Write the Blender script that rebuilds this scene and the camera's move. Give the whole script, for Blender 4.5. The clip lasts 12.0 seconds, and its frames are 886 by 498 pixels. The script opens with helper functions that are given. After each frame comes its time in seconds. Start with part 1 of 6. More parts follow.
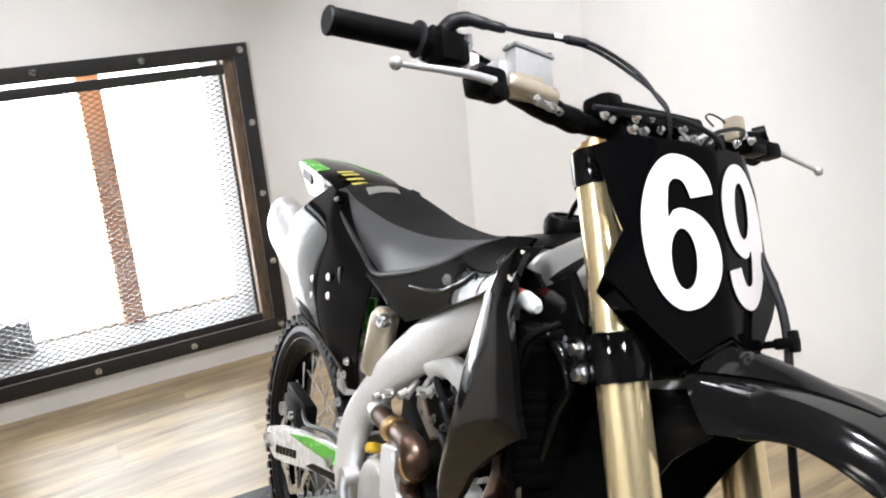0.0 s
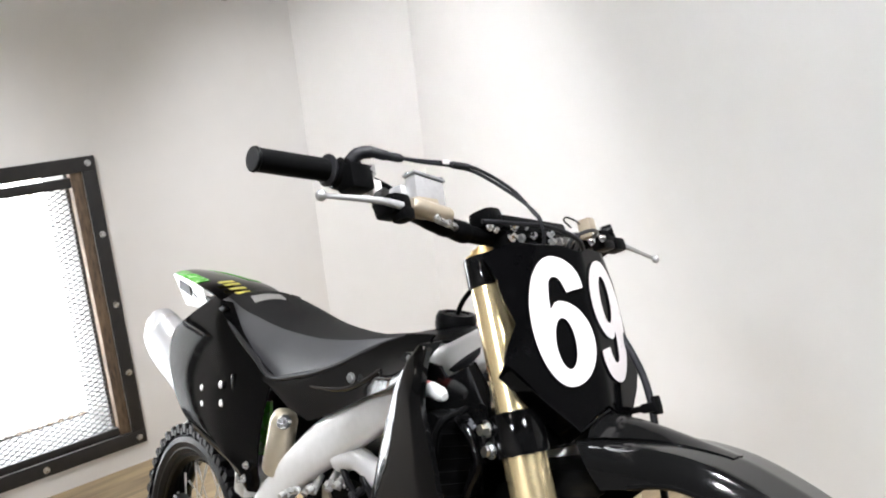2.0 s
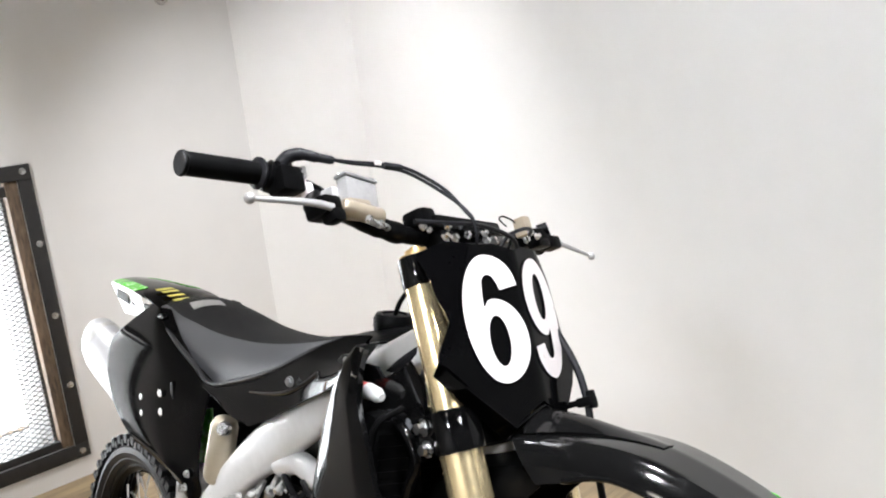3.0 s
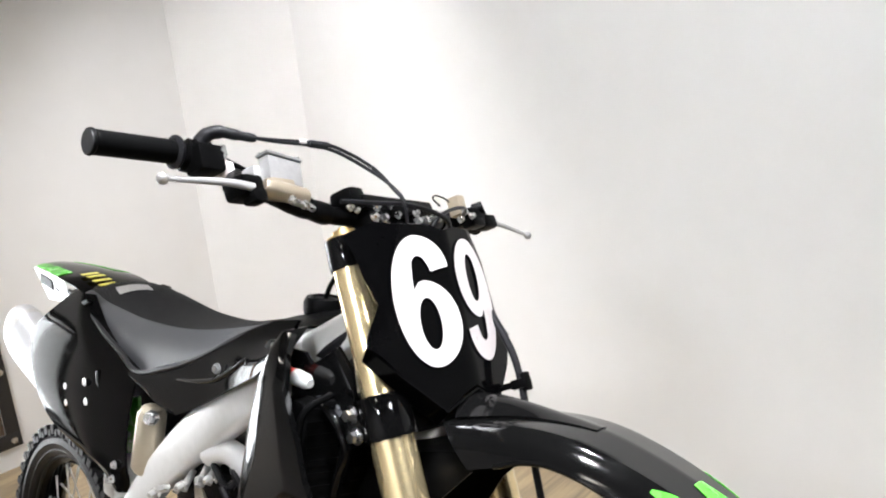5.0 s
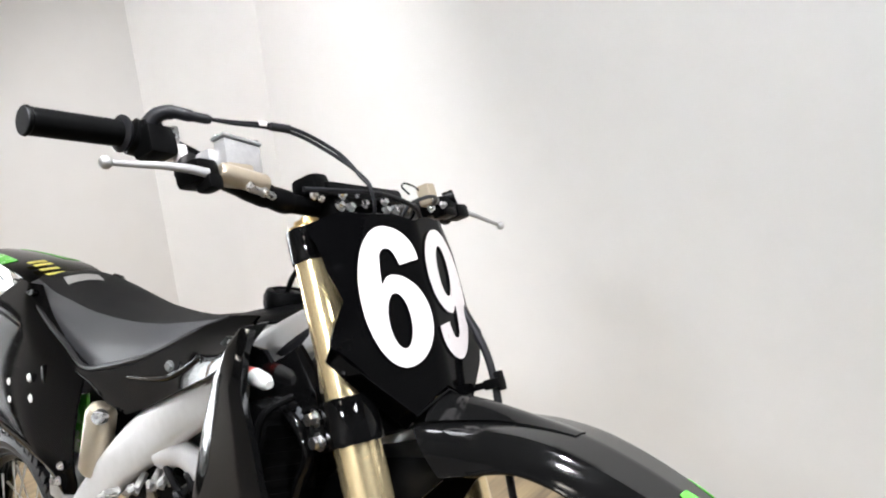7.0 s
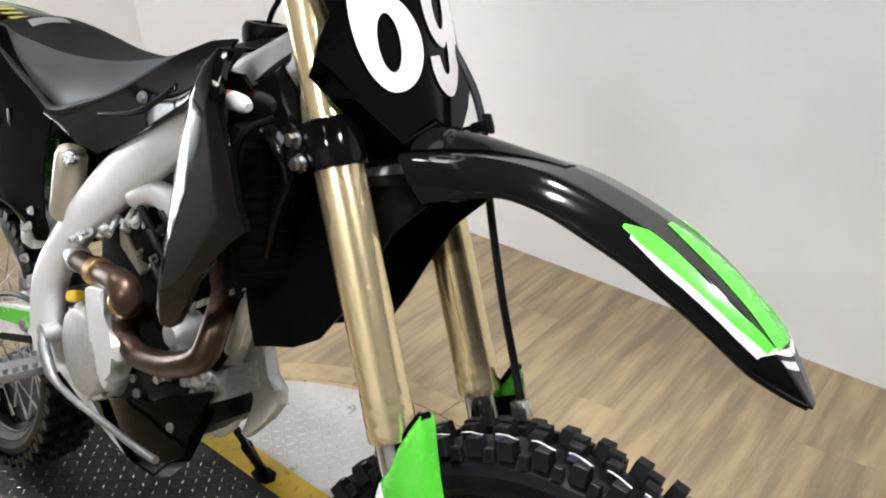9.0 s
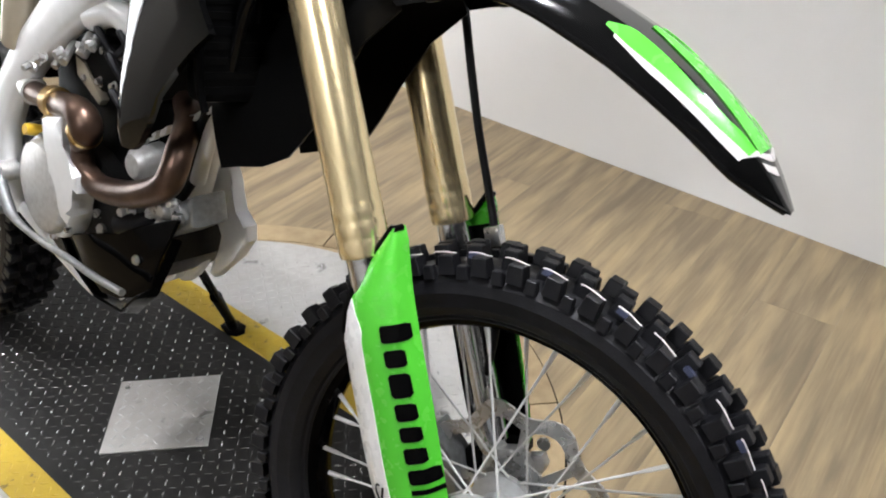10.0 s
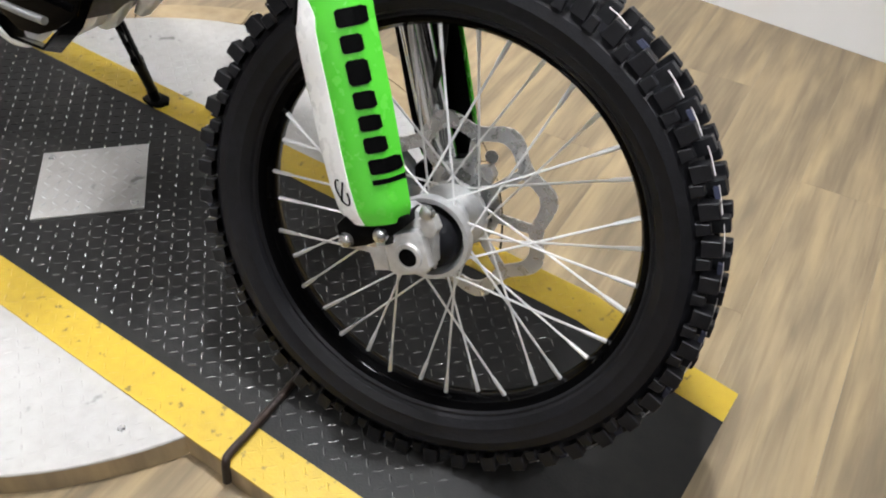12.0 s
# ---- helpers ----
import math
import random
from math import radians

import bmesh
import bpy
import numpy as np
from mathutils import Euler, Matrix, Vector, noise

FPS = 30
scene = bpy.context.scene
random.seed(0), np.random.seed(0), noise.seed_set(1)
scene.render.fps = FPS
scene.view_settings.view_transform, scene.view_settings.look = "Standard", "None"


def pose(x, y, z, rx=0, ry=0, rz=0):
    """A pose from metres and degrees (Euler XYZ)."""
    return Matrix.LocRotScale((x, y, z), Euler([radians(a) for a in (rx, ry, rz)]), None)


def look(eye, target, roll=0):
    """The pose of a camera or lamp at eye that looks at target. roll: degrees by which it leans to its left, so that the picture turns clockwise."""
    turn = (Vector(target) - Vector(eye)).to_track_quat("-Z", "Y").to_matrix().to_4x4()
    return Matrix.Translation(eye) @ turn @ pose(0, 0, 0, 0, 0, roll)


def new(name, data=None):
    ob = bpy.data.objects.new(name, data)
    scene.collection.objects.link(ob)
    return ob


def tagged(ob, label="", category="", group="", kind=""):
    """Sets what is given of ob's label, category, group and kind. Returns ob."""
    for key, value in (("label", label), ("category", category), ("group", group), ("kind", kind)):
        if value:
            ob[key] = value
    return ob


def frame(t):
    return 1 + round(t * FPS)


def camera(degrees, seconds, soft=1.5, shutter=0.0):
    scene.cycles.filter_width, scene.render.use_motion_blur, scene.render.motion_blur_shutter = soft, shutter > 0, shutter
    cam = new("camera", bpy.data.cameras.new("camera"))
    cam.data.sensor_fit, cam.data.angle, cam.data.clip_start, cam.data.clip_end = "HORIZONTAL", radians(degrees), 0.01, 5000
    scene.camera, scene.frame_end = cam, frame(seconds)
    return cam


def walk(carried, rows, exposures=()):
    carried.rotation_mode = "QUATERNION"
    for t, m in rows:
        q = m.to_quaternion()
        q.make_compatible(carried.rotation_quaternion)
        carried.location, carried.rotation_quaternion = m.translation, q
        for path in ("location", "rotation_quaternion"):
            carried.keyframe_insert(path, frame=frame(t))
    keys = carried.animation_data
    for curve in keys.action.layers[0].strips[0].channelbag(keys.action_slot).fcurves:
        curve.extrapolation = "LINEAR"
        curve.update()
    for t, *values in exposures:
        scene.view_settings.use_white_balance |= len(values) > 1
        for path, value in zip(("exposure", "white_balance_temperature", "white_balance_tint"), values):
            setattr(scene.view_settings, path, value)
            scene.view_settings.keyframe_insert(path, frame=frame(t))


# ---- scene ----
cam = camera(54.57, 12.0, soft=2.0)
# seconds, place in metres, turn in degrees
PATH = [
    (0, 0.4471, -0.4843, 1.4054, 73.32, 5.05, 66.52),
    (0.5, 0.4486, -0.5741, 1.4574, 75.58, 6.49, 63.21),
    (1, 0.4781, -0.6405, 1.4765, 77.37, 5.55, 60.67),
    (1.5, 0.5039, -0.6362, 1.4677, 77.36, 5.74, 56.87),
    (2, 0.5272, -0.6279, 1.4698, 78.18, 6.08, 54.90),
    (2.5, 0.5415, -0.6195, 1.4689, 78.36, 6.28, 53.07),
    (3, 0.5468, -0.6116, 1.4643, 78.00, 6.62, 51.49),
    (3.2, 0.5493, -0.6085, 1.4655, 78.41, 6.47, 51.05),
    (4.8, 0.5431, -0.5752, 1.4611, 76.93, 6.27, 48.34),
    (5, 0.5358, -0.5710, 1.4559, 76.21, 6.42, 47.97),
    (5.5, 0.5207, -0.5536, 1.4534, 76.36, 6.13, 46.96),
    (6, 0.5009, -0.5373, 1.4514, 76.05, 5.89, 46.30),
    (6.5, 0.4871, -0.5301, 1.4506, 75.74, 5.43, 45.99),
    (6.7, 0.4823, -0.5278, 1.4501, 75.68, 5.43, 45.97),
    (8.3, 0.4690, -0.5296, 1.3764, 68.93, 4.47, 44.95),
    (8.5, 0.4687, -0.5326, 1.3590, 68.07, 4.06, 45.15),
    (9, 0.4617, -0.5471, 1.3132, 64.16, 2.08, 45.30),
    (9.5, 0.4628, -0.5539, 1.2634, 60.20, 0.71, 44.88),
    (10, 0.4700, -0.5679, 1.2197, 57.14, 0.51, 43.78),
    (10.5, 0.4848, -0.6010, 1.1670, 53.22, 0.12, 41.80),
    (11, 0.4982, -0.6437, 1.1290, 50.53, 0.39, 39.24),
    (11.5, 0.5066, -0.6725, 1.1036, 48.72, -0.66, 37.54),
    (12, 0.5007, -0.6865, 1.0865, 46.70, -1.75, 37.83),
]
walk(cam, [(t, pose(x, y, z, rx, ry, rz)) for t, x, y, z, rx, ry, rz in PATH],
     [(0, 0.0), (2, 0.03), (3, 0.06), (5, 0.10), (6.5, 0.06), (8.5, -0.1), (9, -0.17), (10, -0.20), (11, -0.10), (11.5, 0.0), (12, 0.0)])

# ---------------------------------------------------------------- world and light
world = bpy.data.worlds.new("world")
scene.world = world
world.use_nodes = True
wn = world.node_tree
sky = wn.nodes.new("ShaderNodeTexSky")
sky.sky_type, sky.sun_disc = "NISHITA", False
sky.sun_elevation, sky.sun_rotation = radians(40), radians(200)
wn.links.new(sky.outputs["Color"], wn.nodes["Background"].inputs["Color"])
wn.nodes["Background"].inputs["Strength"].default_value = 0.15


def area_lamp(name, place, target, sx, sy, watts, colour):
    data = bpy.data.lights.new(name, "AREA")
    data.shape, data.size, data.size_y, data.energy, data.color = "RECTANGLE", sx, sy, watts, colour
    ob = new(name, data)
    ob.matrix_world = look(place, target)
    return ob


WARM = (1.0, 0.993, 1.02)
COOL = (0.942, 0.967, 1.03)
DAYLIGHT = (0.86, 0.93, 1.0)
# daylight in the window's opening, and unseen ceiling spots behind and beside the camera, placed and aimed by
# assumption to brighten bike and walls
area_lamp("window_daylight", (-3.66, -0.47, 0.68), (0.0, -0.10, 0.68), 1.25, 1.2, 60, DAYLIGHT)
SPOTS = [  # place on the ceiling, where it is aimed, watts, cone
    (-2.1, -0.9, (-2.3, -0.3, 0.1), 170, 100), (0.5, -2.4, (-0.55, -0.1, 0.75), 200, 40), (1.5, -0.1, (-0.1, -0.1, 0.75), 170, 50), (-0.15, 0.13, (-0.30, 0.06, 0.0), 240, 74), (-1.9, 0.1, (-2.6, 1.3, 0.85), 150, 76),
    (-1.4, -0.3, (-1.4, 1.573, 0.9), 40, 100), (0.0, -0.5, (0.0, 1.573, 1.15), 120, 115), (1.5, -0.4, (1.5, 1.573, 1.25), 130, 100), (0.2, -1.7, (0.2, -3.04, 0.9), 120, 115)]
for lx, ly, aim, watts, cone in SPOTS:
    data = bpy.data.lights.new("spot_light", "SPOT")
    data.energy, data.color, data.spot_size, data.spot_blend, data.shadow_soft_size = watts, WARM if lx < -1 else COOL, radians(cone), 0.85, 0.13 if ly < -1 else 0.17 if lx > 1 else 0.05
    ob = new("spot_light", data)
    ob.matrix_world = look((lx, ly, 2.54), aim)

# ---------------------------------------------------------------- materials


class Mat:
    """A small node material: base colour varied at two scales, roughness, bump."""

    def __init__(self, name, colour, rough=0.5, metal=0.0, second=None, coarse=4.0, fine=60.0, amount=0.5, bump=0.0,
                 bump_scale=200.0, coat=0.0, spec=0.5, rough_var=0.08, stretch=(1, 1, 1), per_object=0.0):
        m = self.m = bpy.data.materials.new(name)
        m.use_nodes = True
        t = self.t = m.node_tree
        b = self.b = t.nodes["Principled BSDF"]
        b.inputs["Metallic"].default_value = metal
        b.inputs["Coat Weight"].default_value = coat
        b.inputs["Coat Roughness"].default_value = 0.06
        b.inputs["Specular IOR Level"].default_value = spec
        co = self.n("ShaderNodeTexCoord").outputs["Object"]
        mp = self.n("ShaderNodeMapping")
        mp.inputs["Scale"].default_value = stretch
        t.links.new(co, mp.inputs["Vector"])
        self.co = mp.outputs["Vector"]
        big, small = self.noise(coarse, 3), self.noise(fine, 4)
        mix = self.n("ShaderNodeMath")
        mix.operation = "MULTIPLY"
        t.links.new(big, mix.inputs[0])
        t.links.new(small, mix.inputs[1])
        ramp = self.ramp([(0.12, 0), (0.45, 1)], mix.outputs[0])
        second = second or [c * 0.8 for c in colour]
        self.colour = self.mix(ramp, colour, second, amount)
        if per_object:
            info = self.n("ShaderNodeObjectInfo")
            hsv = self.n("ShaderNodeHueSaturation")
            rg = self.n("ShaderNodeMapRange")
            rg.inputs["To Min"].default_value, rg.inputs["To Max"].default_value = 1 - per_object, 1 + per_object
            t.links.new(info.outputs["Random"], rg.inputs["Value"])
            t.links.new(rg.outputs["Result"], hsv.inputs["Value"])
            t.links.new(self.colour, hsv.inputs["Color"])
            self.colour = hsv.outputs["Color"]
        t.links.new(self.colour, b.inputs["Base Color"])
        rr = self.n("ShaderNodeMapRange")
        rr.inputs["To Min"].default_value, rr.inputs["To Max"].default_value = max(0.02, rough - rough_var), min(1, rough + rough_var)
        t.links.new(small, rr.inputs["Value"])
        t.links.new(rr.outputs["Result"], b.inputs["Roughness"])
        if bump:
            bp = self.n("ShaderNodeBump")
            bp.inputs["Strength"].default_value, bp.inputs["Distance"].default_value = bump, 0.002
            t.links.new(self.noise(bump_scale, 3), bp.inputs["Height"])
            t.links.new(bp.outputs["Normal"], b.inputs["Normal"])

    def n(self, kind):
        return self.t.nodes.new(kind)

    def noise(self, scale, detail):
        x = self.n("ShaderNodeTexNoise")
        x.inputs["Scale"].default_value, x.inputs["Detail"].default_value = scale, detail
        self.t.links.new(self.co, x.inputs["Vector"])
        return x.outputs["Fac"]

    def ramp(self, stops, value):
        r = self.n("ShaderNodeValToRGB")
        while len(r.color_ramp.elements) < len(stops):
            r.color_ramp.elements.new(0.5)
        for e, (p, v) in zip(r.color_ramp.elements, stops):
            e.position, e.color = p, (v, v, v, 1)
        self.t.links.new(value, r.inputs["Fac"])
        return r.outputs["Color"]

    def mix(self, fac, a, b, amount=1.0):
        m = self.n("ShaderNodeMix")
        m.data_type = "RGBA"
        if amount < 1:
            k = self.n("ShaderNodeMath")
            k.operation = "MULTIPLY"
            k.inputs[1].default_value = amount
            self.t.links.new(fac, k.inputs[0])
            fac = k.outputs[0]
        self.t.links.new(fac, m.inputs["Factor"])
        for sock, c in (("A", a), ("B", b)):
            s = [i for i in m.inputs if i.name == sock and i.type == "RGBA"][0]
            if isinstance(c, (tuple, list)):
                s.default_value = (*c[:3], 1)
            else:
                self.t.links.new(c, s)
        return [o for o in m.outputs if o.type == "RGBA"][0]


def glowing(name, colour, strength):
    m = bpy.data.materials.new(name)
    m.use_nodes = True
    b = m.node_tree.nodes["Principled BSDF"]
    b.inputs["Base Color"].default_value = (*colour, 1)
    b.inputs["Emission Color"].default_value = (*colour, 1)
    b.inputs["Emission Strength"].default_value = strength
    return m


wall_paint = Mat("wall_paint", (0.80, 0.797, 0.79), 0.55, second=(0.73, 0.725, 0.71), coarse=0.9, fine=9, amount=0.35, bump=0.12, bump_scale=260).m
dark_paint = Mat("dark_closing_paint", (0.045, 0.045, 0.045), 0.7, coarse=1, fine=12, amount=0.3, bump=0.1).m
ceiling_paint = Mat("ceiling_paint", (0.10, 0.099, 0.097), 0.8, coarse=1, fine=12, amount=0.3, bump=0.1).m
black_steel = Mat("black_steel", (0.014, 0.014, 0.015), 0.5, second=(0.035, 0.032, 0.030), fine=40, bump=0.25, bump_scale=120).m
rusty_wood = Mat("weathered_reveal", (0.20, 0.14, 0.09), 0.75, second=(0.04, 0.03, 0.025), coarse=6, fine=30, amount=1.0, bump=0.5, bump_scale=60, stretch=(3, 3, 0.7)).m
bolt_steel = Mat("bolt_steel", (0.62, 0.62, 0.62), 0.28, 1.0, fine=90).m
chrome = Mat("chrome", (0.80, 0.81, 0.82), 0.14, 1.0, fine=30, amount=0.2).m
cast_alu = Mat("cast_aluminium", (0.66, 0.66, 0.65), 0.42, 0.7, second=(0.38, 0.37, 0.35), coarse=14, fine=110, amount=0.6, bump=0.3, bump_scale=420).m
frame_alu = Mat("frame_aluminium", (0.80, 0.80, 0.795), 0.32, 0.25, second=(0.64, 0.64, 0.63), coarse=6, fine=60, amount=0.4, bump=0.1, bump_scale=500).m
dark_alu = Mat("grey_case", (0.33, 0.34, 0.34), 0.45, 0.7, second=(0.16, 0.16, 0.16), coarse=20, fine=120, amount=0.7, bump=0.3, bump_scale=400).m
hub_alu = Mat("polished_hub_alloy", (0.60, 0.61, 0.61), 0.36, 0.75, second=(0.38, 0.38, 0.37), coarse=16, fine=100, amount=0.7, bump=0.2, bump_scale=300).m
black_cast_shade = Mat("black_cast_and_shade", (0.006, 0.006, 0.006), 0.32, 0.1, spec=0.2, second=(0.02, 0.02, 0.02), coarse=18, fine=110, amount=0.6, bump=0.3, bump_scale=300).m
gold = Mat("gold_anodised", (0.95, 0.78, 0.46), 0.22, 0.85, second=(0.86, 0.69, 0.38), coarse=3, fine=30, amount=0.3, rough_var=0.03).m
brass = Mat("brass", (0.55, 0.38, 0.17), 0.3, 1.0, fine=60).m
black_gloss = Mat("black_gloss_plastic", (0.0010, 0.0010, 0.0011), 0.085, spec=0.035, second=(0.002, 0.002, 0.0022), coarse=8, fine=120, rough_var=0.04).m
panel_gloss = Mat("moulded_black_gloss", (0.0025, 0.0025, 0.0026), 0.07, spec=0.22, second=(0.005, 0.005, 0.005), coarse=7, fine=120, rough_var=0.03).m
side_gloss = Mat("side_panel_black", (0.0018, 0.0018, 0.0019), 0.06, spec=0.07, second=(0.0035, 0.0035, 0.0035), coarse=7, fine=120, rough_var=0.03).m
fender_gloss = Mat("fender_black_gloss", (0.003, 0.003, 0.003), 0.10, spec=0.32, second=(0.006, 0.006, 0.006), coarse=7, fine=120, rough_var=0.03).m
black_satin = Mat("black_satin", (0.0012, 0.0012, 0.0013), 0.36, spec=0.05, second=(0.004, 0.004, 0.004), coarse=12, fine=150, bump=0.15, bump_scale=600).m
rubber = Mat("black_rubber", (0.0055, 0.0055, 0.0064), 0.45, spec=0.2, second=(0.013, 0.013, 0.016), coarse=15, fine=90, amount=0.6, bump=0.25, bump_scale=300).m
seat_top_mat = Mat("grip_seat_cover", (0.004, 0.004, 0.0043), 0.6, spec=0.12, second=(0.011, 0.011, 0.011), fine=300, bump=0.6, bump_scale=900).m
seat_side_mat = Mat("smooth_seat_cover", (0.042, 0.043, 0.047), 0.42, spec=0.3, second=(0.034, 0.035, 0.038), coarse=5, fine=200, bump=0.2, bump_scale=700).m
silencer_alu = Mat("silencer_aluminium", (0.62, 0.63, 0.65), 0.40, 0.55, second=(0.50, 0.50, 0.51), coarse=5, fine=60, amount=0.5).m
white_plastic = Mat("white_plastic", (0.80, 0.80, 0.79), 0.28, second=(0.70, 0.69, 0.66), coarse=9, fine=60, amount=0.4, coat=0.2).m
decal_white = Mat("white_decal", (0.63, 0.585, 0.57), 0.3, second=(0.57, 0.525, 0.51), coarse=12, fine=50, amount=0.4).m
green = Mat("lime_green_plastic", (0.083, 0.51, 0.037), 0.26, second=(0.07, 0.43, 0.032), coarse=9, fine=70, amount=0.4, coat=0.25).m
yellow_mark = Mat("yellow_decal", (0.62, 0.55, 0.10), 0.4).m
red_mark = Mat("red_plastic", (0.55, 0.05, 0.03), 0.4).m
header_mat = Mat("heat_stained_header", (0.125, 0.078, 0.056), 0.34, 0.8, second=(0.055, 0.032, 0.023), coarse=14, fine=45, amount=0.9, bump=0.15).m
bronze = Mat("bronze_tinted_cylinder", (0.44, 0.375, 0.285), 0.34, 0.7, second=(0.34, 0.29, 0.22), coarse=14, fine=80).m
grip_rubber = Mat("black_grip_rubber", (0.0012, 0.0012, 0.0013), 0.5, spec=0.06, second=(0.004, 0.004, 0.004), coarse=15, fine=90, amount=0.6).m
control_alu = Mat("dull_control_alloy", (0.42, 0.415, 0.41), 0.38, 0.6, second=(0.30, 0.295, 0.29), coarse=20, fine=120, amount=0.6, bump=0.2, bump_scale=420).m
cream = Mat("cream_reservoir", (0.55, 0.49, 0.38), 0.35, 0.4, coarse=10).m
amber = Mat("amber_cap", (0.60, 0.38, 0.03), 0.35).m
tread_dark = Mat("dark_tread_plate", (0.017, 0.0168, 0.0166), 0.46, 0.0, spec=0.20, second=(0.033, 0.032, 0.030), coarse=5, fine=34, amount=0.8, bump=0.2, bump_scale=240, rough_var=0.14).m


def worn(mat, colour, scale, lo, hi, amount):
    """Scuffs and chips of another colour, with edges of their own."""
    r = mat.ramp([(lo, 0), (hi, 1)], mat.noise(scale, 8))
    mat.t.links.new(mat.mix(r, mat.colour, colour, amount), mat.b.inputs["Base Color"])
    return mat.m


# Worn bare edges, coloured paler still for the glint of the lamps.
worn_glint_tread = Mat("worn_glinting_edges", (0.17, 0.167, 0.162), 0.25, 0.65, second=(0.06, 0.06, 0.06), coarse=6, fine=30, amount=0.8).m
tread_light = worn(Mat("bare_tread_plate", (0.53, 0.52, 0.50), 0.46, 0.30, second=(0.40, 0.385, 0.365), coarse=5, fine=40, amount=0.6, bump=0.2, bump_scale=240), (0.12, 0.11, 0.10), 17, 0.64, 0.70, 0.7)
tread_yellow = worn(Mat("yellow_safety_paint", (0.56, 0.385, 0.030), 0.46, second=(0.44, 0.295, 0.03), coarse=9, fine=55, amount=0.65, bump=0.25, bump_scale=240), (0.06, 0.052, 0.035), 48, 0.63, 0.68, 0.6)
shade_grey = Mat("reveal_shade_grey", (0.20, 0.20, 0.195), 0.8, second=(0.14, 0.14, 0.135), coarse=6, fine=50, bump=0.4, bump_scale=120).m
orange_post = Mat("orange_timber", (0.62, 0.27, 0.11), 0.7, second=(0.5, 0.2, 0.08), coarse=5, fine=40).m
grey_box = Mat("grey_box", (0.10, 0.10, 0.11), 0.6).m
outside_glow = glowing("bright_outdoors", (1.0, 1.0, 1.0), 6.0)
lamp_glow = glowing("lamp_diffuser", (1.0, 0.95, 0.88), 30.0)
spoke_steel = Mat("bright_spoke_steel", (0.72, 0.72, 0.71), 0.38, 0.55, fine=40, amount=0.2).m
ring_wood = Mat("tan_ring_board", (0.43, 0.325, 0.185), 0.5, second=(0.27, 0.19, 0.105), coarse=7, fine=30, amount=0.9, bump=0.3, bump_scale=90, per_object=0.12).m
blue_sheen = Mat("faint_blue_sheen", (0.022, 0.027, 0.055), 0.6).m


def plank_material():
    m = Mat("grey_brown_laminate", (0.362, 0.272, 0.157), 0.40, second=(0.222, 0.172, 0.107), coarse=2.2, fine=14, amount=0.95,
            stretch=(3.2, 0.42, 1), per_object=0.05, rough_var=0.1)
    t = m.t
    mp = m.n("ShaderNodeMapping")
    mp.inputs["Scale"].default_value = (34, 1.1, 1)
    info = m.n("ShaderNodeObjectInfo")
    shift = m.n("ShaderNodeVectorMath")
    shift.operation = "ADD"
    scale = m.n("ShaderNodeVectorMath")
    scale.operation = "SCALE"
    scale.inputs["Scale"].default_value = 37.0
    comb = m.n("ShaderNodeCombineXYZ")
    t.links.new(info.outputs["Random"], comb.inputs[0])
    t.links.new(info.outputs["Random"], comb.inputs[1])
    t.links.new(comb.outputs[0], scale.inputs[0])
    t.links.new(m.n("ShaderNodeTexCoord").outputs["Object"], shift.inputs[0])
    t.links.new(scale.outputs[0], shift.inputs[1])
    t.links.new(shift.outputs[0], mp.inputs["Vector"])
    # every plank has its own stretch of the grain
    for node in t.nodes:
        if node.type == "MAPPING" and node != mp:
            for l in list(node.inputs["Vector"].links):
                t.links.remove(l)
            t.links.new(shift.outputs[0], node.inputs["Vector"])
    grain = m.n("ShaderNodeTexNoise")
    grain.inputs["Scale"].default_value, grain.inputs["Detail"].default_value, grain.inputs["Distortion"].default_value = 2.0, 6, 1.2
    t.links.new(mp.outputs[0], grain.inputs["Vector"])
    r = m.ramp([(0.42, 0), (0.70, 1)], grain.outputs["Fac"])
    # broad smoky streaks and pale patches along the boards
    wide = m.n("ShaderNodeMapping")
    wide.inputs["Scale"].default_value = (14, 1.7, 1)
    t.links.new(shift.outputs[0], wide.inputs["Vector"])
    smoke = m.n("ShaderNodeTexNoise")
    smoke.inputs["Scale"].default_value, smoke.inputs["Detail"].default_value, smoke.inputs["Distortion"].default_value = 1.3, 8, 0.25
    t.links.new(wide.outputs[0], smoke.inputs["Vector"])
    streak = m.ramp([(0.50, 0), (0.64, 1)], smoke.outputs["Fac"])
    pale = m.ramp([(0.36, 1), (0.48, 0)], smoke.outputs["Fac"])
    knots = m.n("ShaderNodeTexVoronoi")
    knots.inputs["Scale"].default_value = 2.6
    t.links.new(shift.outputs[0], knots.inputs["Vector"])
    kr = m.ramp([(0.02, 1), (0.09, 0)], knots.outputs["Distance"])
    c = m.mix(r, m.colour, (0.17, 0.122, 0.068), 0.42)
    c = m.mix(streak, c, (0.130, 0.100, 0.066), 0.55)
    c = m.mix(pale, c, (0.50, 0.37, 0.20), 0.45)
    c = m.mix(kr, c, (0.06, 0.042, 0.03), 0.7)
    t.links.new(c, m.b.inputs["Base Color"])
    bp = m.n("ShaderNodeBump")
    bp.inputs["Strength"].default_value, bp.inputs["Distance"].default_value = 0.15, 0.001
    t.links.new(grain.outputs["Fac"], bp.inputs["Height"])
    t.links.new(bp.outputs["Normal"], m.b.inputs["Normal"])
    return m.m


laminate = plank_material()

# ---------------------------------------------------------------- building helpers
WORLD = {}


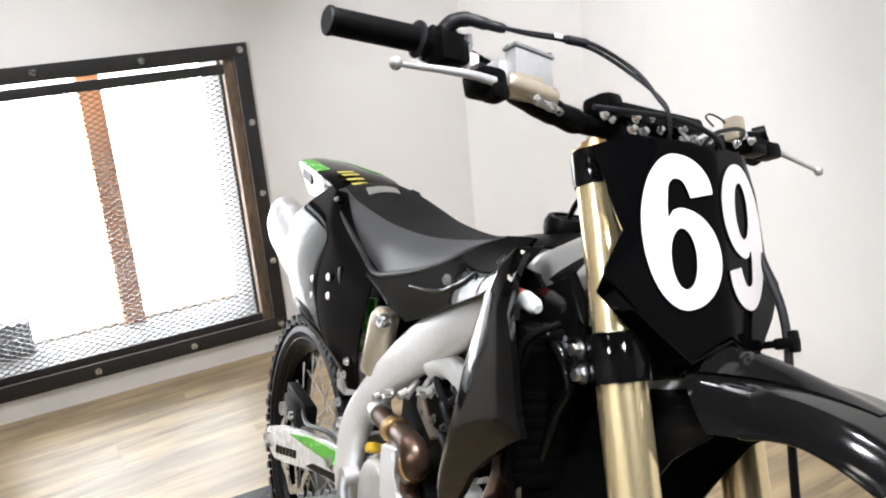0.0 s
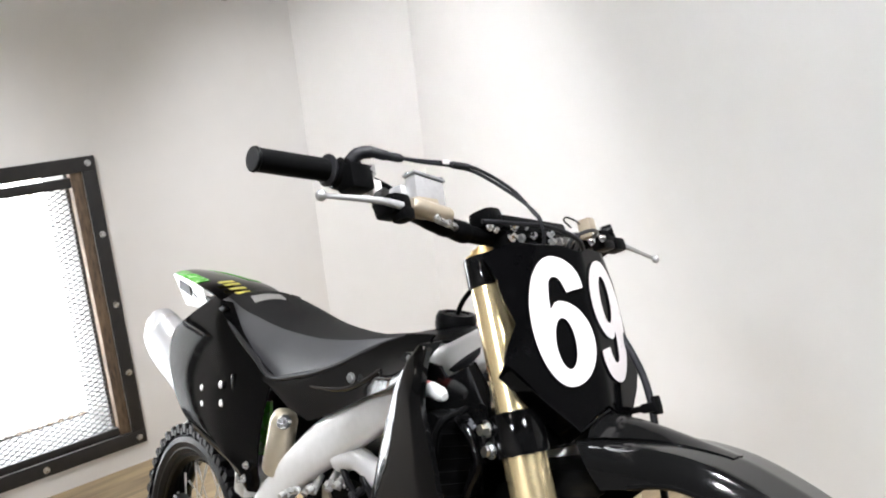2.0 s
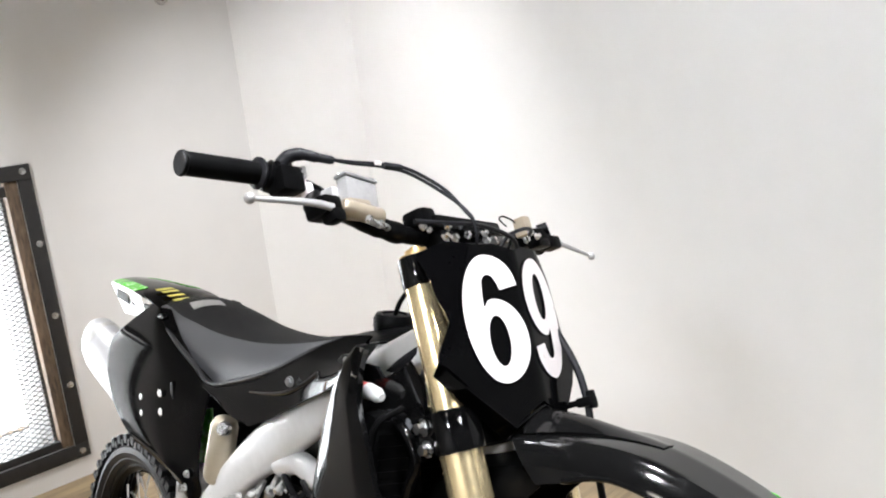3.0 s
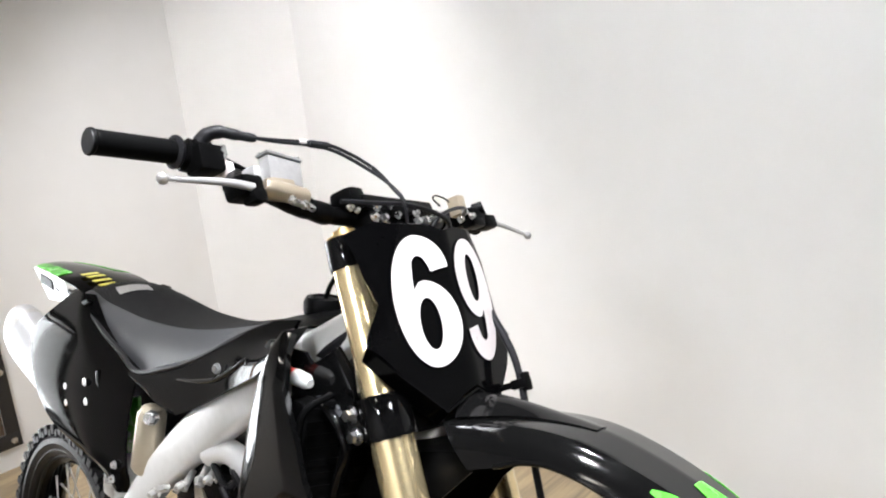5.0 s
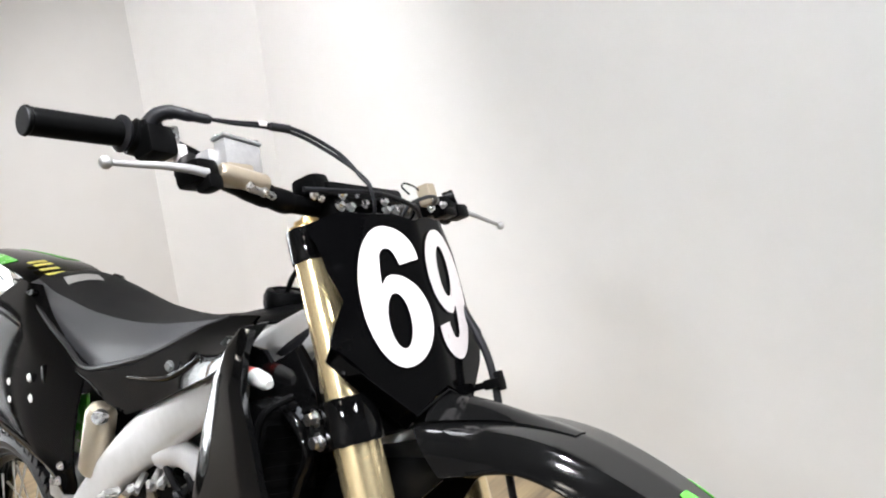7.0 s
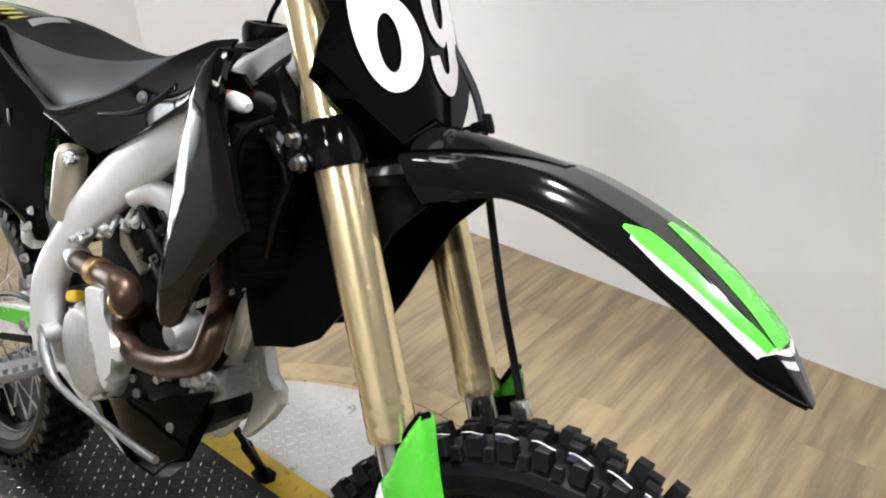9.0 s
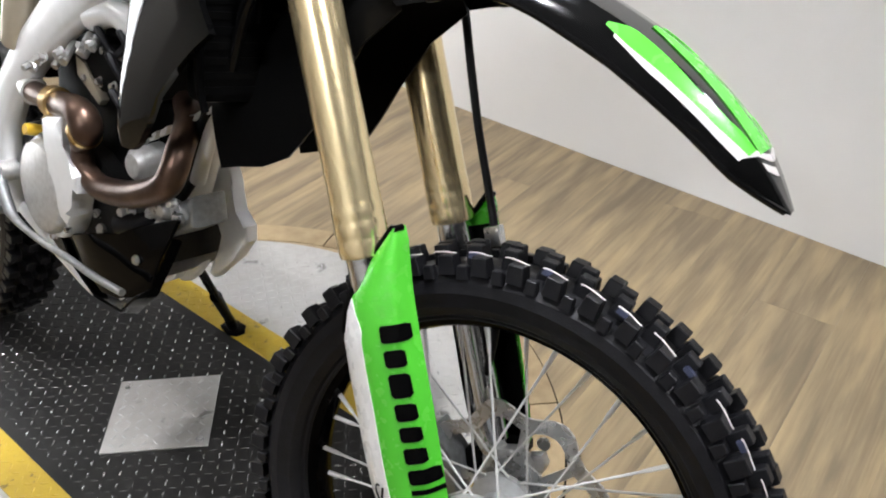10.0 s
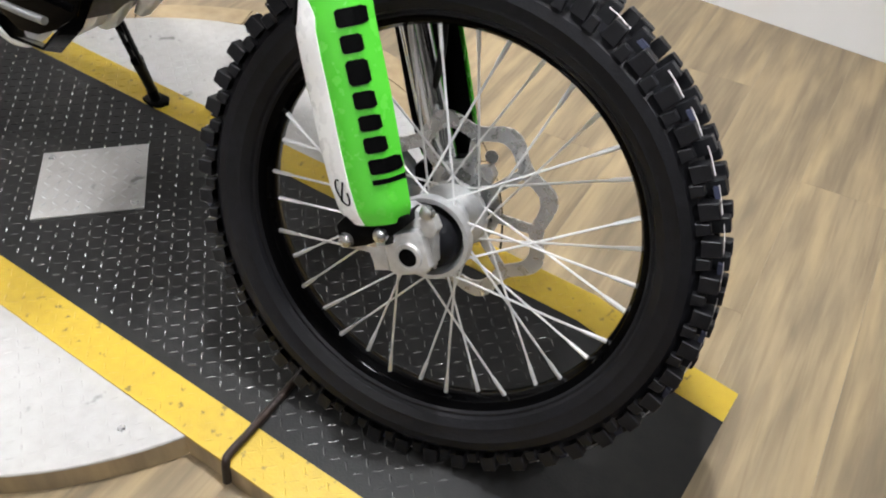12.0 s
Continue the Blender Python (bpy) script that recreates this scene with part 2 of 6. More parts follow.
def finish(bm, name, mat, smooth=40):
    me = bpy.data.meshes.new(name)
    bmesh.ops.recalc_face_normals(bm, faces=bm.faces)
    if smooth:
        for f in bm.faces:
            f.smooth = True
        for e in bm.edges:
            e.smooth = not (len(e.link_faces) == 2 and e.calc_face_angle(0) > radians(smooth))
    bm.to_mesh(me)
    bm.free()
    for m in (mat if isinstance(mat, (list, tuple)) else [mat]):
        me.materials.append(m)
    return me


def thing(name, label, category, at=None, group="", kind=""):
    """An Empty at the base of a thing."""
    ob = new(name)
    WORLD[ob] = at or Matrix()
    ob.matrix_world = WORLD[ob]
    return tagged(ob, label, category, group, kind)


def attach(ob, parent, m):
    """Hang ob, which stands at the world pose m, under its parent."""
    WORLD[ob] = m
    if parent:
        ob.parent = parent
        ob.matrix_basis = WORLD[parent].inverted() @ m
    else:
        ob.matrix_basis = m
    return ob


def part(name, bm, material, parent, label="", m=None, smooth=40):
    me = bm if isinstance(bm, bpy.types.Mesh) else finish(bm, name, material, smooth)
    ob = attach(new(name, me), parent, m or WORLD.get(parent) or Matrix())
    if label:
        tagged(ob, label)
    return ob


def structure(name, bm, material, label, category, smooth=0):
    ob = new(name, finish(bm, name, material, smooth))
    WORLD[ob] = Matrix()
    return tagged(ob, label, category, kind="structure")


def box(bm, x0, x1, y0, y1, z0, z1, bevel=0.0, m=None):
    r = bmesh.ops.create_cube(bm, size=1.0)
    vs = r["verts"]
    for v in vs:
        v.co = Vector(((v.co.x + 0.5) * (x1 - x0) + x0, (v.co.y + 0.5) * (y1 - y0) + y0, (v.co.z + 0.5) * (z1 - z0) + z0))
    if bevel:
        es = list({e for v in vs for e in v.link_edges})
        g = bmesh.ops.bevel(bm, geom=es, offset=bevel, segments=2, affect="EDGES", profile=0.6)
        vs = list({v for f in g["faces"] for v in f.verts} | {v for v in vs if v.is_valid})
    if m:
        for v in vs:
            v.co = m @ v.co
    return vs


def frame_of(d):
    d = d.normalized()
    a = Vector((0, 0, 1)) if abs(d.z) < 0.9 else Vector((1, 0, 0))
    u = d.cross(a).normalized()
    return u, d.cross(u)


def tube(bm, pts, radius, n=12, caps=True):
    """A tube along a line of points; radius is one number or one for each point."""
    pts = [Vector(p) for p in pts]
    rad = radius if isinstance(radius, (list, tuple)) else [radius] * len(pts)
    rings, u = [], None
    for i, p in enumerate(pts):
        d = (pts[min(i + 1, len(pts) - 1)] - pts[max(i - 1, 0)]).normalized()
        if u is None:
            u, _ = frame_of(d)
        u = (u - d * u.dot(d)).normalized()
        v = d.cross(u)
        rings.append([bm.verts.new(p + rad[i] * (math.cos(a) * u + math.sin(a) * v)) for a in [2 * math.pi * k / n for k in range(n)]])
    for a, b in zip(rings, rings[1:]):
        for k in range(n):
            bm.faces.new((a[k], a[(k + 1) % n], b[(k + 1) % n], b[k]))
    if caps:
        bm.faces.new(rings[0][::-1])
        bm.faces.new(rings[-1])
    return rings


def curve_points(pts, per=8):
    """Points on a smooth line through pts (Catmull-Rom)."""
    P = [Vector(p) for p in pts]
    P = [2 * P[0] - P[1]] + P + [2 * P[-1] - P[-2]]
    out = []
    for i in range(1, len(P) - 2):
        a, b, c, d = P[i - 1:i + 3]
        for k in range(per):
            t = k / per
            out.append(0.5 * ((2 * b) + (c - a) * t + (2 * a - 5 * b + 4 * c - d) * t * t + (3 * b - a - 3 * c + d) * t ** 3))
    return out + [P[-2]]


def lathe(bm, profile, axis_m, n=48, closed=False):
    """Turn a profile of (radius, along) round the z axis of axis_m."""
    rings = []
    for k in range(n):
        a = 2 * math.pi * k / n
        rings.append([bm.verts.new(axis_m @ Vector((r * math.cos(a), r * math.sin(a), h))) for r, h in profile])
    m = len(profile)
    for k in range(n):
        A, B = rings[k], rings[(k + 1) % n]
        for j in range(m if closed else m - 1):
            bm.faces.new((A[j], B[j], B[(j + 1) % m], A[(j + 1) % m]))
    return rings


def grid(bm, rows, close=False):
    """Faces over rows of points."""
    V = [[bm.verts.new(p) for p in r] for r in rows]
    for a, b in zip(V, V[1:]):
        n = len(a)
        for k in range(n if close else n - 1):
            bm.faces.new((a[k], a[(k + 1) % n], b[(k + 1) % n], b[k]))
    return V


def thicken(bm, depth):
    """Give an open sheet a thickness."""
    bmesh.ops.recalc_face_normals(bm, faces=bm.faces)
    bmesh.ops.solidify(bm, geom=list(bm.faces), thickness=depth)


def plate(bm, outline, at, bevel=0.0):
    """A flat outline [(a, b)] stood up between the depths at[0] and at[1]; at[2] maps (a, b, depth) to a point."""
    d0, d1, put = at
    lo = [bm.verts.new(put(a, b, d0)) for a, b in outline]
    hi = [bm.verts.new(put(a, b, d1)) for a, b in outline]
    n = len(outline)
    fs = [bm.faces.new(lo[::-1]), bm.faces.new(hi)]
    for k in range(n):
        fs.append(bm.faces.new((lo[k], lo[(k + 1) % n], hi[(k + 1) % n], hi[k])))
    if bevel:
        es = list({e for f in fs[:2] for e in f.edges})
        bmesh.ops.bevel(bm, geom=es, offset=bevel, segments=2, affect="EDGES", profile=0.6)


def bolt(bm, p, d, r=0.007, h=0.006):
    """A hexagon head with a washer, on the place p, standing out along d."""
    d = Vector(d).normalized()
    p = Vector(p)
    tube(bm, [p, p + d * 0.002], r * 1.35, 14)
    tube(bm, [p + d * 0.002, p + d * (0.002 + h)], [r, r * 0.92], 6)


Y_AXIS = Matrix.Rotation(radians(-90), 4, "X")   # z of a lathe turned to +y

# ---------------------------------------------------------------- the room
FLOOR_Z, CEILING_Z = -0.05, 2.6
WALL_Y = 1.573                                   # the long plain wall
WM = pose(-3.15, 0.19, 0, 0, 0, 5.4)             # window wall: local y along it, local x into the room
TH = 0.42


def room():
    bm = bmesh.new()
    box(bm, -3.9, 3.2, -3.4, 1.9, FLOOR_Z - 0.14, FLOOR_Z - 0.012)
    slab = structure("floor", bm, ring_wood, "grey-brown wood-look laminate plank floor", "floor")
    bm = bmesh.new()
    box(bm, -2.84, 3.2, WALL_Y, WALL_Y + 0.16, FLOOR_Z - 0.012, CEILING_Z)
    structure("wall_long", bm, wall_paint, "plain off-white painted wall with faint scuffs", "wall")
    # Unseen wall, kept near black so the black bodywork mirrors little.
    bm = bmesh.new()
    box(bm, 3.0, 3.16, -3.2, WALL_Y, FLOOR_Z - 0.012, CEILING_Z)
    structure("wall_front", bm, dark_paint, "plain dark wall out of view, closing the room", "wall")
    # Unseen too; white and spot-lit to give the near side its highlights.
    bm = bmesh.new()
    box(bm, -3.6, 3.0, -3.2, -3.04, FLOOR_Z - 0.012, CEILING_Z)
    structure("wall_side", bm, wall_paint, "plain off-white painted wall", "wall")
    # Unseen ceiling, darkened to keep reflections in the fender low.
    bm = bmesh.new()
    box(bm, -3.9, 3.2, -3.4, 1.9, CEILING_Z, CEILING_Z + 0.12)
    structure("ceiling", bm, ceiling_paint, "plain dark ceiling out of view", "ceiling")
    # window wall, in pieces round its opening (local y -1.22 to 0, z 0.04 to 1.282)
    bm = bmesh.new()
    o0, o1, z0, z1 = -1.165, -0.055, 0.10, 1.225
    for y0, y1, a, b in ((-3.4, o0, FLOOR_Z - 0.012, CEILING_Z), (o1, 1.02, FLOOR_Z - 0.012, CEILING_Z),
                         (o0, o1, FLOOR_Z - 0.012, z0), (o0, o1, z1, CEILING_Z)):
        box(bm, -TH, 0, y0, y1, a, b, m=WM)
    structure("wall_window", bm, wall_paint, "off-white painted wall with a barred window opening", "wall")
    # the boxed-in corner between both walls
    bm = bmesh.new()
    a, b = WM @ Vector((0, 1.0, 0)), Vector((-2.83, WALL_Y, 0))
    out = [(a.x, a.y), (b.x, b.y), (b.x, b.y + 0.16), (a.x - 0.3, b.y + 0.16), (a.x - 0.3, a.y)]
    plate(bm, out, (FLOOR_Z - 0.012, CEILING_Z, lambda p, q, d: Vector((p, q, d))))
    structure("wall_corner", bm, wall_paint, "diagonal boxed-in corner painted off-white", "wall")
    return slab


floor = room()


def window():
    w = thing("window_1", "square window behind black steel frame and expanded mesh", "window", WM, kind="structure")
    bm = bmesh.new()
    for y0, y1, a, b in ((-1.22, 0, 1.222, 1.282), (-1.22, 0, 0.04, 0.10), (-1.22, -1.16, 0.10, 1.222), (-0.055, 0, 0.10, 1.222)):
        box(bm, 0.003, 0.011, y0, y1, a, b, 0.0015)
    part("steel_frame", bm, black_steel, w, "flat black steel frame", WM)
    for k in range(4):
        for y, z in ((-0.03 - k * 0.385, 1.255), (-0.03 - k * 0.385, 0.068)):
            bm = bmesh.new()
            bolt(bm, (0.011, y, z), (1, 0, 0), 0.010, 0.007)
            part("bolt", bm, bolt_steel, w, m=WM)
    for z in (0.36, 0.66, 0.96):
        for y in (-0.024, -1.19):
            bm = bmesh.new()
            bolt(bm, (0.011, y, z), (1, 0, 0), 0.010, 0.007)
            part("bolt", bm, bolt_steel, w, m=WM)
    bm = bmesh.new()
    box(bm, -0.05, 0.002, -0.103, -0.056, 0.10, 1.222, 0.003)
    part("jamb", bm, rusty_wood, w, "weathered brown timber jamb", WM)
    bm = bmesh.new()
    box(bm, -0.03, 0.0, -1.16, -0.104, 1.165, 1.205, 0.003)
    box(bm, -0.03, 0.0, -1.16, -0.104, 0.101, 0.135, 0.003)
    part("mesh_edge", bm, black_steel, w, "", WM)
    # expanded metal: zigzag strands that touch their neighbours
    bm = bmesh.new()
    pw, ph, y0, y1, z0, z1 = 0.040, 0.0105, -1.16, -0.104, 0.13, 1.17
    nz, ny = int((z1 - z0) / ph) + 1, int((y1 - y0) / (pw / 2))
    tw = 0.0017
    for j in range(nz):
        zc = z0 + j * ph
        prev = None
        for i in range(ny + 1):
            y = y0 + i * pw / 2
            z = zc + (0.5 * ph if (i + j) % 2 else -0.5 * ph)
            ring = [bm.verts.new((dx, y, z + dz)) for dx, dz in ((-0.012, -tw), (-0.006, -tw), (-0.006, tw), (-0.012, tw))]
            if prev:
                for k in range(4):
                    bm.faces.new((prev[k], prev[(k + 1) % 4], ring[(k + 1) % 4], ring[k]))
            prev = ring
    tagged(part("wire_mesh", bm, black_steel, w, "dark expanded metal mesh", WM, smooth=0), kind="stuff")
    bm = bmesh.new()
    box(bm, -0.42, -0.34, -0.628, -0.538, 0.101, 1.224, 0.004)
    part("mullion", bm, orange_post, w, "orange-brown timber post", WM)
    # Grey sheets added over sill and reveal, to shade them behind the mesh.
    bm = bmesh.new()
    box(bm, -0.37, -0.052, -1.16, -0.104, 0.102, 0.112, 0.002)
    part("inner_sill", bm, shade_grey, w, "grey sheet toning down the sill", WM)
    bm = bmesh.new()
    box(bm, -0.37, -0.052, -0.115, -0.0555, 0.113, 1.222, 0.002)
    part("reveal_lining", bm, shade_grey, w, "grey sheet toning down the reveal", WM)
    bm = bmesh.new()
    box(bm, -0.415, -0.375, -1.16, -0.06, 0.101, 0.118, 0.003)
    part("window_sill", bm, rusty_wood, w, "dark outer sill edge", WM)
    return w


window()


def sill_box():
    """A small dark case with a wire bail on the sill, behind the mesh."""
    m = WM @ pose(-0.31, -1.075, 0.1)
    t = thing("sill_box", "small dark grey metal box on the window sill", "box", m)
    bm = bmesh.new()
    box(bm, -0.05, 0.05, -0.075, 0.075, 0, 0.155, 0.006)
    part("case", bm, grey_box, t, m=m)
    bm = bmesh.new()
    tube(bm, curve_points([(0.052, -0.03, 0.03), (0.06, -0.03, 0.085), (0.06, 0.0, 0.095), (0.06, 0.02, 0.085), (0.052, 0.02, 0.03)], 5), 0.003, 6)
    part("wire_bail", bm, bolt_steel, t, "pale wire handle", m)


sill_box()


def backdrop():
    bm = bmesh.new()
    grid(bm, [[WM @ Vector((-1.6, y, z)) for y in (-4.5, 3.0)] for z in (-2.0, 4.5)])
    ob = structure("backdrop", bm, outside_glow, "overexposed white daylight outdoors", "backdrop")


backdrop()


def wall_sensor():
    """The small round fitting high on the window wall."""
    m = WM @ pose(0, 0.68, 1.895, 0, 90, 0)
    t = thing("wall_sensor", "small round grey fitting high on the wall", "sensor", m)
    bm = bmesh.new()
    lathe(bm, [(0.0, 0.0), (0.030, 0.0), (0.032, 0.008), (0.028, 0.02), (0.016, 0.024)], Matrix(), 24)
    part("base", bm, cast_alu, t, m=m)
    bm = bmesh.new()
    lathe(bm, [(0.018, 0.022), (0.019, 0.034), (0.012, 0.042), (0.0, 0.044)], Matrix(), 20)
    part("dome", bm, chrome, t, m=m)


wall_sensor()


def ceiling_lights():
    # Assumed fixtures, one above each added spot; none is in view.
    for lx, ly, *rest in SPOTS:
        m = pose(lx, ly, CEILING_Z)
        t = thing("ceiling_light", "assumed square recessed ceiling spot with white rim, out of view", "ceiling light", m, group="ceiling spots")
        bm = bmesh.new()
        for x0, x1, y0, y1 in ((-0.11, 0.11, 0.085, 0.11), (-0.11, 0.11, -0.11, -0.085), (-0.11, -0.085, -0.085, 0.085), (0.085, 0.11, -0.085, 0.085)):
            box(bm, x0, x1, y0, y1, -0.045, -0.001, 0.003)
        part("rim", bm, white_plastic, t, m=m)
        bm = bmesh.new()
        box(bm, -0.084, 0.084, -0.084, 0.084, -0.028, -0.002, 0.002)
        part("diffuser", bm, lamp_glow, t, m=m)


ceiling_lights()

# ---------------------------------------------------------------- turntable and runway
RUN = pose(-0.78, -0.035, 0, 0, 0, 3.0)          # the runway: local x along it
RUN_L, RUN_W, STRIPE = 1.178, 0.311, 0.072
PIVOT = Vector((-0.835, -0.042))
DISC_R = 0.665


def treads(name, test, pitch, m, material, parent, label=""):
    """Raised lozenges, alternately turned, wherever test(x, y) holds; one joined mesh."""
    verts, faces = [], []
    rnd = random.Random(7)
    n = int(1.35 / pitch)
    for i in range(-n, n + 1):
        for j in range(-n, n + 1):
            x, y = i * pitch, j * pitch
            if not test(x, y):
                continue
            a = radians(45 if (i + j) % 2 else -45)
            c, s = math.cos(a), math.sin(a)
            L, w, h = 0.0088, 0.0018, 0.0010 * rnd.uniform(0.75, 1.1)
            k = len(verts)
            for p, q, z in ((-L, 0, 0), (-L * 0.3, -w, 0), (L * 0.3, -w, 0), (L, 0, 0), (L * 0.3, w, 0), (-L * 0.3, w, 0), (-L * 0.5, 0, h), (L * 0.5, 0, h)):
                verts.append((x + p * c - q * s, y + p * s + q * c, z))
            faces += [(k, k + 1, k + 6), (k + 1, k + 2, k + 7, k + 6), (k + 2, k + 3, k + 7), (k + 3, k + 4, k + 7), (k + 4, k + 5, k + 6, k + 7), (k + 5, k, k + 6)]
    me = bpy.data.meshes.new(name)
    me.from_pydata(verts, [], faces)
    for f in me.polygons:
        f.use_smooth = False
    me.materials.append(material)
    return tagged(part(name, me, None, parent, label, m), kind="stuff")


def turntable():
    m = pose(PIVOT.x, PIVOT.y, FLOOR_Z)
    t = thing("turntable", "round bare tread-plate turntable with wood-look edge band", "turntable", m)
    bm = bmesh.new()
    lathe(bm, [(0.0, 0.047), (DISC_R - 0.002, 0.047), (DISC_R, 0.045), (DISC_R, 0.042), (0.0, 0.042)], Matrix(), 120)
    part("top_plate", bm, tread_light, t, "bare metal tread plate", m)
    bm = bmesh.new()
    lathe(bm, [(DISC_R - 0.02, 0.0), (DISC_R - 0.001, 0.0), (DISC_R - 0.001, 0.0415), (DISC_R - 0.02, 0.0415)], Matrix(), 120, True)
    part("edge_band", bm, laminate, t, "wood-look laminate edge", m)
    inv = RUN.inverted()

    def bare(x, y):
        p = m @ pose(0, 0, 0, 0, 0, 14) @ Vector((x, y, 0))
        q = inv @ p
        return x * x + y * y < (DISC_R - 0.012) ** 2 and abs(q.y) > RUN_W + 0.008
    treads("tread_lozenge", bare, 0.0212, pose(PIVOT.x, PIVOT.y, -0.003) @ pose(0, 0, 0, 0, 0, 14), tread_light, t)
    for a in (-62, -32, 38, 100, 150, 215, 262):
        p = Vector((DISC_R - 0.05, 0, 0))
        p.rotate(Euler((0, 0, radians(a))))
        bm = bmesh.new()
        lathe(bm, [(0.0, 0.003), (0.004, 0.003), (0.007, 0.0)], pose(p.x, p.y, 0.047), 12)
        part("screw_head", bm, bolt_steel, t, m=m)
    return t


turntable()


def floor_ring():
    """Curved laminate pieces let into the floor round the far side of the turntable."""
    m = pose(PIVOT.x, PIVOT.y, FLOOR_Z)
    bm = bmesh.new()
    ang = [radians(20 + 140 * k / 60) for k in range(61)]
    grid(bm, [[Vector((r * math.cos(a), r * math.sin(a), 0.0006)) for r in (0.667, 0.816)] for a in ang])
    joint = new("ring_joint", finish(bm, "ring_joint", black_satin, 0))
    attach(joint, floor, m)
    for r0, r1, step, first in ((0.671, 0.733, 16.0, 30.0), (0.7365, 0.812, 22.0, 27.0)):
        a = first
        while a < 152:
            b = a + step - 0.30
            bm = bmesh.new()
            n = 6
            arc = lambda r, p, q: [(r * math.cos(radians(p + (q - p) * k / n)), r * math.sin(radians(p + (q - p) * k / n))) for k in range(n + 1)]
            plate(bm, arc(r0, a, b) + arc(r1, b, a), (0.0010, 0.0045, lambda p, q, d: Vector((p, q, d))))
            ob = new("ring_piece", finish(bm, "ring_piece", ring_wood, 0))
            attach(ob, floor, m)
            a += step


floor_ring()


RAMP = [(-RUN_L, 0.0, 1.0), (0.90, 0.0, 1.0), (0.96, -0.012, 0.99), (1.05, -0.036, 0.965), (RUN_L, -0.0465, 0.945)]   # along, height, share of the width


def sheet(y0, y1, lift, depth):
    """A strip of the runway's skin between two widths, following the ramp at its front end."""
    bm = bmesh.new()
    top = [(x, y * w, z + lift) for x, z, w in RAMP for y in (y0, y1)]
    low = [(x, y * w, max(FLOOR_Z, z + lift - depth)) for x, z, w in RAMP for y in (y0, y1)]
    T = [bm.verts.new(p) for p in top]
    L = [bm.verts.new(p) for p in low]
    for k in range(0, len(T) - 2, 2):
        bm.faces.new((T[k], T[k + 2], T[k + 3], T[k + 1]))
        bm.faces.new((L[k + 1], L[k + 3], L[k + 2], L[k]))
        bm.faces.new((T[k], L[k], L[k + 2], T[k + 2]))
        bm.faces.new((T[k + 1], T[k + 3], L[k + 3], L[k + 1]))
    bm.faces.new((T[0], T[1], L[1], L[0]))
    bm.faces.new((T[-1], T[-2], L[-2], L[-1]))
    bmesh.ops.recalc_face_normals(bm, faces=bm.faces)
    return bm


def runway():
    t = thing("runway", "dark tread-plate runway with worn yellow edge stripes", "ramp", RUN)
    part("deck", sheet(-RUN_W + STRIPE, RUN_W - STRIPE, 0.0, 0.06), tread_dark, t, m=RUN, smooth=20)
    for s in (-1, 1):
        y0, y1 = sorted((s * (RUN_W - STRIPE), s * RUN_W))
        part("edge_stripe", sheet(y0, y1, 0.0008, 0.0048), tread_yellow, t, "worn yellow safety paint", RUN, smooth=20)
        part("side_band", sheet(y0, y1, -0.0042, 0.06), laminate, t, "wood-look laminate side", RUN, smooth=20)
        treads("stripe_lozenge", lambda x, y: -RUN_L + 0.012 < x < 0.90 and y0 + 0.006 < y < y1 - 0.006, 0.0212, RUN @ pose(0, 0, 0.0008), tread_yellow, t)
    ci = RUN.inverted() @ Vector((*PIVOT, 0))

    def dark(x, y):
        if x > 0.90 or x < -RUN_L + 0.012 or abs(y) > RUN_W - STRIPE - 0.006:
            return False
        d = Vector((x - ci.x, y - ci.y, 0))
        d.rotate(Euler((0, 0, radians(-46.5))))
        return max(abs(d.x), abs(d.y)) > 0.108
    treads("tread_lozenge", dark, 0.0212, RUN, worn_glint_tread, t)
    return t


runway()


def pivot_cover():
    m = pose(PIVOT.x, PIVOT.y, 0, 0, 0, 49.5)
    t = thing("pivot_cover", "square bare tread-plate cover screwed to the runway", "cover plate", m)
    bm = bmesh.new()
    box(bm, -0.103, 0.103, -0.103, 0.103, 0.0, 0.003, 0.0008)
    part("cover_plate", bm, tread_light, t, m=m)
    treads("tread_lozenge", lambda x, y: max(abs(x), abs(y)) < 0.094, 0.0212, m @ pose(0, 0, 0.003), hub_alu, t)
    for x, y in ((-0.085, 0.085), (0.085, -0.085)):
        bm = bmesh.new()
        bolt(bm, (x, y, 0.003), (0, 0, 1), 0.006, 0.003)
        part("screw_head", bm, bolt_steel, t, m=m)


pivot_cover()


def hook_rod():
    """The bent black rod that lies over the stripe and hooks down to the floor."""
    m = pose(-0.165, -0.2, 0)
    t = thing("hook_rod", "bent rusty black steel rod across the yellow stripe", "rod", m)
    bm = bmesh.new()
    pts = [(-0.008, 0.078, 0.0095), (0.001, 0.015, 0.0085), (0.011, -0.055, 0.0085), (0.018, -0.104, 0.010), (0.022, -0.114, 0.004), (0.024, -0.120, -0.034)]
    tube(bm, curve_points(pts, 5), 0.0065, 10)
    part("rod", bm, Mat("rusty_black_rod", (0.02, 0.018, 0.017), 0.5, 0.5, second=(0.07, 0.035, 0.02), coarse=30, fine=80, amount=0.5, bump=0.5, bump_scale=200).m, t, m=m)


hook_rod()

# ---------------------------------------------------------------- the motorcycle: its two frames of reference
# FORK: origin at the front axle; x ahead, y to the rider's left, z up along the fork legs (it leans and is steered)
# BODY: origin on the steering axis; x ahead, y left, z up, for all that does not steer
LEAN, RAKE, STEER = 16.81, 21.13, 11.5


def turn(deg, axis):
    return Matrix.Rotation(radians(deg), 4, axis)


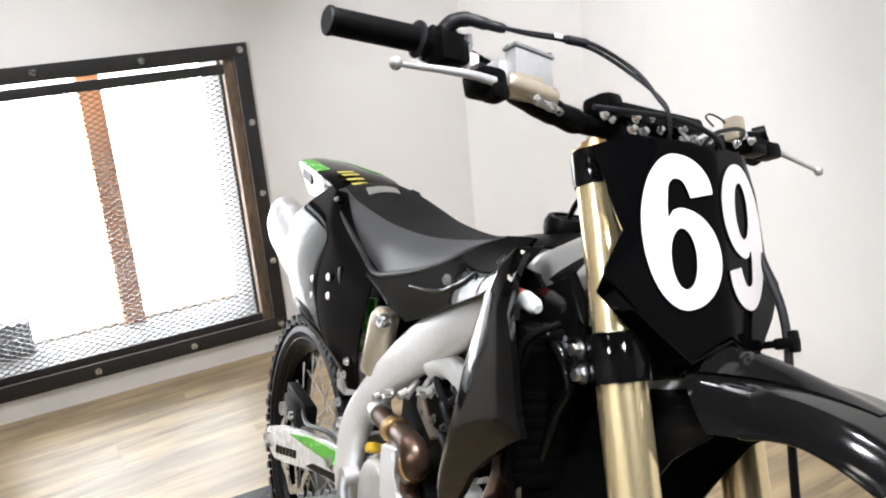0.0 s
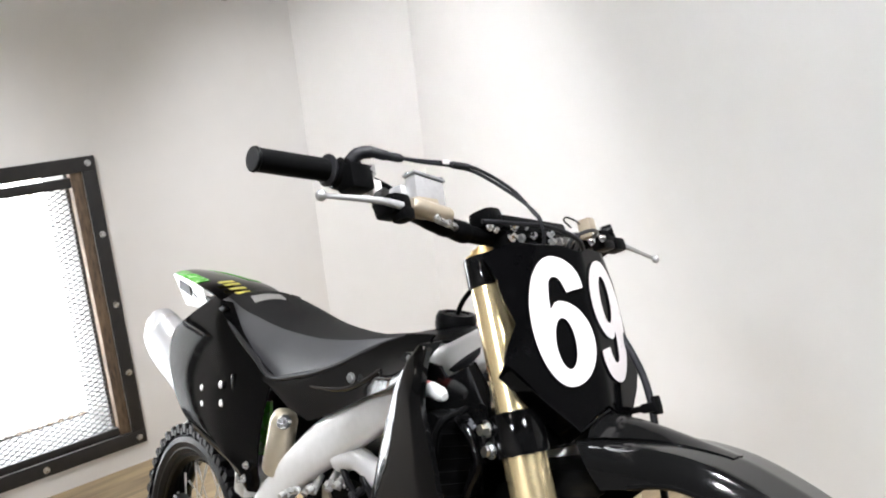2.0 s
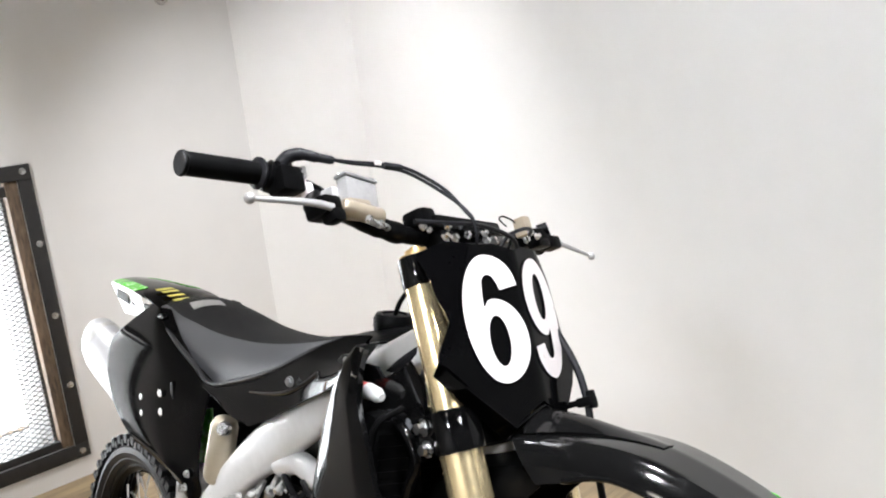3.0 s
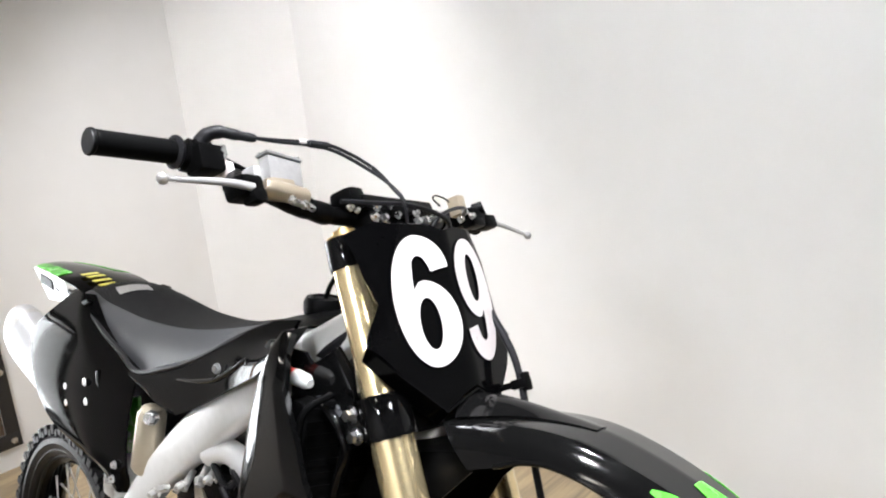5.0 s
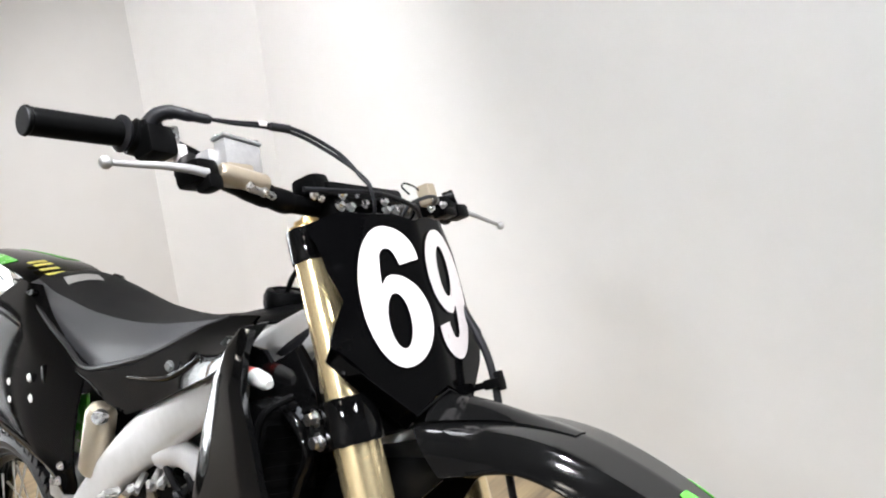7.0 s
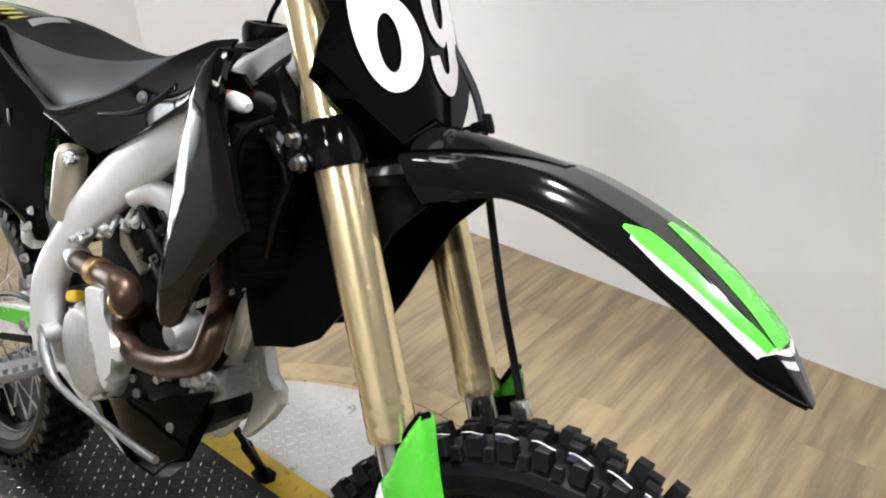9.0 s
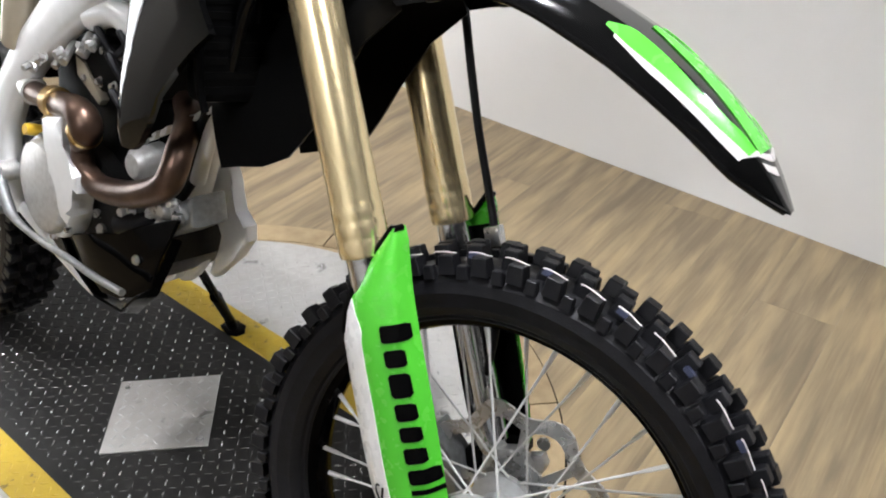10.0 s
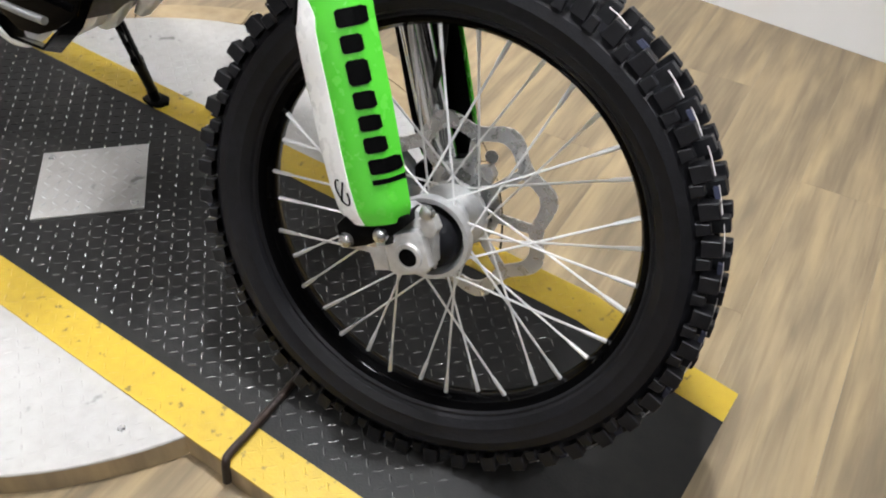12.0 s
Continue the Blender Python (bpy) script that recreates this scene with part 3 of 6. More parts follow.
FORK = Matrix.Translation((0, 0, 0.3337)) @ turn(13.7, "Z") @ turn(-LEAN, "X") @ turn(-RAKE, "Y")
BODY = FORK @ Matrix.Translation((-0.057, 0, 0)) @ turn(-STEER, "Z") @ turn(26.5, "Y")
bike = thing("motorcycle", "black and lime-green motocross motorcycle leaning on its side stand", "motorcycle", pose(-0.7, 0.0, 0.0))


def fpart(name, bm, mat, label="", parent=None, smooth=40):
    return part(name, bm, mat, parent or bike, label, FORK, smooth)


def bpart(name, bm, mat, label="", parent=None, smooth=40):
    return part(name, bm, mat, parent or bike, label, BODY, smooth)


def knob(bm, th, dth, y0, y1, r0, r1, taper=0.8, lift=0.0):
    """One tread block on the circle round y, between the angles th -+ dth and the widths y0, y1."""
    def put(a, y, r):
        return Vector((r * math.cos(a), y, r * math.sin(a)))
    ym = (y0 + y1) / 2
    lo = [bm.verts.new(put(a, y, r0)) for a, y in ((th - dth, y0), (th + dth, y0), (th + dth, y1), (th - dth, y1))]
    hi = [bm.verts.new(put(th + (a - th) * taper, ym + (y - ym) * taper + lift, r1)) for a, y in ((th - dth, y0), (th + dth, y0), (th + dth, y1), (th - dth, y1))]
    bm.faces.new(hi)
    for k in range(4):
        bm.faces.new((lo[k], lo[(k + 1) % 4], hi[(k + 1) % 4], hi[k]))


def tyre(R, half, bead, n, hub, m):
    """A knobbly tyre: a turned carcass with a ribbed bead, and its tread blocks as pieces that share a few meshes."""
    bm = bmesh.new()
    d = R - bead
    prof = [(bead, -half * 0.52), (bead + d * 0.03, -half * 0.60), (bead + d * 0.07, -half * 0.60), (bead + d * 0.10, -half * 0.70), (bead + d * 0.22, -half * 0.84), (bead + d * 0.26, -half * 0.84), (bead + d * 0.42, -half * 0.95),
            (bead + d * 0.56, -half * 0.92), (bead + d * 0.67, -half * 0.76), (bead + d * 0.74, -half * 0.45), (bead + d * 0.765, 0)]
    prof += [(r, -y) for r, y in prof[-2::-1]]
    lathe(bm, prof, Y_AXIS, 120)
    carcass = part("tyre", finish(bm, "tyre", rubber, 24), None, hub, "black knobbly tyre", m)
    base, dt = bead + d * 0.72, math.pi / n

    def block(th, dth, *size):
        bm = bmesh.new()
        knob(bm, th, dth, *size)
        bmesh.ops.bevel(bm, geom=[e for e in bm.edges if len(e.link_faces) == 2], offset=0.0012, segments=1, affect="EDGES")
        return finish(bm, "tread_block", rubber, 30)
    # a pair of crown blocks, then the shoulder blocks half a pitch on, which lap down over the sidewall
    crown = [block(s * dt * 0.14, dt * 0.46, *sorted((s * half * 0.06, s * half * 0.44)), base, R, 0.84) for s in (-1, 1)]
    shoulder = [block(dt, dt * 0.50, *sorted((s * half * 0.50, s * half * 0.98)), bead + d * 0.68, R - d * 0.07, 0.80, s * half * 0.05) for s in (-1, 1)]
    lug = [block(dt * 0.05, dt * 0.36, *sorted((s * half * 0.72, s * half * 0.99)), bead + d * 0.62, R - d * 0.20, 0.76, s * half * 0.02) for s in (-1, 1)]
    rnd = random.Random(3)
    for k in range(n):
        a = 360.0 * k / n
        for me in crown + shoulder + lug:
            part("tread_block", me, None, hub, "", m @ turn(-(a + rnd.uniform(-0.3, 0.3)), "Y"))
    return carcass


def spokes(hub, rim_r, rim_y, flange, m, tip):
    """Thirty-six crossed spokes, each with its nipple; four meshes turned round the axle."""
    for k in range(4):
        side, way = (-1, 1, -1, 1)[k], (-1, 1, 1, -1)[k]
        a_r, a_h = radians(10 * k - 1), radians(10 * k - 1 + 42 * way)
        fr, fy = flange[side]
        p = Vector((fr * math.cos(a_h), side * fy, fr * math.sin(a_h)))
        q = Vector((rim_r * math.cos(a_r), side * rim_y, rim_r * math.sin(a_r)))
        bm = bmesh.new()
        e = (p - q).normalized()
        tube(bm, [p, q + e * 0.02], 0.0016, 6)
        tube(bm, [q + e * 0.034, q + e * 0.026, q], [0.0019, 0.0028, 0.0032], 8)
        me = finish(bm, "spoke", spoke_steel)
        for i in range(9):
            part("spoke", me, None, hub, "", m @ turn(40 * i, "Y"))


def front_wheel():
    bm = bmesh.new()
    lathe(bm, [(0.0, -0.036), (0.026, -0.036), (0.032, -0.033), (0.042, -0.037), (0.0495, -0.058), (0.0550, -0.058), (0.0562, -0.054), (0.0556, -0.042), (0.046, -0.034), (0.027, -0.022), (0.024, 0.0),
               (0.026, 0.022), (0.046, 0.028), (0.048, 0.036), (0.040, 0.042), (0.030, 0.056), (0.0, 0.056)], Y_AXIS, 40)
    hub = fpart("front_wheel", bm, hub_alu, "spoked front wheel with cast hub")
    bm = bmesh.new()
    lathe(bm, [(0.0, -0.077), (0.026, -0.077), (0.036, -0.070), (0.0395, -0.060), (0.0395, -0.037), (0.0, -0.037)], Y_AXIS, 28)
    part("axle_seal", bm, rubber, hub, "black axle seal", FORK)
    tyre(0.362, 0.050, 0.272, 48, hub, FORK @ turn(1.5, "Y"))
    # chalky zigzag line left on the tread, with faint blue patches coloured in for its sheen
    bm = bmesh.new()
    n, prev = 480, None
    rnd = random.Random(5)
    for k in range(n + 1):
        th = 2 * math.pi * k / n
        j = k % 10
        y = -0.0310 + (-0.0040, -0.0036, -0.0030, -0.0012, 0.0014, 0.0030, 0.0036, 0.0040, 0.0030, -0.0010)[j] + rnd.uniform(-0.0006, 0.0006)
        pair = [bm.verts.new((0.3562 * math.cos(th), yy, 0.3562 * math.sin(th))) for yy in (y - 0.0015, y + 0.0015)]
        if prev and j not in (0, 1, 9) and (k // 10) % 9 != 4:
            bm.faces.new((prev[0], prev[1], pair[1], pair[0]))
        prev = pair
    bmesh.ops.delete(bm, geom=[v for v in bm.verts if not v.link_faces], context="VERTS")
    thicken(bm, 0.0008)
    tagged(part("chalk_line", bm, decal_white, hub, "white zigzag dashes round the tread", FORK), kind="stuff")
    for k in range(24):
        bm = bmesh.new()
        th = 2 * math.pi * (2 * k + 0.62) / 48
        knob(bm, th, 0.022, -0.0335, -0.0255, 0.350, 0.3558, 0.8)
        part("blue_tick", bm, blue_sheen, hub, "faint blue patch for the tread's sheen", FORK)
    bm = bmesh.new()
    half = [(0.2590, 0.007), (0.2625, 0.012), (0.2635, 0.018), (0.274, 0.0255), (0.279, 0.0262), (0.281, 0.0245), (0.280, 0.021), (0.272, 0.016), (0.269, 0.006)]
    lathe(bm, half + [(r, -y) for r, y in half[::-1]], Y_AXIS, 96, True)
    part("rim", bm, black_gloss, hub, "glossy black rim", FORK)
    spokes(hub, 0.2592, 0.006, {1: (0.046, 0.032), -1: (0.050, 0.046)}, FORK, 0.0)
    # wave brake disc on the far side, on a spider
    bm = bmesh.new()
    N = 128
    rings = []
    for k in range(N):
        a = 2 * math.pi * k / N
        wv = math.cos(8 * a)
        ro, ri = 0.128 + 0.009 * wv, 0.106 + 0.007 * wv
        rings.append([bm.verts.new((r * math.cos(a), y, r * math.sin(a))) for r, y in ((ri, 0.064), (ro, 0.064), (ro, 0.068), (ri, 0.068))])
    for k in range(N):
        A, B = rings[k], rings[(k + 1) % N]
        for j in range(4):
            bm.faces.new((A[j], B[j], B[(j + 1) % 4], A[(j + 1) % 4]))
    part("brake_disc", bm, bolt_steel, hub, "wave-edged steel brake disc", FORK)
    for k in range(8):
        bm = bmesh.new()
        box(bm, 0.045, 0.108, 0.0645, 0.0675, -0.007, 0.007, 0.0, Matrix.Rotation(-radians(45 * k + 22.5), 4, "Y"))
        part("disc_arm", bm, bolt_steel, hub, "", FORK)
    bm = bmesh.new()
    lathe(bm, [(0.028, 0.064), (0.055, 0.064), (0.055, 0.068), (0.028, 0.068)], Y_AXIS, 32, True)
    part("disc_carrier", bm, bolt_steel, hub, "", FORK)
    return hub


front_wheel()


def on_fork(s):
    """The axis of a fork leg, on the rider's left (1) or right (-1)."""
    return Matrix.Translation((-0.034, s * 0.105, 0))


def fork_leg(s):
    m = on_fork(s)
    bm = bmesh.new()
    lathe(bm, [(0.0, 0.372), (0.0245, 0.372), (0.029, 0.374), (0.0302, 0.379), (0.0302, 0.390), (0.0298, 0.393), (0.0298, 0.396), (0.0303, 0.399), (0.0303, 0.411), (0.0298, 0.414), (0.0298, 0.417), (0.0301, 0.420), (0.0301, 0.428),
               (0.0294, 0.433), (0.0292, 0.44), (0.0292, 0.697), (0.0, 0.697)], m, 40)
    leg = fpart("fork_tube", bm, gold, "polished gold fork tube")
    bm = bmesh.new()
    lathe(bm, [(0.0258, 0.74), (0.0258, 0.925), (0.0, 0.925)], m, 40)
    fpart("upper_tube", bm, gold, "polished gold upper tube", leg)
    bm = bmesh.new()
    lathe(bm, [(0.0, 0.02), (0.0238, 0.02), (0.0238, 0.374)], m, 32)
    fpart("slider", bm, chrome, "bright chrome slider", leg)
    bm = bmesh.new()
    lathe(bm, [(0.0, 0.977), (0.007, 0.977), (0.008, 0.973), (0.016, 0.972), (0.017, 0.965), (0.025, 0.964), (0.025, 0.950)], m, 6 if s > 0 else 24)
    fpart("fork_cap", bm, brass, "brass fork cap", leg)
    bm = bmesh.new()
    lathe(bm, [(0.0255, 0.918), (0.0280, 0.919), (0.0288, 0.922), (0.0288, 0.956), (0.0278, 0.961), (0.020, 0.963)], m, 36)
    fpart("upper_clamp_ring", bm, panel_gloss, "", leg)
    bm = bmesh.new()
    lathe(bm, [(0.0, 0.690), (0.0345, 0.692), (0.0355, 0.697), (0.0355, 0.744), (0.0340, 0.748), (0.0, 0.749)], m, 36)
    box(bm, -0.076, -0.03, s * 0.092, s * 0.134, 0.697, 0.743, 0.006)
    fpart("lower_clamp_ring", bm, panel_gloss, "", leg)
    for u in (0.705, 0.733):
        bm = bmesh.new()
        bolt(bm, (-0.064, s * 0.134, u), (-0.25, s, 0), 0.0085, 0.010)
        fpart("clamp_bolt", bm, bolt_steel, "", leg)
    # axle lug
    bm = bmesh.new()
    put = lambda a, b, d: Vector((a, d, b))
    plate(bm, [(-0.040, 0.060), (-0.052, 0.010), (-0.057, -0.006), (-0.056, -0.022), (-0.030, -0.0255), (0.012, -0.0255), (0.024, -0.018), (0.028, 0.010), (0.028, 0.036), (0.022, 0.048), (0.006, 0.060)], (s * 0.078, s * 0.100, put), 0.004)
    plate(bm, [(-0.030, 0.024), (-0.024, 0.030), (0.018, 0.032), (0.024, 0.026), (0.026, -0.016), (0.018, -0.024), (-0.022, -0.0245), (-0.030, -0.018)], (s * 0.0995, s * 0.1165, put), 0.005)
    plate(bm, [(-0.032, 0.018), (-0.034, -0.020), (-0.055, -0.019), (-0.052, 0.006), (-0.060, 0.012), (-0.088, 0.012), (-0.088, 0.017), (-0.050, 0.020)], (s * 0.098, s * 0.110, put), 0.003)
    plate(bm, [(0.020, 0.046), (0.040, 0.046), (0.043, 0.030), (0.036, 0.020), (0.022, 0.022)], (s * 0.092, s * 0.111, put), 0.004)
    lathe(bm, [(0.0125, 0.0), (0.0185, 0.0), (0.0172, 0.004), (0.0125, 0.004)], Matrix.Translation((0, s * 0.1160, 0)) @ (Y_AXIS if s > 0 else turn(90, "X")), 28, True)
    lug = fpart("axle_lug", bm, cast_alu, "cast silver axle lug", leg)
    for a, b in ((-0.030, -0.019), (0.018, -0.017)):
        bm = bmesh.new()
        bolt(bm, (a, s * 0.096, b), (0, 0, -1), 0.006, 0.006)
        fpart("pinch_bolt", bm, bolt_steel, "", leg)
    # Solid black disc in place of the shade inside the hollow axle.
    bm = bmesh.new()
    lathe(bm, [(0.0, 0.0), (0.0122, 0.0), (0.0122, 0.002), (0.0, 0.002)], Matrix.Translation((0, s * 0.1165 - 0.001, 0)) @ Y_AXIS, 24)
    fpart("axle_hole", bm, black_satin, "black disc for the shaded axle hollow", leg)
    return leg


LEGS = {s: fork_leg(s) for s in (-1, 1)}

GUARD_EDGE = [(0.050, -0.0645, 0.012), (0.066, -0.075, 0.0198), (0.10, -0.0790, 0.0215), (0.143, -0.0795, 0.0235), (0.20, -0.0775, 0.0258), (0.248, -0.0765, 0.0262), (0.282, -0.0745, 0.0264), (0.315, -0.063, 0.0268),
              (0.333, -0.052, 0.0270), (0.368, -0.021, 0.0285), (0.389, 0.002, 0.030), (0.402, 0.017, 0.027)]


def guard_point(u, f, s, out=0.0):
    """A place on a fork guard: u up the leg, f from its back edge (0) to its front edge (1)."""
    for (u0, a0, b0), (u1, a1, b1) in zip(GUARD_EDGE, GUARD_EDGE[1:]):
        if u <= u1 or u1 == GUARD_EDGE[-1][0]:
            t = min(max((u - u0) / (u1 - u0), 0), 1)
            a, b = a0 + (a1 - a0) * t, b0 + (b1 - b0) * t
            break
    wide = (b - a) / 0.095
    v = a + (b - a) * f
    bulge = math.sin(math.pi * min(max(0.06 + 0.80 * f, 0), 1)) ** 0.62
    return Vector((v, s * (0.111 + 0.032 * bulge * (0.35 + 0.65 * wide) + out - 0.012 * max(0, f - 0.88) / 0.12), u))


def fork_guard(s):
    us = [0.050 + (0.402 - 0.050) * k / 44 for k in range(45)]
    fs = [k / 18 for k in range(19)]
    bm = bmesh.new()
    grid(bm, [[guard_point(u, f, s) for f in fs] for u in us])
    thicken(bm, 0.003)
    g = fpart("fork_guard", bm, green, "lime-green plastic fork guard with white flash", LEGS[s])
    bm = bmesh.new()
    wide = lambda u: 0.37 * min(1, max(0.0, (0.330 - u) / 0.034)) ** 0.6
    ul = [0.051 + (0.329 - 0.051) * k / 40 for k in range(41)]
    grid(bm, [[guard_point(u, -0.005 + (wide(u) + 0.005) * j / 6, s, 0.0012) for j in range(7)] for u in ul])
    thicken(bm, 0.0008)
    fpart("white_flash", bm, white_plastic, "white flash", LEGS[s])
    bm = bmesh.new()
    tube(bm, [guard_point(u, -0.01, s, 0.0015) for u in us[30:]] + [guard_point(0.401, f, s) for f in (0.3, 0.6, 0.95)], 0.0040, 8)
    fpart("guard_trim", bm, black_satin, "", LEGS[s])
    bm = bmesh.new()
    grid(bm, [[guard_point(u, f, s, -0.006) for f in (0.02, 0.3, 0.6, 0.9)] for u in us[:-3:3]])
    thicken(bm, 0.002)
    fpart("guard_liner", bm, black_satin, "black inner face", LEGS[s])
    bm = bmesh.new()
    out = [(-0.062, 0.064), (-0.080, 0.052), (-0.081, 0.030), (-0.072, 0.020), (-0.046, 0.022), (-0.006, 0.034), (0.012, 0.043), (0.014, 0.056)]
    plate(bm, out, (s * 0.082, s * 0.1315, lambda a, b, d: Vector((a, d, b))), 0.004)
    fpart("guard_foot", bm, black_satin, "", LEGS[s])
    for a, b in ((-0.0705, 0.0315), (-0.0215, 0.0355), (0.036, 0.054)):
        bm = bmesh.new()
        lathe(bm, [(0.0, 0.0075), (0.005, 0.0072), (0.0085, 0.005), (0.0098, 0.0), (0.0, 0.0)], Matrix.Translation((a, s * (0.1315 if a < 0 else 0.112), b)) @ (Y_AXIS if s > 0 else turn(90, "X")), 18)
        fpart("guard_bolt", bm, bolt_steel, "", LEGS[s])
    def f_at(u, x):
        a, b = guard_point(u, 0, s).x, guard_point(u, 1, s).x
        return (x - a) / (b - a)
    # plain dark bars where the maker's word runs down the guard
    step = [(0.299, 0.279, 0.031), (0.271, 0.251, 0.024), (0.244, 0.216, 0.024), (0.209, 0.189, 0.024), (0.182, 0.164, 0.024), (0.157, 0.138, 0.024), (0.131, 0.113, 0.031), (0.107, 0.101, 0.031)]
    for a, b, reach in step:
        bm = bmesh.new()
        rows = []
        for i in range(9):
            u = a + (b - a) * i / 8
            trim = 0.0035 * max(0.0, abs(i / 4 - 1) * 4 - 3) if a - b > 0.01 else 0.0
            lo, hi = -0.0085 + trim, -0.0085 + reach - trim
            rows.append([guard_point(u, f_at(u, lo + (hi - lo) * j / 8), s, 0.0022) for j in range(9)])
        grid(bm, rows)
        thicken(bm, 0.0006)
        fpart("dark_bar", bm, black_satin, "", LEGS[s])
    bm = bmesh.new()
    ring = [guard_point(0.094 + 0.016 * math.sin(a), 0.235 + 0.085 * math.cos(a) - 0.03 * math.sin(a), s, 0.0026) for a in [2 * math.pi * k / 20 for k in range(4, 21)]]
    tube(bm, ring, 0.0011, 5, False)
    tube(bm, [guard_point(0.082, 0.17, s, 0.0026), guard_point(0.094, 0.23, s, 0.0026), guard_point(0.107, 0.29, s, 0.0026)], 0.0015, 5)
    fpart("oval_mark", bm, black_satin, "small dark oval mark", LEGS[s])


for s in (-1, 1):
    fork_guard(s)


def brake_side():
    """Caliper and hose on the far leg."""
    bm = bmesh.new()
    plate(bm, [(-0.15, 0.085), (-0.135, 0.02), (-0.10, -0.01), (-0.075, 0.0), (-0.07, 0.06), (-0.095, 0.105)], (0.045, 0.098, lambda a, b, d: Vector((a, d, b))), 0.008)
    lathe(bm, [(0.0, 0.0), (0.016, 0.0), (0.016, 0.008), (0.0, 0.008)], Matrix.Translation((-0.108, 0.098, 0.055)) @ Y_AXIS, 20)
    cal = fpart("front_caliper", bm, dark_alu, "grey brake caliper")
    bm = bmesh.new()
    pts = [(-0.06, 0.10, 0.98), (0.0, 0.105, 0.90), (0.040, 0.107, 0.80), (0.050, 0.106, 0.73), (0.040, 0.102, 0.63), (0.031, 0.100, 0.50), (0.030, 0.098, 0.40), (0.028, 0.094, 0.345), (0.005, 0.093, 0.22), (-0.05, 0.09, 0.11)]
    tube(bm, curve_points(pts, 6), 0.0055, 10)
    fpart("brake_hose", bm, rubber, "black rubber brake hose")
    bm = bmesh.new()
    box(bm, 0.036, 0.062, 0.096, 0.116, 0.716, 0.730, 0.003)
    box(bm, 0.055, 0.062, 0.097, 0.115, 0.711, 0.738, 0.003)
    box(bm, -0.02, 0.040, 0.10, 0.106, 0.719, 0.728, 0.001)
    fpart("hose_clip", bm, black_satin, "black hose clip")
    bm = bmesh.new()
    box(bm, 0.018, 0.040, 0.085, 0.104, 0.335, 0.362, 0.003)
    fpart("hose_guide", bm, bolt_steel, "small steel hose guide")


brake_side()


def clamps():
    bm = bmesh.new()
    out = [(-0.095, -0.05), (-0.10, 0.05), (-0.06, 0.075), (-0.02, 0.06), (-0.012, 0.03), (-0.012, -0.03), (-0.02, -0.06), (-0.06, -0.075)]
    plate(bm, out, (0.692, 0.744, lambda a, b, d: Vector((a, b, d))), 0.005)
    box(bm, -0.06, -0.01, -0.105, 0.105, 0.694, 0.742, 0.004)
    fpart("lower_clamp", bm, black_satin, "black lower fork clamp")
    bm = bmesh.new()
    plate(bm, out, (0.922, 0.952, lambda a, b, d: Vector((a, b, d))), 0.005)
    box(bm, -0.06, -0.008, -0.105, 0.105, 0.924, 0.950, 0.004)
    lathe(bm, [(0.0, 0.0), (0.017, 0.0), (0.017, 0.012), (0.0, 0.012)], Matrix.Translation((-0.057, 0, 0.952)), 6)
    top = fpart("upper_clamp", bm, black_satin, "black upper fork clamp")
    bm = bmesh.new()
    lathe(bm, [(0.026, 0.70), (0.026, 0.95)], Matrix.Translation((-0.057, 0, 0)), 24)
    fpart("steering_stem", bm, dark_alu)
    # bar mounts
    for s in (-1, 1):
        bm = bmesh.new()
        box(bm, -0.066, -0.012, s * 0.050 - 0.016, s * 0.050 + 0.016, 0.950, 1.000, 0.005)
        fpart("bar_mount", bm, black_satin, "black bar mount", top)
        for dv in (-0.004, 0.004):
            bm = bmesh.new()
            bolt(bm, (-0.012, s * 0.050 + dv * 2.6, 0.986), (1, 0, 0.3), 0.0052, 0.006)
            fpart("mount_bolt", bm, bolt_steel, "", top)
    for w in (-0.075, -0.02, 0.02, 0.075):
        bm = bmesh.new()
        bolt(bm, (-0.006, w, 0.958 + 0.004 * (w > 0)), (1, 0, 0.4), 0.006, 0.006)
        fpart("mount_bolt", bm, bolt_steel, "", top)


clamps()

# ---- number board
BOARD = [(0.0, 0.953), (-0.055, 0.960), (-0.107, 0.966), (-0.136, 0.962), (-0.140, 0.953), (-0.139, 0.935), (-0.140, 0.90), (-0.136, 0.853), (-0.170, 0.804), (-0.122, 0.757), (-0.063, 0.708), (-0.02, 0.727), (0.0, 0.733)]
FOLD = [(0.955, 0.088), (0.912, 0.112), (0.85, 0.1215), (0.80, 0.128), (0.70, 0.150)]


def fold_at(u):
    """Half width at which the board folds back, by height."""
    if u >= FOLD[0][0]:
        return FOLD[0][1]
    for (a, p), (b, q) in zip(FOLD, FOLD[1:]):
        if u >= b:
            return q + (p - q) * (u - b) / (a - b)
    return FOLD[-1][1]


def board_point(w, u, out=0.0):
    v = 0.050 + 0.05 * (u - 0.85) - math.tan(radians(10)) * abs(w) - 0.8 * max(0.0, abs(w) - fold_at(u)) * min(1.0, max(0.0, (u - 0.79) / 0.10))
    return Vector((v + out, w, u))


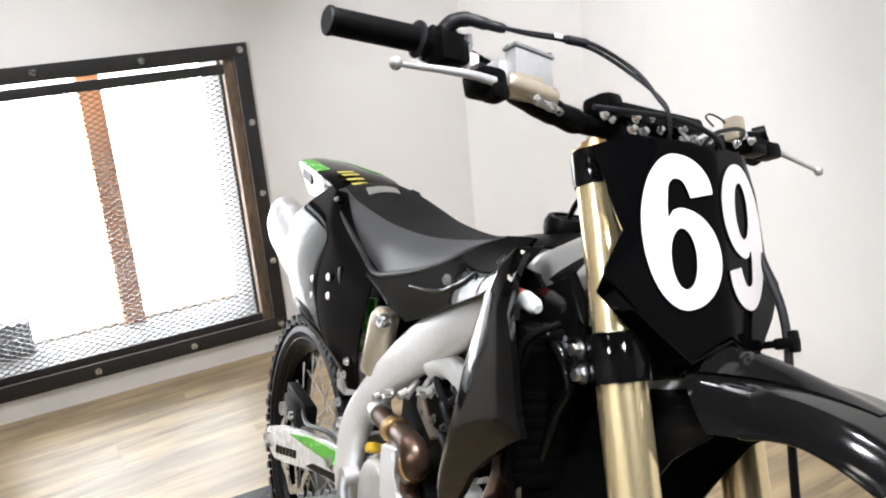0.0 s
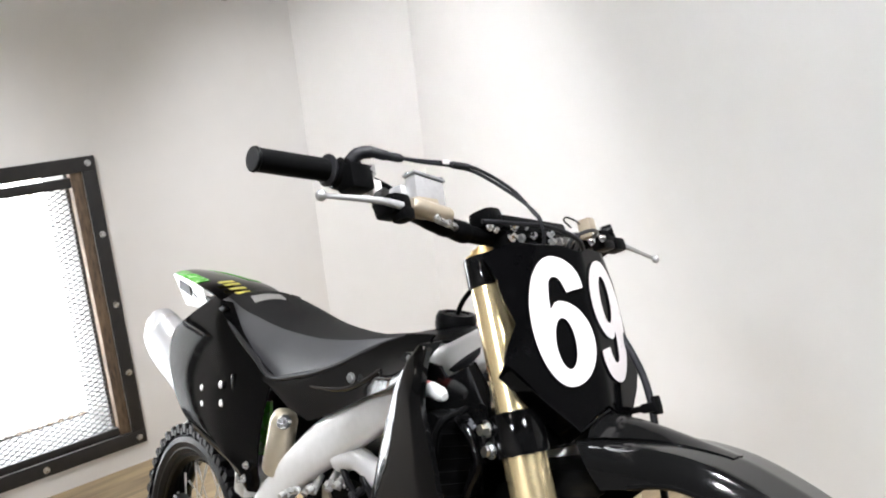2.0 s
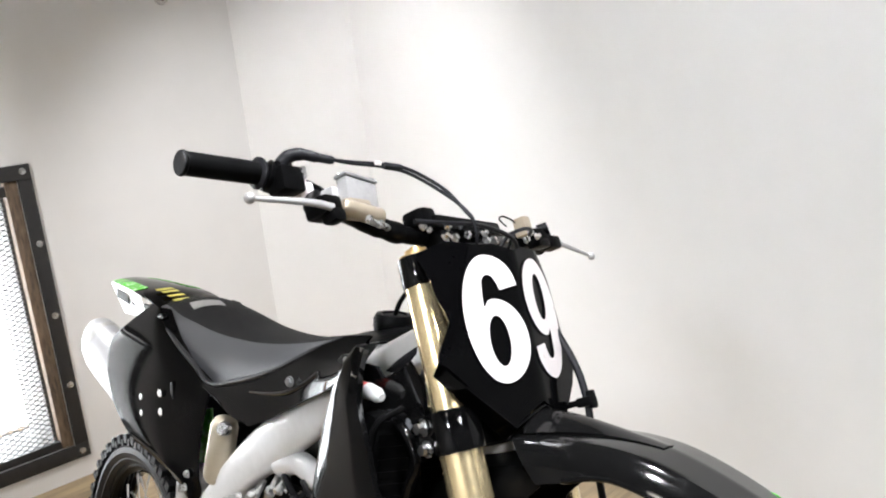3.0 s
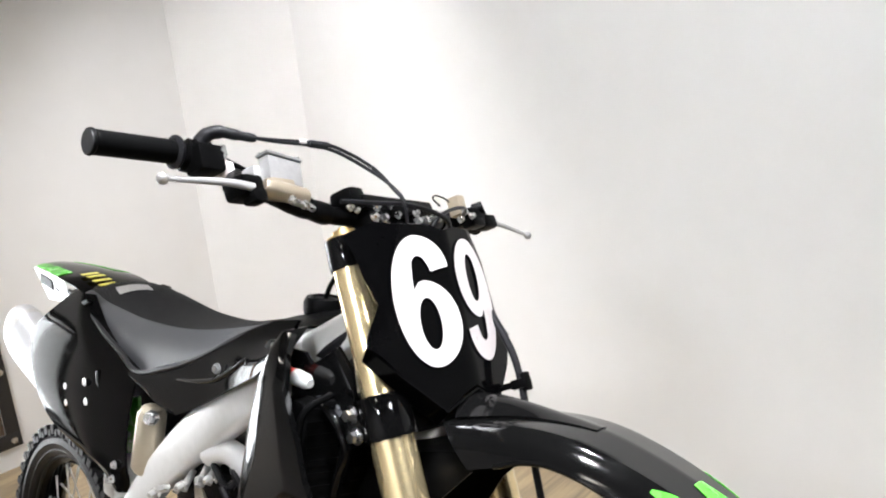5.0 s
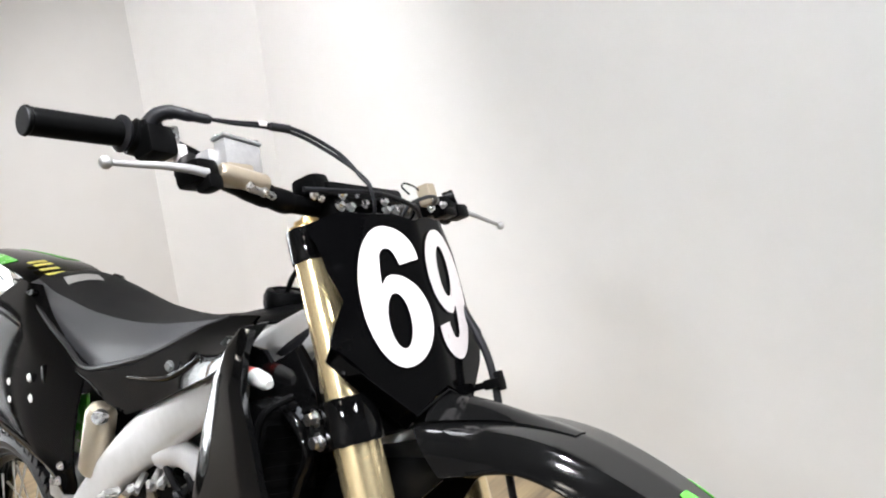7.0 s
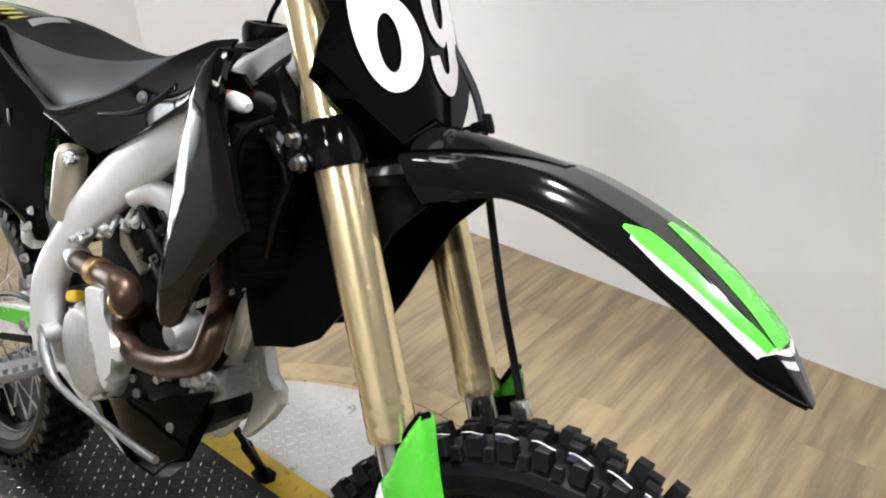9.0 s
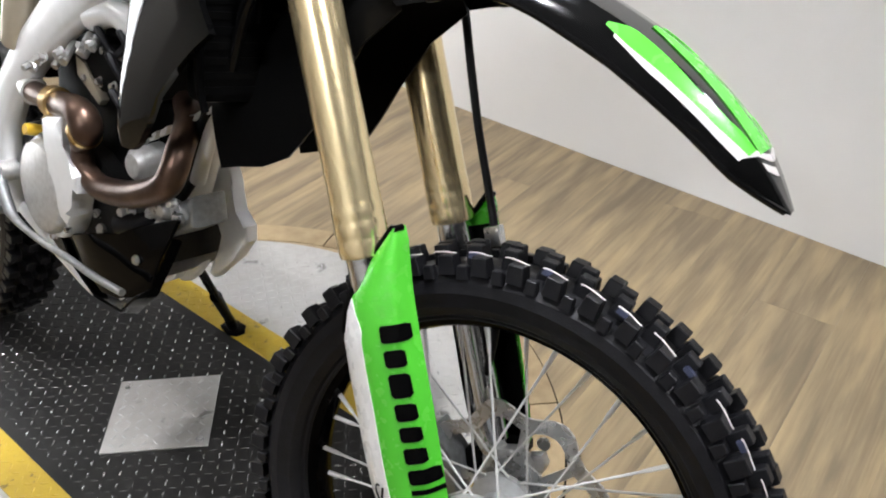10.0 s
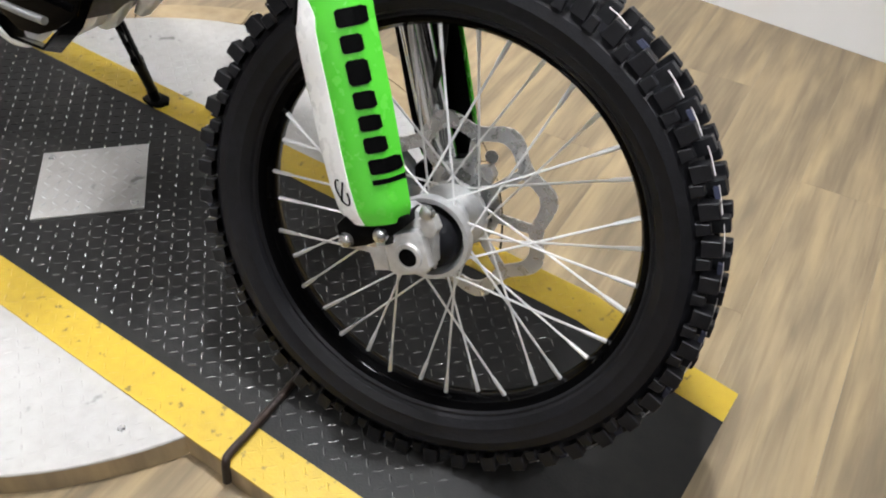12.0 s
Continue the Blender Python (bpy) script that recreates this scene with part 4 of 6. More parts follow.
def number_board():
    bm = bmesh.new()
    for s in (1, -1):
        rows = []
        for k in range(31):
            u = 0.708 + (0.966 - 0.708) * k / 30
            # the outline's reach at this height
            ws = []
            for (w0, u0), (w1, u1) in zip(BOARD, BOARD[1:]):
                if min(u0, u1) - 1e-9 <= u <= max(u0, u1) + 1e-9 and abs(u1 - u0) > 1e-9:
                    ws.append(-(w0 + (w1 - w0) * (u - u0) / (u1 - u0)))
            lo, hi = (min(ws), max(ws)) if ws else (0.0, 0.1)
            if 0.733 < u < 0.953:
                lo = 0.0
            rows.append([board_point(s * (max(lo, min(hi, c * fold_at(u))) if c <= 1 else hi), u) for c in (0.0, 0.12, 0.35, 0.6, 0.85, 1.0, 1.01)])
        grid(bm, rows)
    bmesh.ops.remove_doubles(bm, verts=bm.verts, dist=0.0004)
    bmesh.ops.dissolve_degenerate(bm, edges=list(bm.edges), dist=0.0002)
    thicken(bm, 0.004)
    board = fpart("number_board", bm, black_gloss, "glossy black folded front number board")
    # lower lip that folds back under the board, and a centre keel
    bm = bmesh.new()
    for s in (1, -1):
        top = [board_point(s * w, u) for w, u in ((0.169, 0.805), (0.122, 0.757), (0.063, 0.708), (0.0, 0.730))]
        low = [Vector((p.x - 0.026, p.y * 0.90, p.z - 0.012)) for p in top]
        grid(bm, [top, low])
    bmesh.ops.remove_doubles(bm, verts=bm.verts, dist=0.0004)
    thicken(bm, 0.003)
    fpart("lower_lip", bm, black_gloss, "", board)
    # the racing number: a bold six, and the same shape turned half round for the nine
    arc = lambda cx, cy, rx, ry, a0, a1, n: [(cx + rx * math.cos(radians(a0 + (a1 - a0) * k / n)), cy + ry * math.sin(radians(a0 + (a1 - a0) * k / n))) for k in range(n + 1)]
    outer = arc(0.50, 0.75, 0.455, 0.25, 0, 90, 10) + arc(0.50, 0.50, 0.50, 0.50, 90, 180, 14)[1:] + arc(0.50, 0.50, 0.50, 0.50, 180, 270, 14)[1:]
    outer += arc(0.50, 0.325, 0.50, 0.325, -90, 90, 24)[1:] + [(0.42, 0.635), (0.345, 0.585)]
    outer += [(0.345, 0.66), (0.365, 0.745)] + arc(0.49, 0.765, 0.118, 0.075, 170, 30, 8) + [(0.625, 0.765), (0.655, 0.715)]
    inner = arc(0.505, 0.325, 0.165, 0.195, 0, 345, 23)
    for s in (-1, 1):
        bm = bmesh.new()
        for loop in (outer, inner):
            vs = []
            for a, b in loop:
                a, b = (a, b) if s < 0 else (1 - a, 1 - b)
                w = (-0.120 + 0.114 * a) if s < 0 else (0.004 + 0.107 * a)
                vs.append(bm.verts.new(board_point(w, 0.764 + 0.177 * b, 0.0026)))
            for p, q in zip(vs, vs[1:] + vs[:1]):
                bm.edges.new((p, q))
        bmesh.ops.triangle_fill(bm, edges=list(bm.edges), use_beauty=True)
        fpart("numeral", bm, decal_white, "white racing numeral", board, 0)


number_board()

# ---- front fender
FEN_TOP = [(0.018, 0.703), (0.075, 0.690), (0.135, 0.672), (0.201, 0.641), (0.259, 0.597), (0.310, 0.547), (0.355, 0.488), (0.391, 0.418), (0.406, 0.354)]
FEN_LOW = [(0.056, 0.632), (0.098, 0.627), (0.142, 0.6150), (0.190, 0.587), (0.232, 0.547), (0.275, 0.502), (0.319, 0.455), (0.362, 0.400), (0.405, 0.352)]
FEN_HALF = [0.088, 0.090, 0.090, 0.089, 0.086, 0.080, 0.070, 0.056, 0.012]


def fender_point(s, f, out=0.0):
    """A place on the fender: s from its root (0) to its tip (1), f from the ridge (0) to an edge (-1, 1)."""
    x = s * (len(FEN_TOP) - 1)
    i = min(int(x), len(FEN_TOP) - 2)
    t = x - i

    def cat(L, k):
        g = lambda n: L[min(max(n, 0), len(L) - 1)][k]
        a, b, c, d = g(i - 1), g(i), g(i + 1), g(i + 2)
        return 0.5 * (2 * b + (c - a) * t + (2 * a - 5 * b + 4 * c - d) * t * t + (3 * b - a - 3 * c + d) * t ** 3)
    half = FEN_HALF[i] + (FEN_HALF[i + 1] - FEN_HALF[i]) * t
    g = abs(f)
    drop = 0.10 * g / 0.6 if g < 0.6 else 0.10 + 0.90 * ((g - 0.6) / 0.4) ** 1.15
    wide = half * (g / 0.6 * 0.74 if g < 0.6 else 0.74 + 0.26 * math.sin((g - 0.6) / 0.4 * math.pi / 2))
    v = cat(FEN_TOP, 0) + (cat(FEN_LOW, 0) - cat(FEN_TOP, 0)) * drop
    u = cat(FEN_TOP, 1) + (cat(FEN_LOW, 1) - cat(FEN_TOP, 1)) * drop
    p = Vector((v, math.copysign(wide, f), u))
    if out:
        n = Vector((0.55, 0.75 * f, 0.6)).normalized()
        p += n * out
    return p


def between(x, table):
    """A height read from a short table by straight lines."""
    for (a, p), (b, q) in zip(table, table[1:]):
        if x <= b:
            return p + (q - p) * max(0.0, x - a) / (b - a)
    return table[-1][1]


def fender_reach(s):
    return between(s, ((0.0, 1.0), (0.15, 1.0), (0.30, 0.92), (0.60, 0.91), (0.75, 0.95), (0.92, 1.0)))


def front_fender():
    bm = bmesh.new()
    grid(bm, [[fender_point(k / 40, (-1 + 2 * j / 28) * fender_reach(k / 40)) for j in range(29)] for k in range(41)])
    thicken(bm, 0.0035)
    f = fpart("front_fender", bm, fender_gloss, "glossy black front fender with green and white graphics", None, 34)
    # raised saddle between board and fender
    bm = bmesh.new()
    rows = []
    for k in range(9):
        t = k / 8
        h = 0.026 * math.sin(math.pi * min(1, 0.35 + t * 0.65)) * (1 - t)
        rows.append([fender_point(0.02 + 0.36 * t, -0.50 * (1 - 0.75 * t) + (1.0 * (1 - 0.75 * t)) * j / 8) + Vector((h * 0.3, 0, 0.002 + h * (1 - (j / 4 - 1) ** 2))) for j in range(9)])
    grid(bm, rows)
    thicken(bm, 0.003)
    fpart("fender_saddle", bm, fender_gloss, "", f)
    # rear flap of the fender, behind the fork, ragged at its lower edge
    bm = bmesh.new()
    rows = []
    for v, u, low, hw in ((0.055, 0.655, 0.628, 0.080), (0.0, 0.672, 0.605, 0.078), (-0.055, 0.690, 0.560, 0.074), (-0.095, 0.690, 0.525, 0.076), (-0.135, 0.685, 0.497, 0.082), (-0.175, 0.675, 0.492, 0.086),
                          (-0.215, 0.655, 0.498, 0.086), (-0.245, 0.625, 0.500, 0.082)):
        rows.append([Vector((v, hw * f, low + (u - low) * (1 - abs(g)))) for f, g in ((-1, 1), (-0.99, 0.72), (-0.95, 0.45), (-0.8, 0.15), (-0.4, 0.03), (0, 0), (0.4, 0.03), (0.8, 0.15), (0.95, 0.45), (0.99, 0.72), (1, 1))])
    grid(bm, rows)
    thicken(bm, 0.004)
    fpart("rear_flap", bm, black_satin, "matt black rear flap", f)
    for s in (-1, 1):
        def band(a, b, f0, f1, n=26, out=0.0014):
            bm = bmesh.new()
            grid(bm, [[fender_point(e, s * (f0(e) + (f1(e) - f0(e)) * j / 5), out) for j in range(6)] for e in [a + (b - a) * k / n for k in range(n + 1)]])
            thicken(bm, 0.0008)
            return bm
        upper = lambda a: between(a, ((0.55, 0.67), (0.60, 0.59), (0.66, 0.61), (0.74, 0.645), (0.805, 0.625), (0.866, 0.55)))
        lower = lambda a: between(a, ((0.55, 0.70), (0.60, 0.73), (0.73, 0.75), (0.80, 0.75), (0.866, 0.70)))
        fpart("green_flash", band(0.55, 0.866, upper, lower), green, "lime-green flash", f)
        fpart("green_flash", band(0.60, 0.876, lambda a: 0.0, lambda a: between(a, ((0.60, 0.12), (0.675, 0.26), (0.745, 0.34), (0.81, 0.40), (0.876, 0.50)))), green, "lime-green flash", f)
        fpart("white_edge", band(0.572, 0.862, lambda a: lower(a) - 0.005, lambda a: between(a, ((0.57, 0.735), (0.655, 0.79), (0.745, 0.81), (0.82, 0.82), (0.862, 0.81))), 26, 0.0012), decal_white, "white edge line", f)
        bm = bmesh.new()
        grid(bm, [[fender_point(0.8935 - 0.06 * g * g + e, s * g, 0.0011) for g in [0.02 + 0.79 * k / 12 for k in range(13)]] for e in (-0.010, 0.0, 0.004)])
        thicken(bm, 0.0008)
        fpart("white_edge", bm, decal_white, "white edge line", f)
        # rolled lip along the lower edge
        bm = bmesh.new()
        tube(bm, [fender_point(0.12 + 0.86 * k / 40, s * 0.985 * fender_reach(0.12 + 0.86 * k / 40)) for k in range(41)], 0.0034, 8)
        fpart("fender_lip", bm, fender_gloss, "", f)
    bm = bmesh.new()
    grid(bm, [[fender_point(0.9035 - 0.05 * g * g + e, g, 0.0016) for g in (-0.62, -0.50, -0.38, -0.26, -0.14)] for e in (0.004, 0.012, 0.020)])
    thicken(bm, 0.0008)
    fpart("pale_bar", bm, decal_white, "small pale bar", f)


front_fender()


# ---- handlebar and controls
BAR = [(-0.129, -0.401, 1.100), (-0.118, -0.285, 1.097), (-0.100, -0.225, 1.075), (-0.070, -0.165, 1.025), (-0.052, -0.115, 1.003), (-0.046, -0.06, 0.998), (-0.045, 0.0, 0.998)]

# the clutch side hangs lower
BAR_LEFT = [(-0.045, 0.0, 0.998), (-0.046, 0.06, 0.997), (-0.052, 0.115, 0.999), (-0.070, 0.165, 1.010), (-0.100, 0.225, 1.028), (-0.118, 0.285, 1.038), (-0.129, 0.401, 1.042)]

def on_bar(w):
    """The bar's centre line at the width w, and its direction outwards."""
    k = abs(w)
    pts = [Vector(p) for p in BAR_LEFT] if w > 0 else [Vector((p[0], -p[1], p[2])) for p in BAR[::-1]]
    for a, b in zip(pts, pts[1:]):
        if k <= b.y or b is pts[-1]:
            t = (k - a.y) / (b.y - a.y)
            p, d = a.lerp(b, t), (b - a).normalized()
            s = 1 if w > 0 else -1
            return Vector((p.x, s * p.y, p.z)), Vector((d.x, s * d.y, d.z))


def handlebar():
    bm = bmesh.new()
    line = [Vector(p) for p in BAR + BAR_LEFT[1:]]
    tube(bm, curve_points(line, 6), 0.0125, 16)
    bar = fpart("handlebar", bm, black_satin, "black tapered handlebar")
    # rough black wrap on the bar, between cylinder and clamp
    bm = bmesh.new()
    rnd = random.Random(21)
    pts = [on_bar(-0.108 - 0.006 * k)[0] for k in range(15)]
    tube(bm, pts, [0.0150 + rnd.uniform(-0.0012, 0.0016) for _ in pts], 14)
    fpart("bar_wrap", bm, black_satin, "rough black wrap", bar)
    # padded block over the clamp
    bm = bmesh.new()
    box(bm, -0.056, -0.008, -0.078, 0.088, 0.999, 1.022, 0.009)
    box(bm, -0.056, -0.014, -0.096, -0.062, 1.006, 1.034, 0.010)
    fpart("bar_pad", bm, black_satin, "worn black bar pad", bar)
    for s in (-1, 1):
        a, d = on_bar(s * 0.290)
        b, _ = on_bar(s * 0.401)
        u, v = frame_of(b - a)
        bm = bmesh.new()
        # ribbed rubber grip
        pts, rad = [], []
        for k in range(41):
            t = k / 40
            pts.append(a.lerp(b, t))
            rad.append(0.0148 + (0.0009 if k % 2 else 0.0) + (0.0012 if t > 0.97 else 0))
        tube(bm, pts, rad, 24)
        fpart("grip", bm, grip_rubber, "black ribbed rubber grip", bar)
        bm = bmesh.new()
        e = (b - a).normalized()
        tube(bm, [a - e * 0.006, a - e * 0.003, a, a + e * 0.003], [0.018, 0.0215, 0.022, 0.018], 28)
        fpart("grip_flange", bm, rubber, "rubber grip flange", bar)
        bm = bmesh.new()
        tube(bm, [b - e * 0.001, b + e * 0.001], [0.0150, 0.0145], 24)
        fpart("grip_end", bm, seat_side_mat, "grey grip end", bar)
    # throttle housing with its cable elbow
    p, d = on_bar(-0.262)
    bm = bmesh.new()
    tube(bm, [p - d * 0.020, p - d * 0.018, p + d * 0.018, p + d * 0.021], [0.017, 0.0205, 0.022, 0.018], 20)
    box(bm, p.x - 0.004, p.x + 0.030, p.y - 0.020, p.y + 0.020, p.z - 0.026, p.z + 0.010, 0.006)
    box(bm, p.x - 0.010, p.x + 0.020, p.y - 0.016, p.y + 0.014, p.z + 0.004, p.z + 0.020, 0.006)
    h = fpart("throttle_housing", bm, black_satin, "black throttle housing", bar)
    bm = bmesh.new()
    box(bm, p.x + 0.022, p.x + 0.032, p.y + 0.016, p.y + 0.023, p.z - 0.006, p.z + 0.010, 0.002)
    fpart("cable_elbow", bm, bolt_steel, "", h)
    bm = bmesh.new()
    line = curve_points([(-0.098, -0.266, 1.104), (-0.088, -0.258, 1.113), (-0.076, -0.247, 1.113), (-0.066, -0.231, 1.107), (-0.054, -0.210, 1.100)], 5)
    tube(bm, line, [0.0095] * 6 + [0.0088] * 5 + [0.0074] * 5 + [0.0060] * 4 + [0.0044], 12)
    fpart("cable_boot", bm, rubber, "black rubber cable boot", h)
    for k in (0, 1):
        bm = bmesh.new()
        pts = [(-0.054, -0.210, 1.101), (-0.046, -0.180, 1.099 - 0.002 * k), (-0.034, -0.132, 1.098 - 0.004 * k), (-0.016, -0.100, 1.087 - 0.007 * k), (0.009, -0.064, 1.052 - 0.008 * k), (0.031, -0.059 + 0.004 * k, 1.012), (0.041, -0.058, 0.990), (0.030, -0.05, 0.960), (-0.01, -0.04, 0.93)]
        tube(bm, curve_points(pts, 8), 0.0026, 8)
        fpart("throttle_cable", bm, rubber, "thin black throttle cable", bar)
    bm = bmesh.new()
    tube(bm, [Vector((-0.034, -0.132, 1.096)), Vector((-0.022, -0.110, 1.0905))], 0.0055, 10)
    fpart("cable_joint", bm, rubber, "", bar)
    bm = bmesh.new()
    tube(bm, [Vector((-0.0385, -0.148, 1.0985)), Vector((-0.0355, -0.138, 1.098))], 0.0040, 10)
    fpart("cable_adjuster", bm, decal_white, "pale cable adjuster", bar)
    # kill-switch band and brake master cylinder
    p, d = on_bar(-0.236)
    bm = bmesh.new()
    tube(bm, [p - d * 0.005, p + d * 0.005], 0.0150, 18)
    box(bm, p.x + 0.006, p.x + 0.022, p.y - 0.005, p.y + 0.006, p.z - 0.024, p.z - 0.002, 0.002)
    fpart("bar_band", bm, decal_white, "pale band on the bar", bar)
    bm = bmesh.new()
    box(bm, -0.060, -0.020, -0.280, -0.246, 1.006, 1.034, 0.008)
    box(bm, -0.040, -0.014, -0.272, -0.250, 0.996, 1.014, 0.006)
    tube(bm, [(-0.092, -0.222, 1.060), (-0.060, -0.262, 1.030)], 0.012, 12)
    perch = fpart("brake_perch", bm, black_satin, "black lever perch", bar)
    bm = bmesh.new()
    m = Matrix.Translation((-0.050, -0.196, 1.051)) @ turn(-6, "X")
    box(bm, 0.001, 0.020, -0.026, 0.031, -0.020, 0.015, 0.0025, m)
    box(bm, -0.022, 0.002, -0.036, 0.004, -0.026, 0.006, 0.005, m)
    mc = fpart("brake_reservoir", bm, control_alu, "cast silver brake fluid reservoir", bar)
    bm = bmesh.new()
    box(bm, -0.001, 0.022, -0.028, 0.033, 0.0158, 0.0200, 0.0015, m)
    fpart("reservoir_cap", bm, dark_alu, "dull grey reservoir cap", mc)
    for a, b in ((0.004, -0.022), (0.017, 0.027)):
        bm = bmesh.new()
        bolt(bm, m @ Vector((a, b, 0.0205)), m.to_3x3() @ Vector((0, 0, 1)), 0.0032, 0.001)
        fpart("cap_screw", bm, bolt_steel, "", mc)
    bm = bmesh.new()
    tube(bm, [Vector((-0.024, -0.246, 1.019)), Vector((-0.023, -0.243, 1.018)), Vector((-0.018, -0.185, 1.008)), Vector((-0.017, -0.181, 1.007))], [0.010, 0.0122, 0.0122, 0.010], 20)
    box(bm, -0.050, -0.022, -0.232, -0.190, 1.012, 1.034, 0.004)
    fpart("master_cylinder", bm, bronze, "bronze-tinted master cylinder", mc)
    bm = bmesh.new()
    tube(bm, curve_points([(-0.014, -0.212, 0.999), (-0.011, -0.200, 0.995), (-0.011, -0.188, 0.993), (-0.014, -0.178, 0.992)], 5), 0.0045, 10)
    fpart("banjo_fitting", bm, bolt_steel, "", mc)
    for a, b in ((-0.216, 1.000), (-0.196, 0.995)):
        bm = bmesh.new()
        bolt(bm, (-0.011, a, b), (0.7, 0, -0.6), 0.0045, 0.005)
        fpart("cylinder_bolt", bm, bolt_steel, "", mc)
    # levers, each ending in a ball
    for s in (-1, 1):
        bm = bmesh.new()
        if s < 0:
            pts = [(-0.020, -0.266, 1.014), (-0.025, -0.290, 1.019), (-0.033, -0.322, 1.022), (-0.040, -0.352, 1.023), (-0.043, -0.378, 1.023)]
        else:
            pts = [(-0.050, 0.300, 1.022), (-0.046, 0.322, 1.016), (-0.040, 0.345, 1.008), (-0.033, 0.372, 0.998), (-0.026, 0.398, 0.988)]
        line = curve_points(pts, 6)
        rings = tube(bm, line, [0.0058 - 0.0028 * k / (len(line) - 1) for k in range(len(line))], 12)
        for r, c in zip(rings, line):
            for v in r:
                v.co.x = c.x + (v.co.x - c.x) * 0.75
        bmesh.ops.create_uvsphere(bm, u_segments=14, v_segments=10, radius=0.0072, matrix=Matrix.Translation(line[-1]))
        fpart("lever", bm, control_alu, "polished aluminium ball-end lever", bar)
    # clutch side
    bm = bmesh.new()
    p, d = on_bar(0.250)
    tube(bm, [p - d * 0.018, p + d * 0.018], 0.0155, 18)
    box(bm, -0.080, -0.034, 0.236, 0.290, 1.008, 1.036, 0.008)
    box(bm, -0.060, -0.030, 0.276, 0.310, 1.000, 1.024, 0.007)
    box(bm, -0.052, -0.026, 0.226, 0.262, 0.998, 1.014, 0.005)
    fpart("clutch_perch", bm, black_satin, "black clutch perch", bar)
    bm = bmesh.new()
    box(bm, -0.058, -0.034, 0.206, 0.228, 1.020, 1.054, 0.004)
    fpart("clutch_adjuster", bm, bronze, "pale grey clutch adjuster block", bar)
    bm = bmesh.new()
    tube(bm, curve_points([(-0.050, 0.172, 1.036), (-0.060, 0.172, 1.052), (-0.062, 0.186, 1.060), (-0.058, 0.203, 1.055), (-0.052, 0.207, 1.046)], 5), 0.0015, 8)
    fpart("hot_start_lever", bm, black_satin, "", bar)
    bm = bmesh.new()
    tube(bm, [Vector((-0.048, 0.268, 1.034)), Vector((-0.034, 0.278, 1.036))], 0.0115, 16)
    fpart("adjuster_wheel", bm, black_satin, "", bar)
    for x, y, z in ((-0.030, 0.205, 1.020), (-0.028, 0.222, 1.014), (-0.026, 0.18, 1.004)):
        bm = bmesh.new()
        bolt(bm, (x, y, z), (1, 0, 0), 0.0045, 0.006)
        fpart("perch_bolt", bm, bolt_steel, "", bar)
    bm = bmesh.new()
    tube(bm, curve_points([(-0.030, 0.200, 1.012), (0.004, 0.155, 1.010), (0.016, 0.105, 1.002), (0.018, 0.05, 0.982), (0.0, 0.02, 0.94)], 7), 0.0030, 8)
    fpart("clutch_cable", bm, rubber, "black clutch cable", bar)
    bm = bmesh.new()
    tube(bm, curve_points([(0.010, -0.150, 0.995), (0.024, -0.10, 0.992), (0.030, -0.02, 0.992), (0.024, 0.06, 0.980), (0.0, 0.10, 0.96)], 7), 0.0036, 8)
    fpart("brake_line", bm, rubber, "black brake line", bar)
    # bright clamp bolts and fittings under the pad
    for y, z, r in ((-0.111, 0.996, 0.0050), (-0.098, 0.993, 0.0042), (-0.054, 1.001, 0.0058), (-0.023, 1.004, 0.0036), (-0.009, 0.992, 0.0052), (0.037, 0.998, 0.0056), (0.057, 0.990, 0.0050), (0.092, 0.992, 0.0048), (0.100, 1.001, 0.0040)):
        bm = bmesh.new()
        bolt(bm, (-0.010, y, z), (1, 0, 0.25), r * 0.8, r)
        fpart("clamp_bolt", bm, bolt_steel, "", bar)


handlebar()


# ---- everything that does not steer
def both(bm):
    """Mirror what bm holds to the other side of the machine."""
    g = bmesh.ops.duplicate(bm, geom=list(bm.verts) + list(bm.edges) + list(bm.faces))
    for v in [e for e in g["geom"] if isinstance(e, bmesh.types.BMVert)]:
        v.co.y = -v.co.y


def mirrored(name, make, mat, label="", parent=None, smooth=40):
    """The same part on both sides, each an object of its own."""
    made = []
    for s in (-1, 1):
        bm = bmesh.new()
        make(bm, s)
        made.append(bpart(name, bm, mat, label, parent, smooth))
    return made


def side_plate(bm, outline, y0, y1, bevel=0.0):
    plate(bm, outline, (y0, y1, lambda a, b, d: Vector((a, d, b))), bevel)


REAR_AXLE = Vector((-1.43, 0, -0.035))


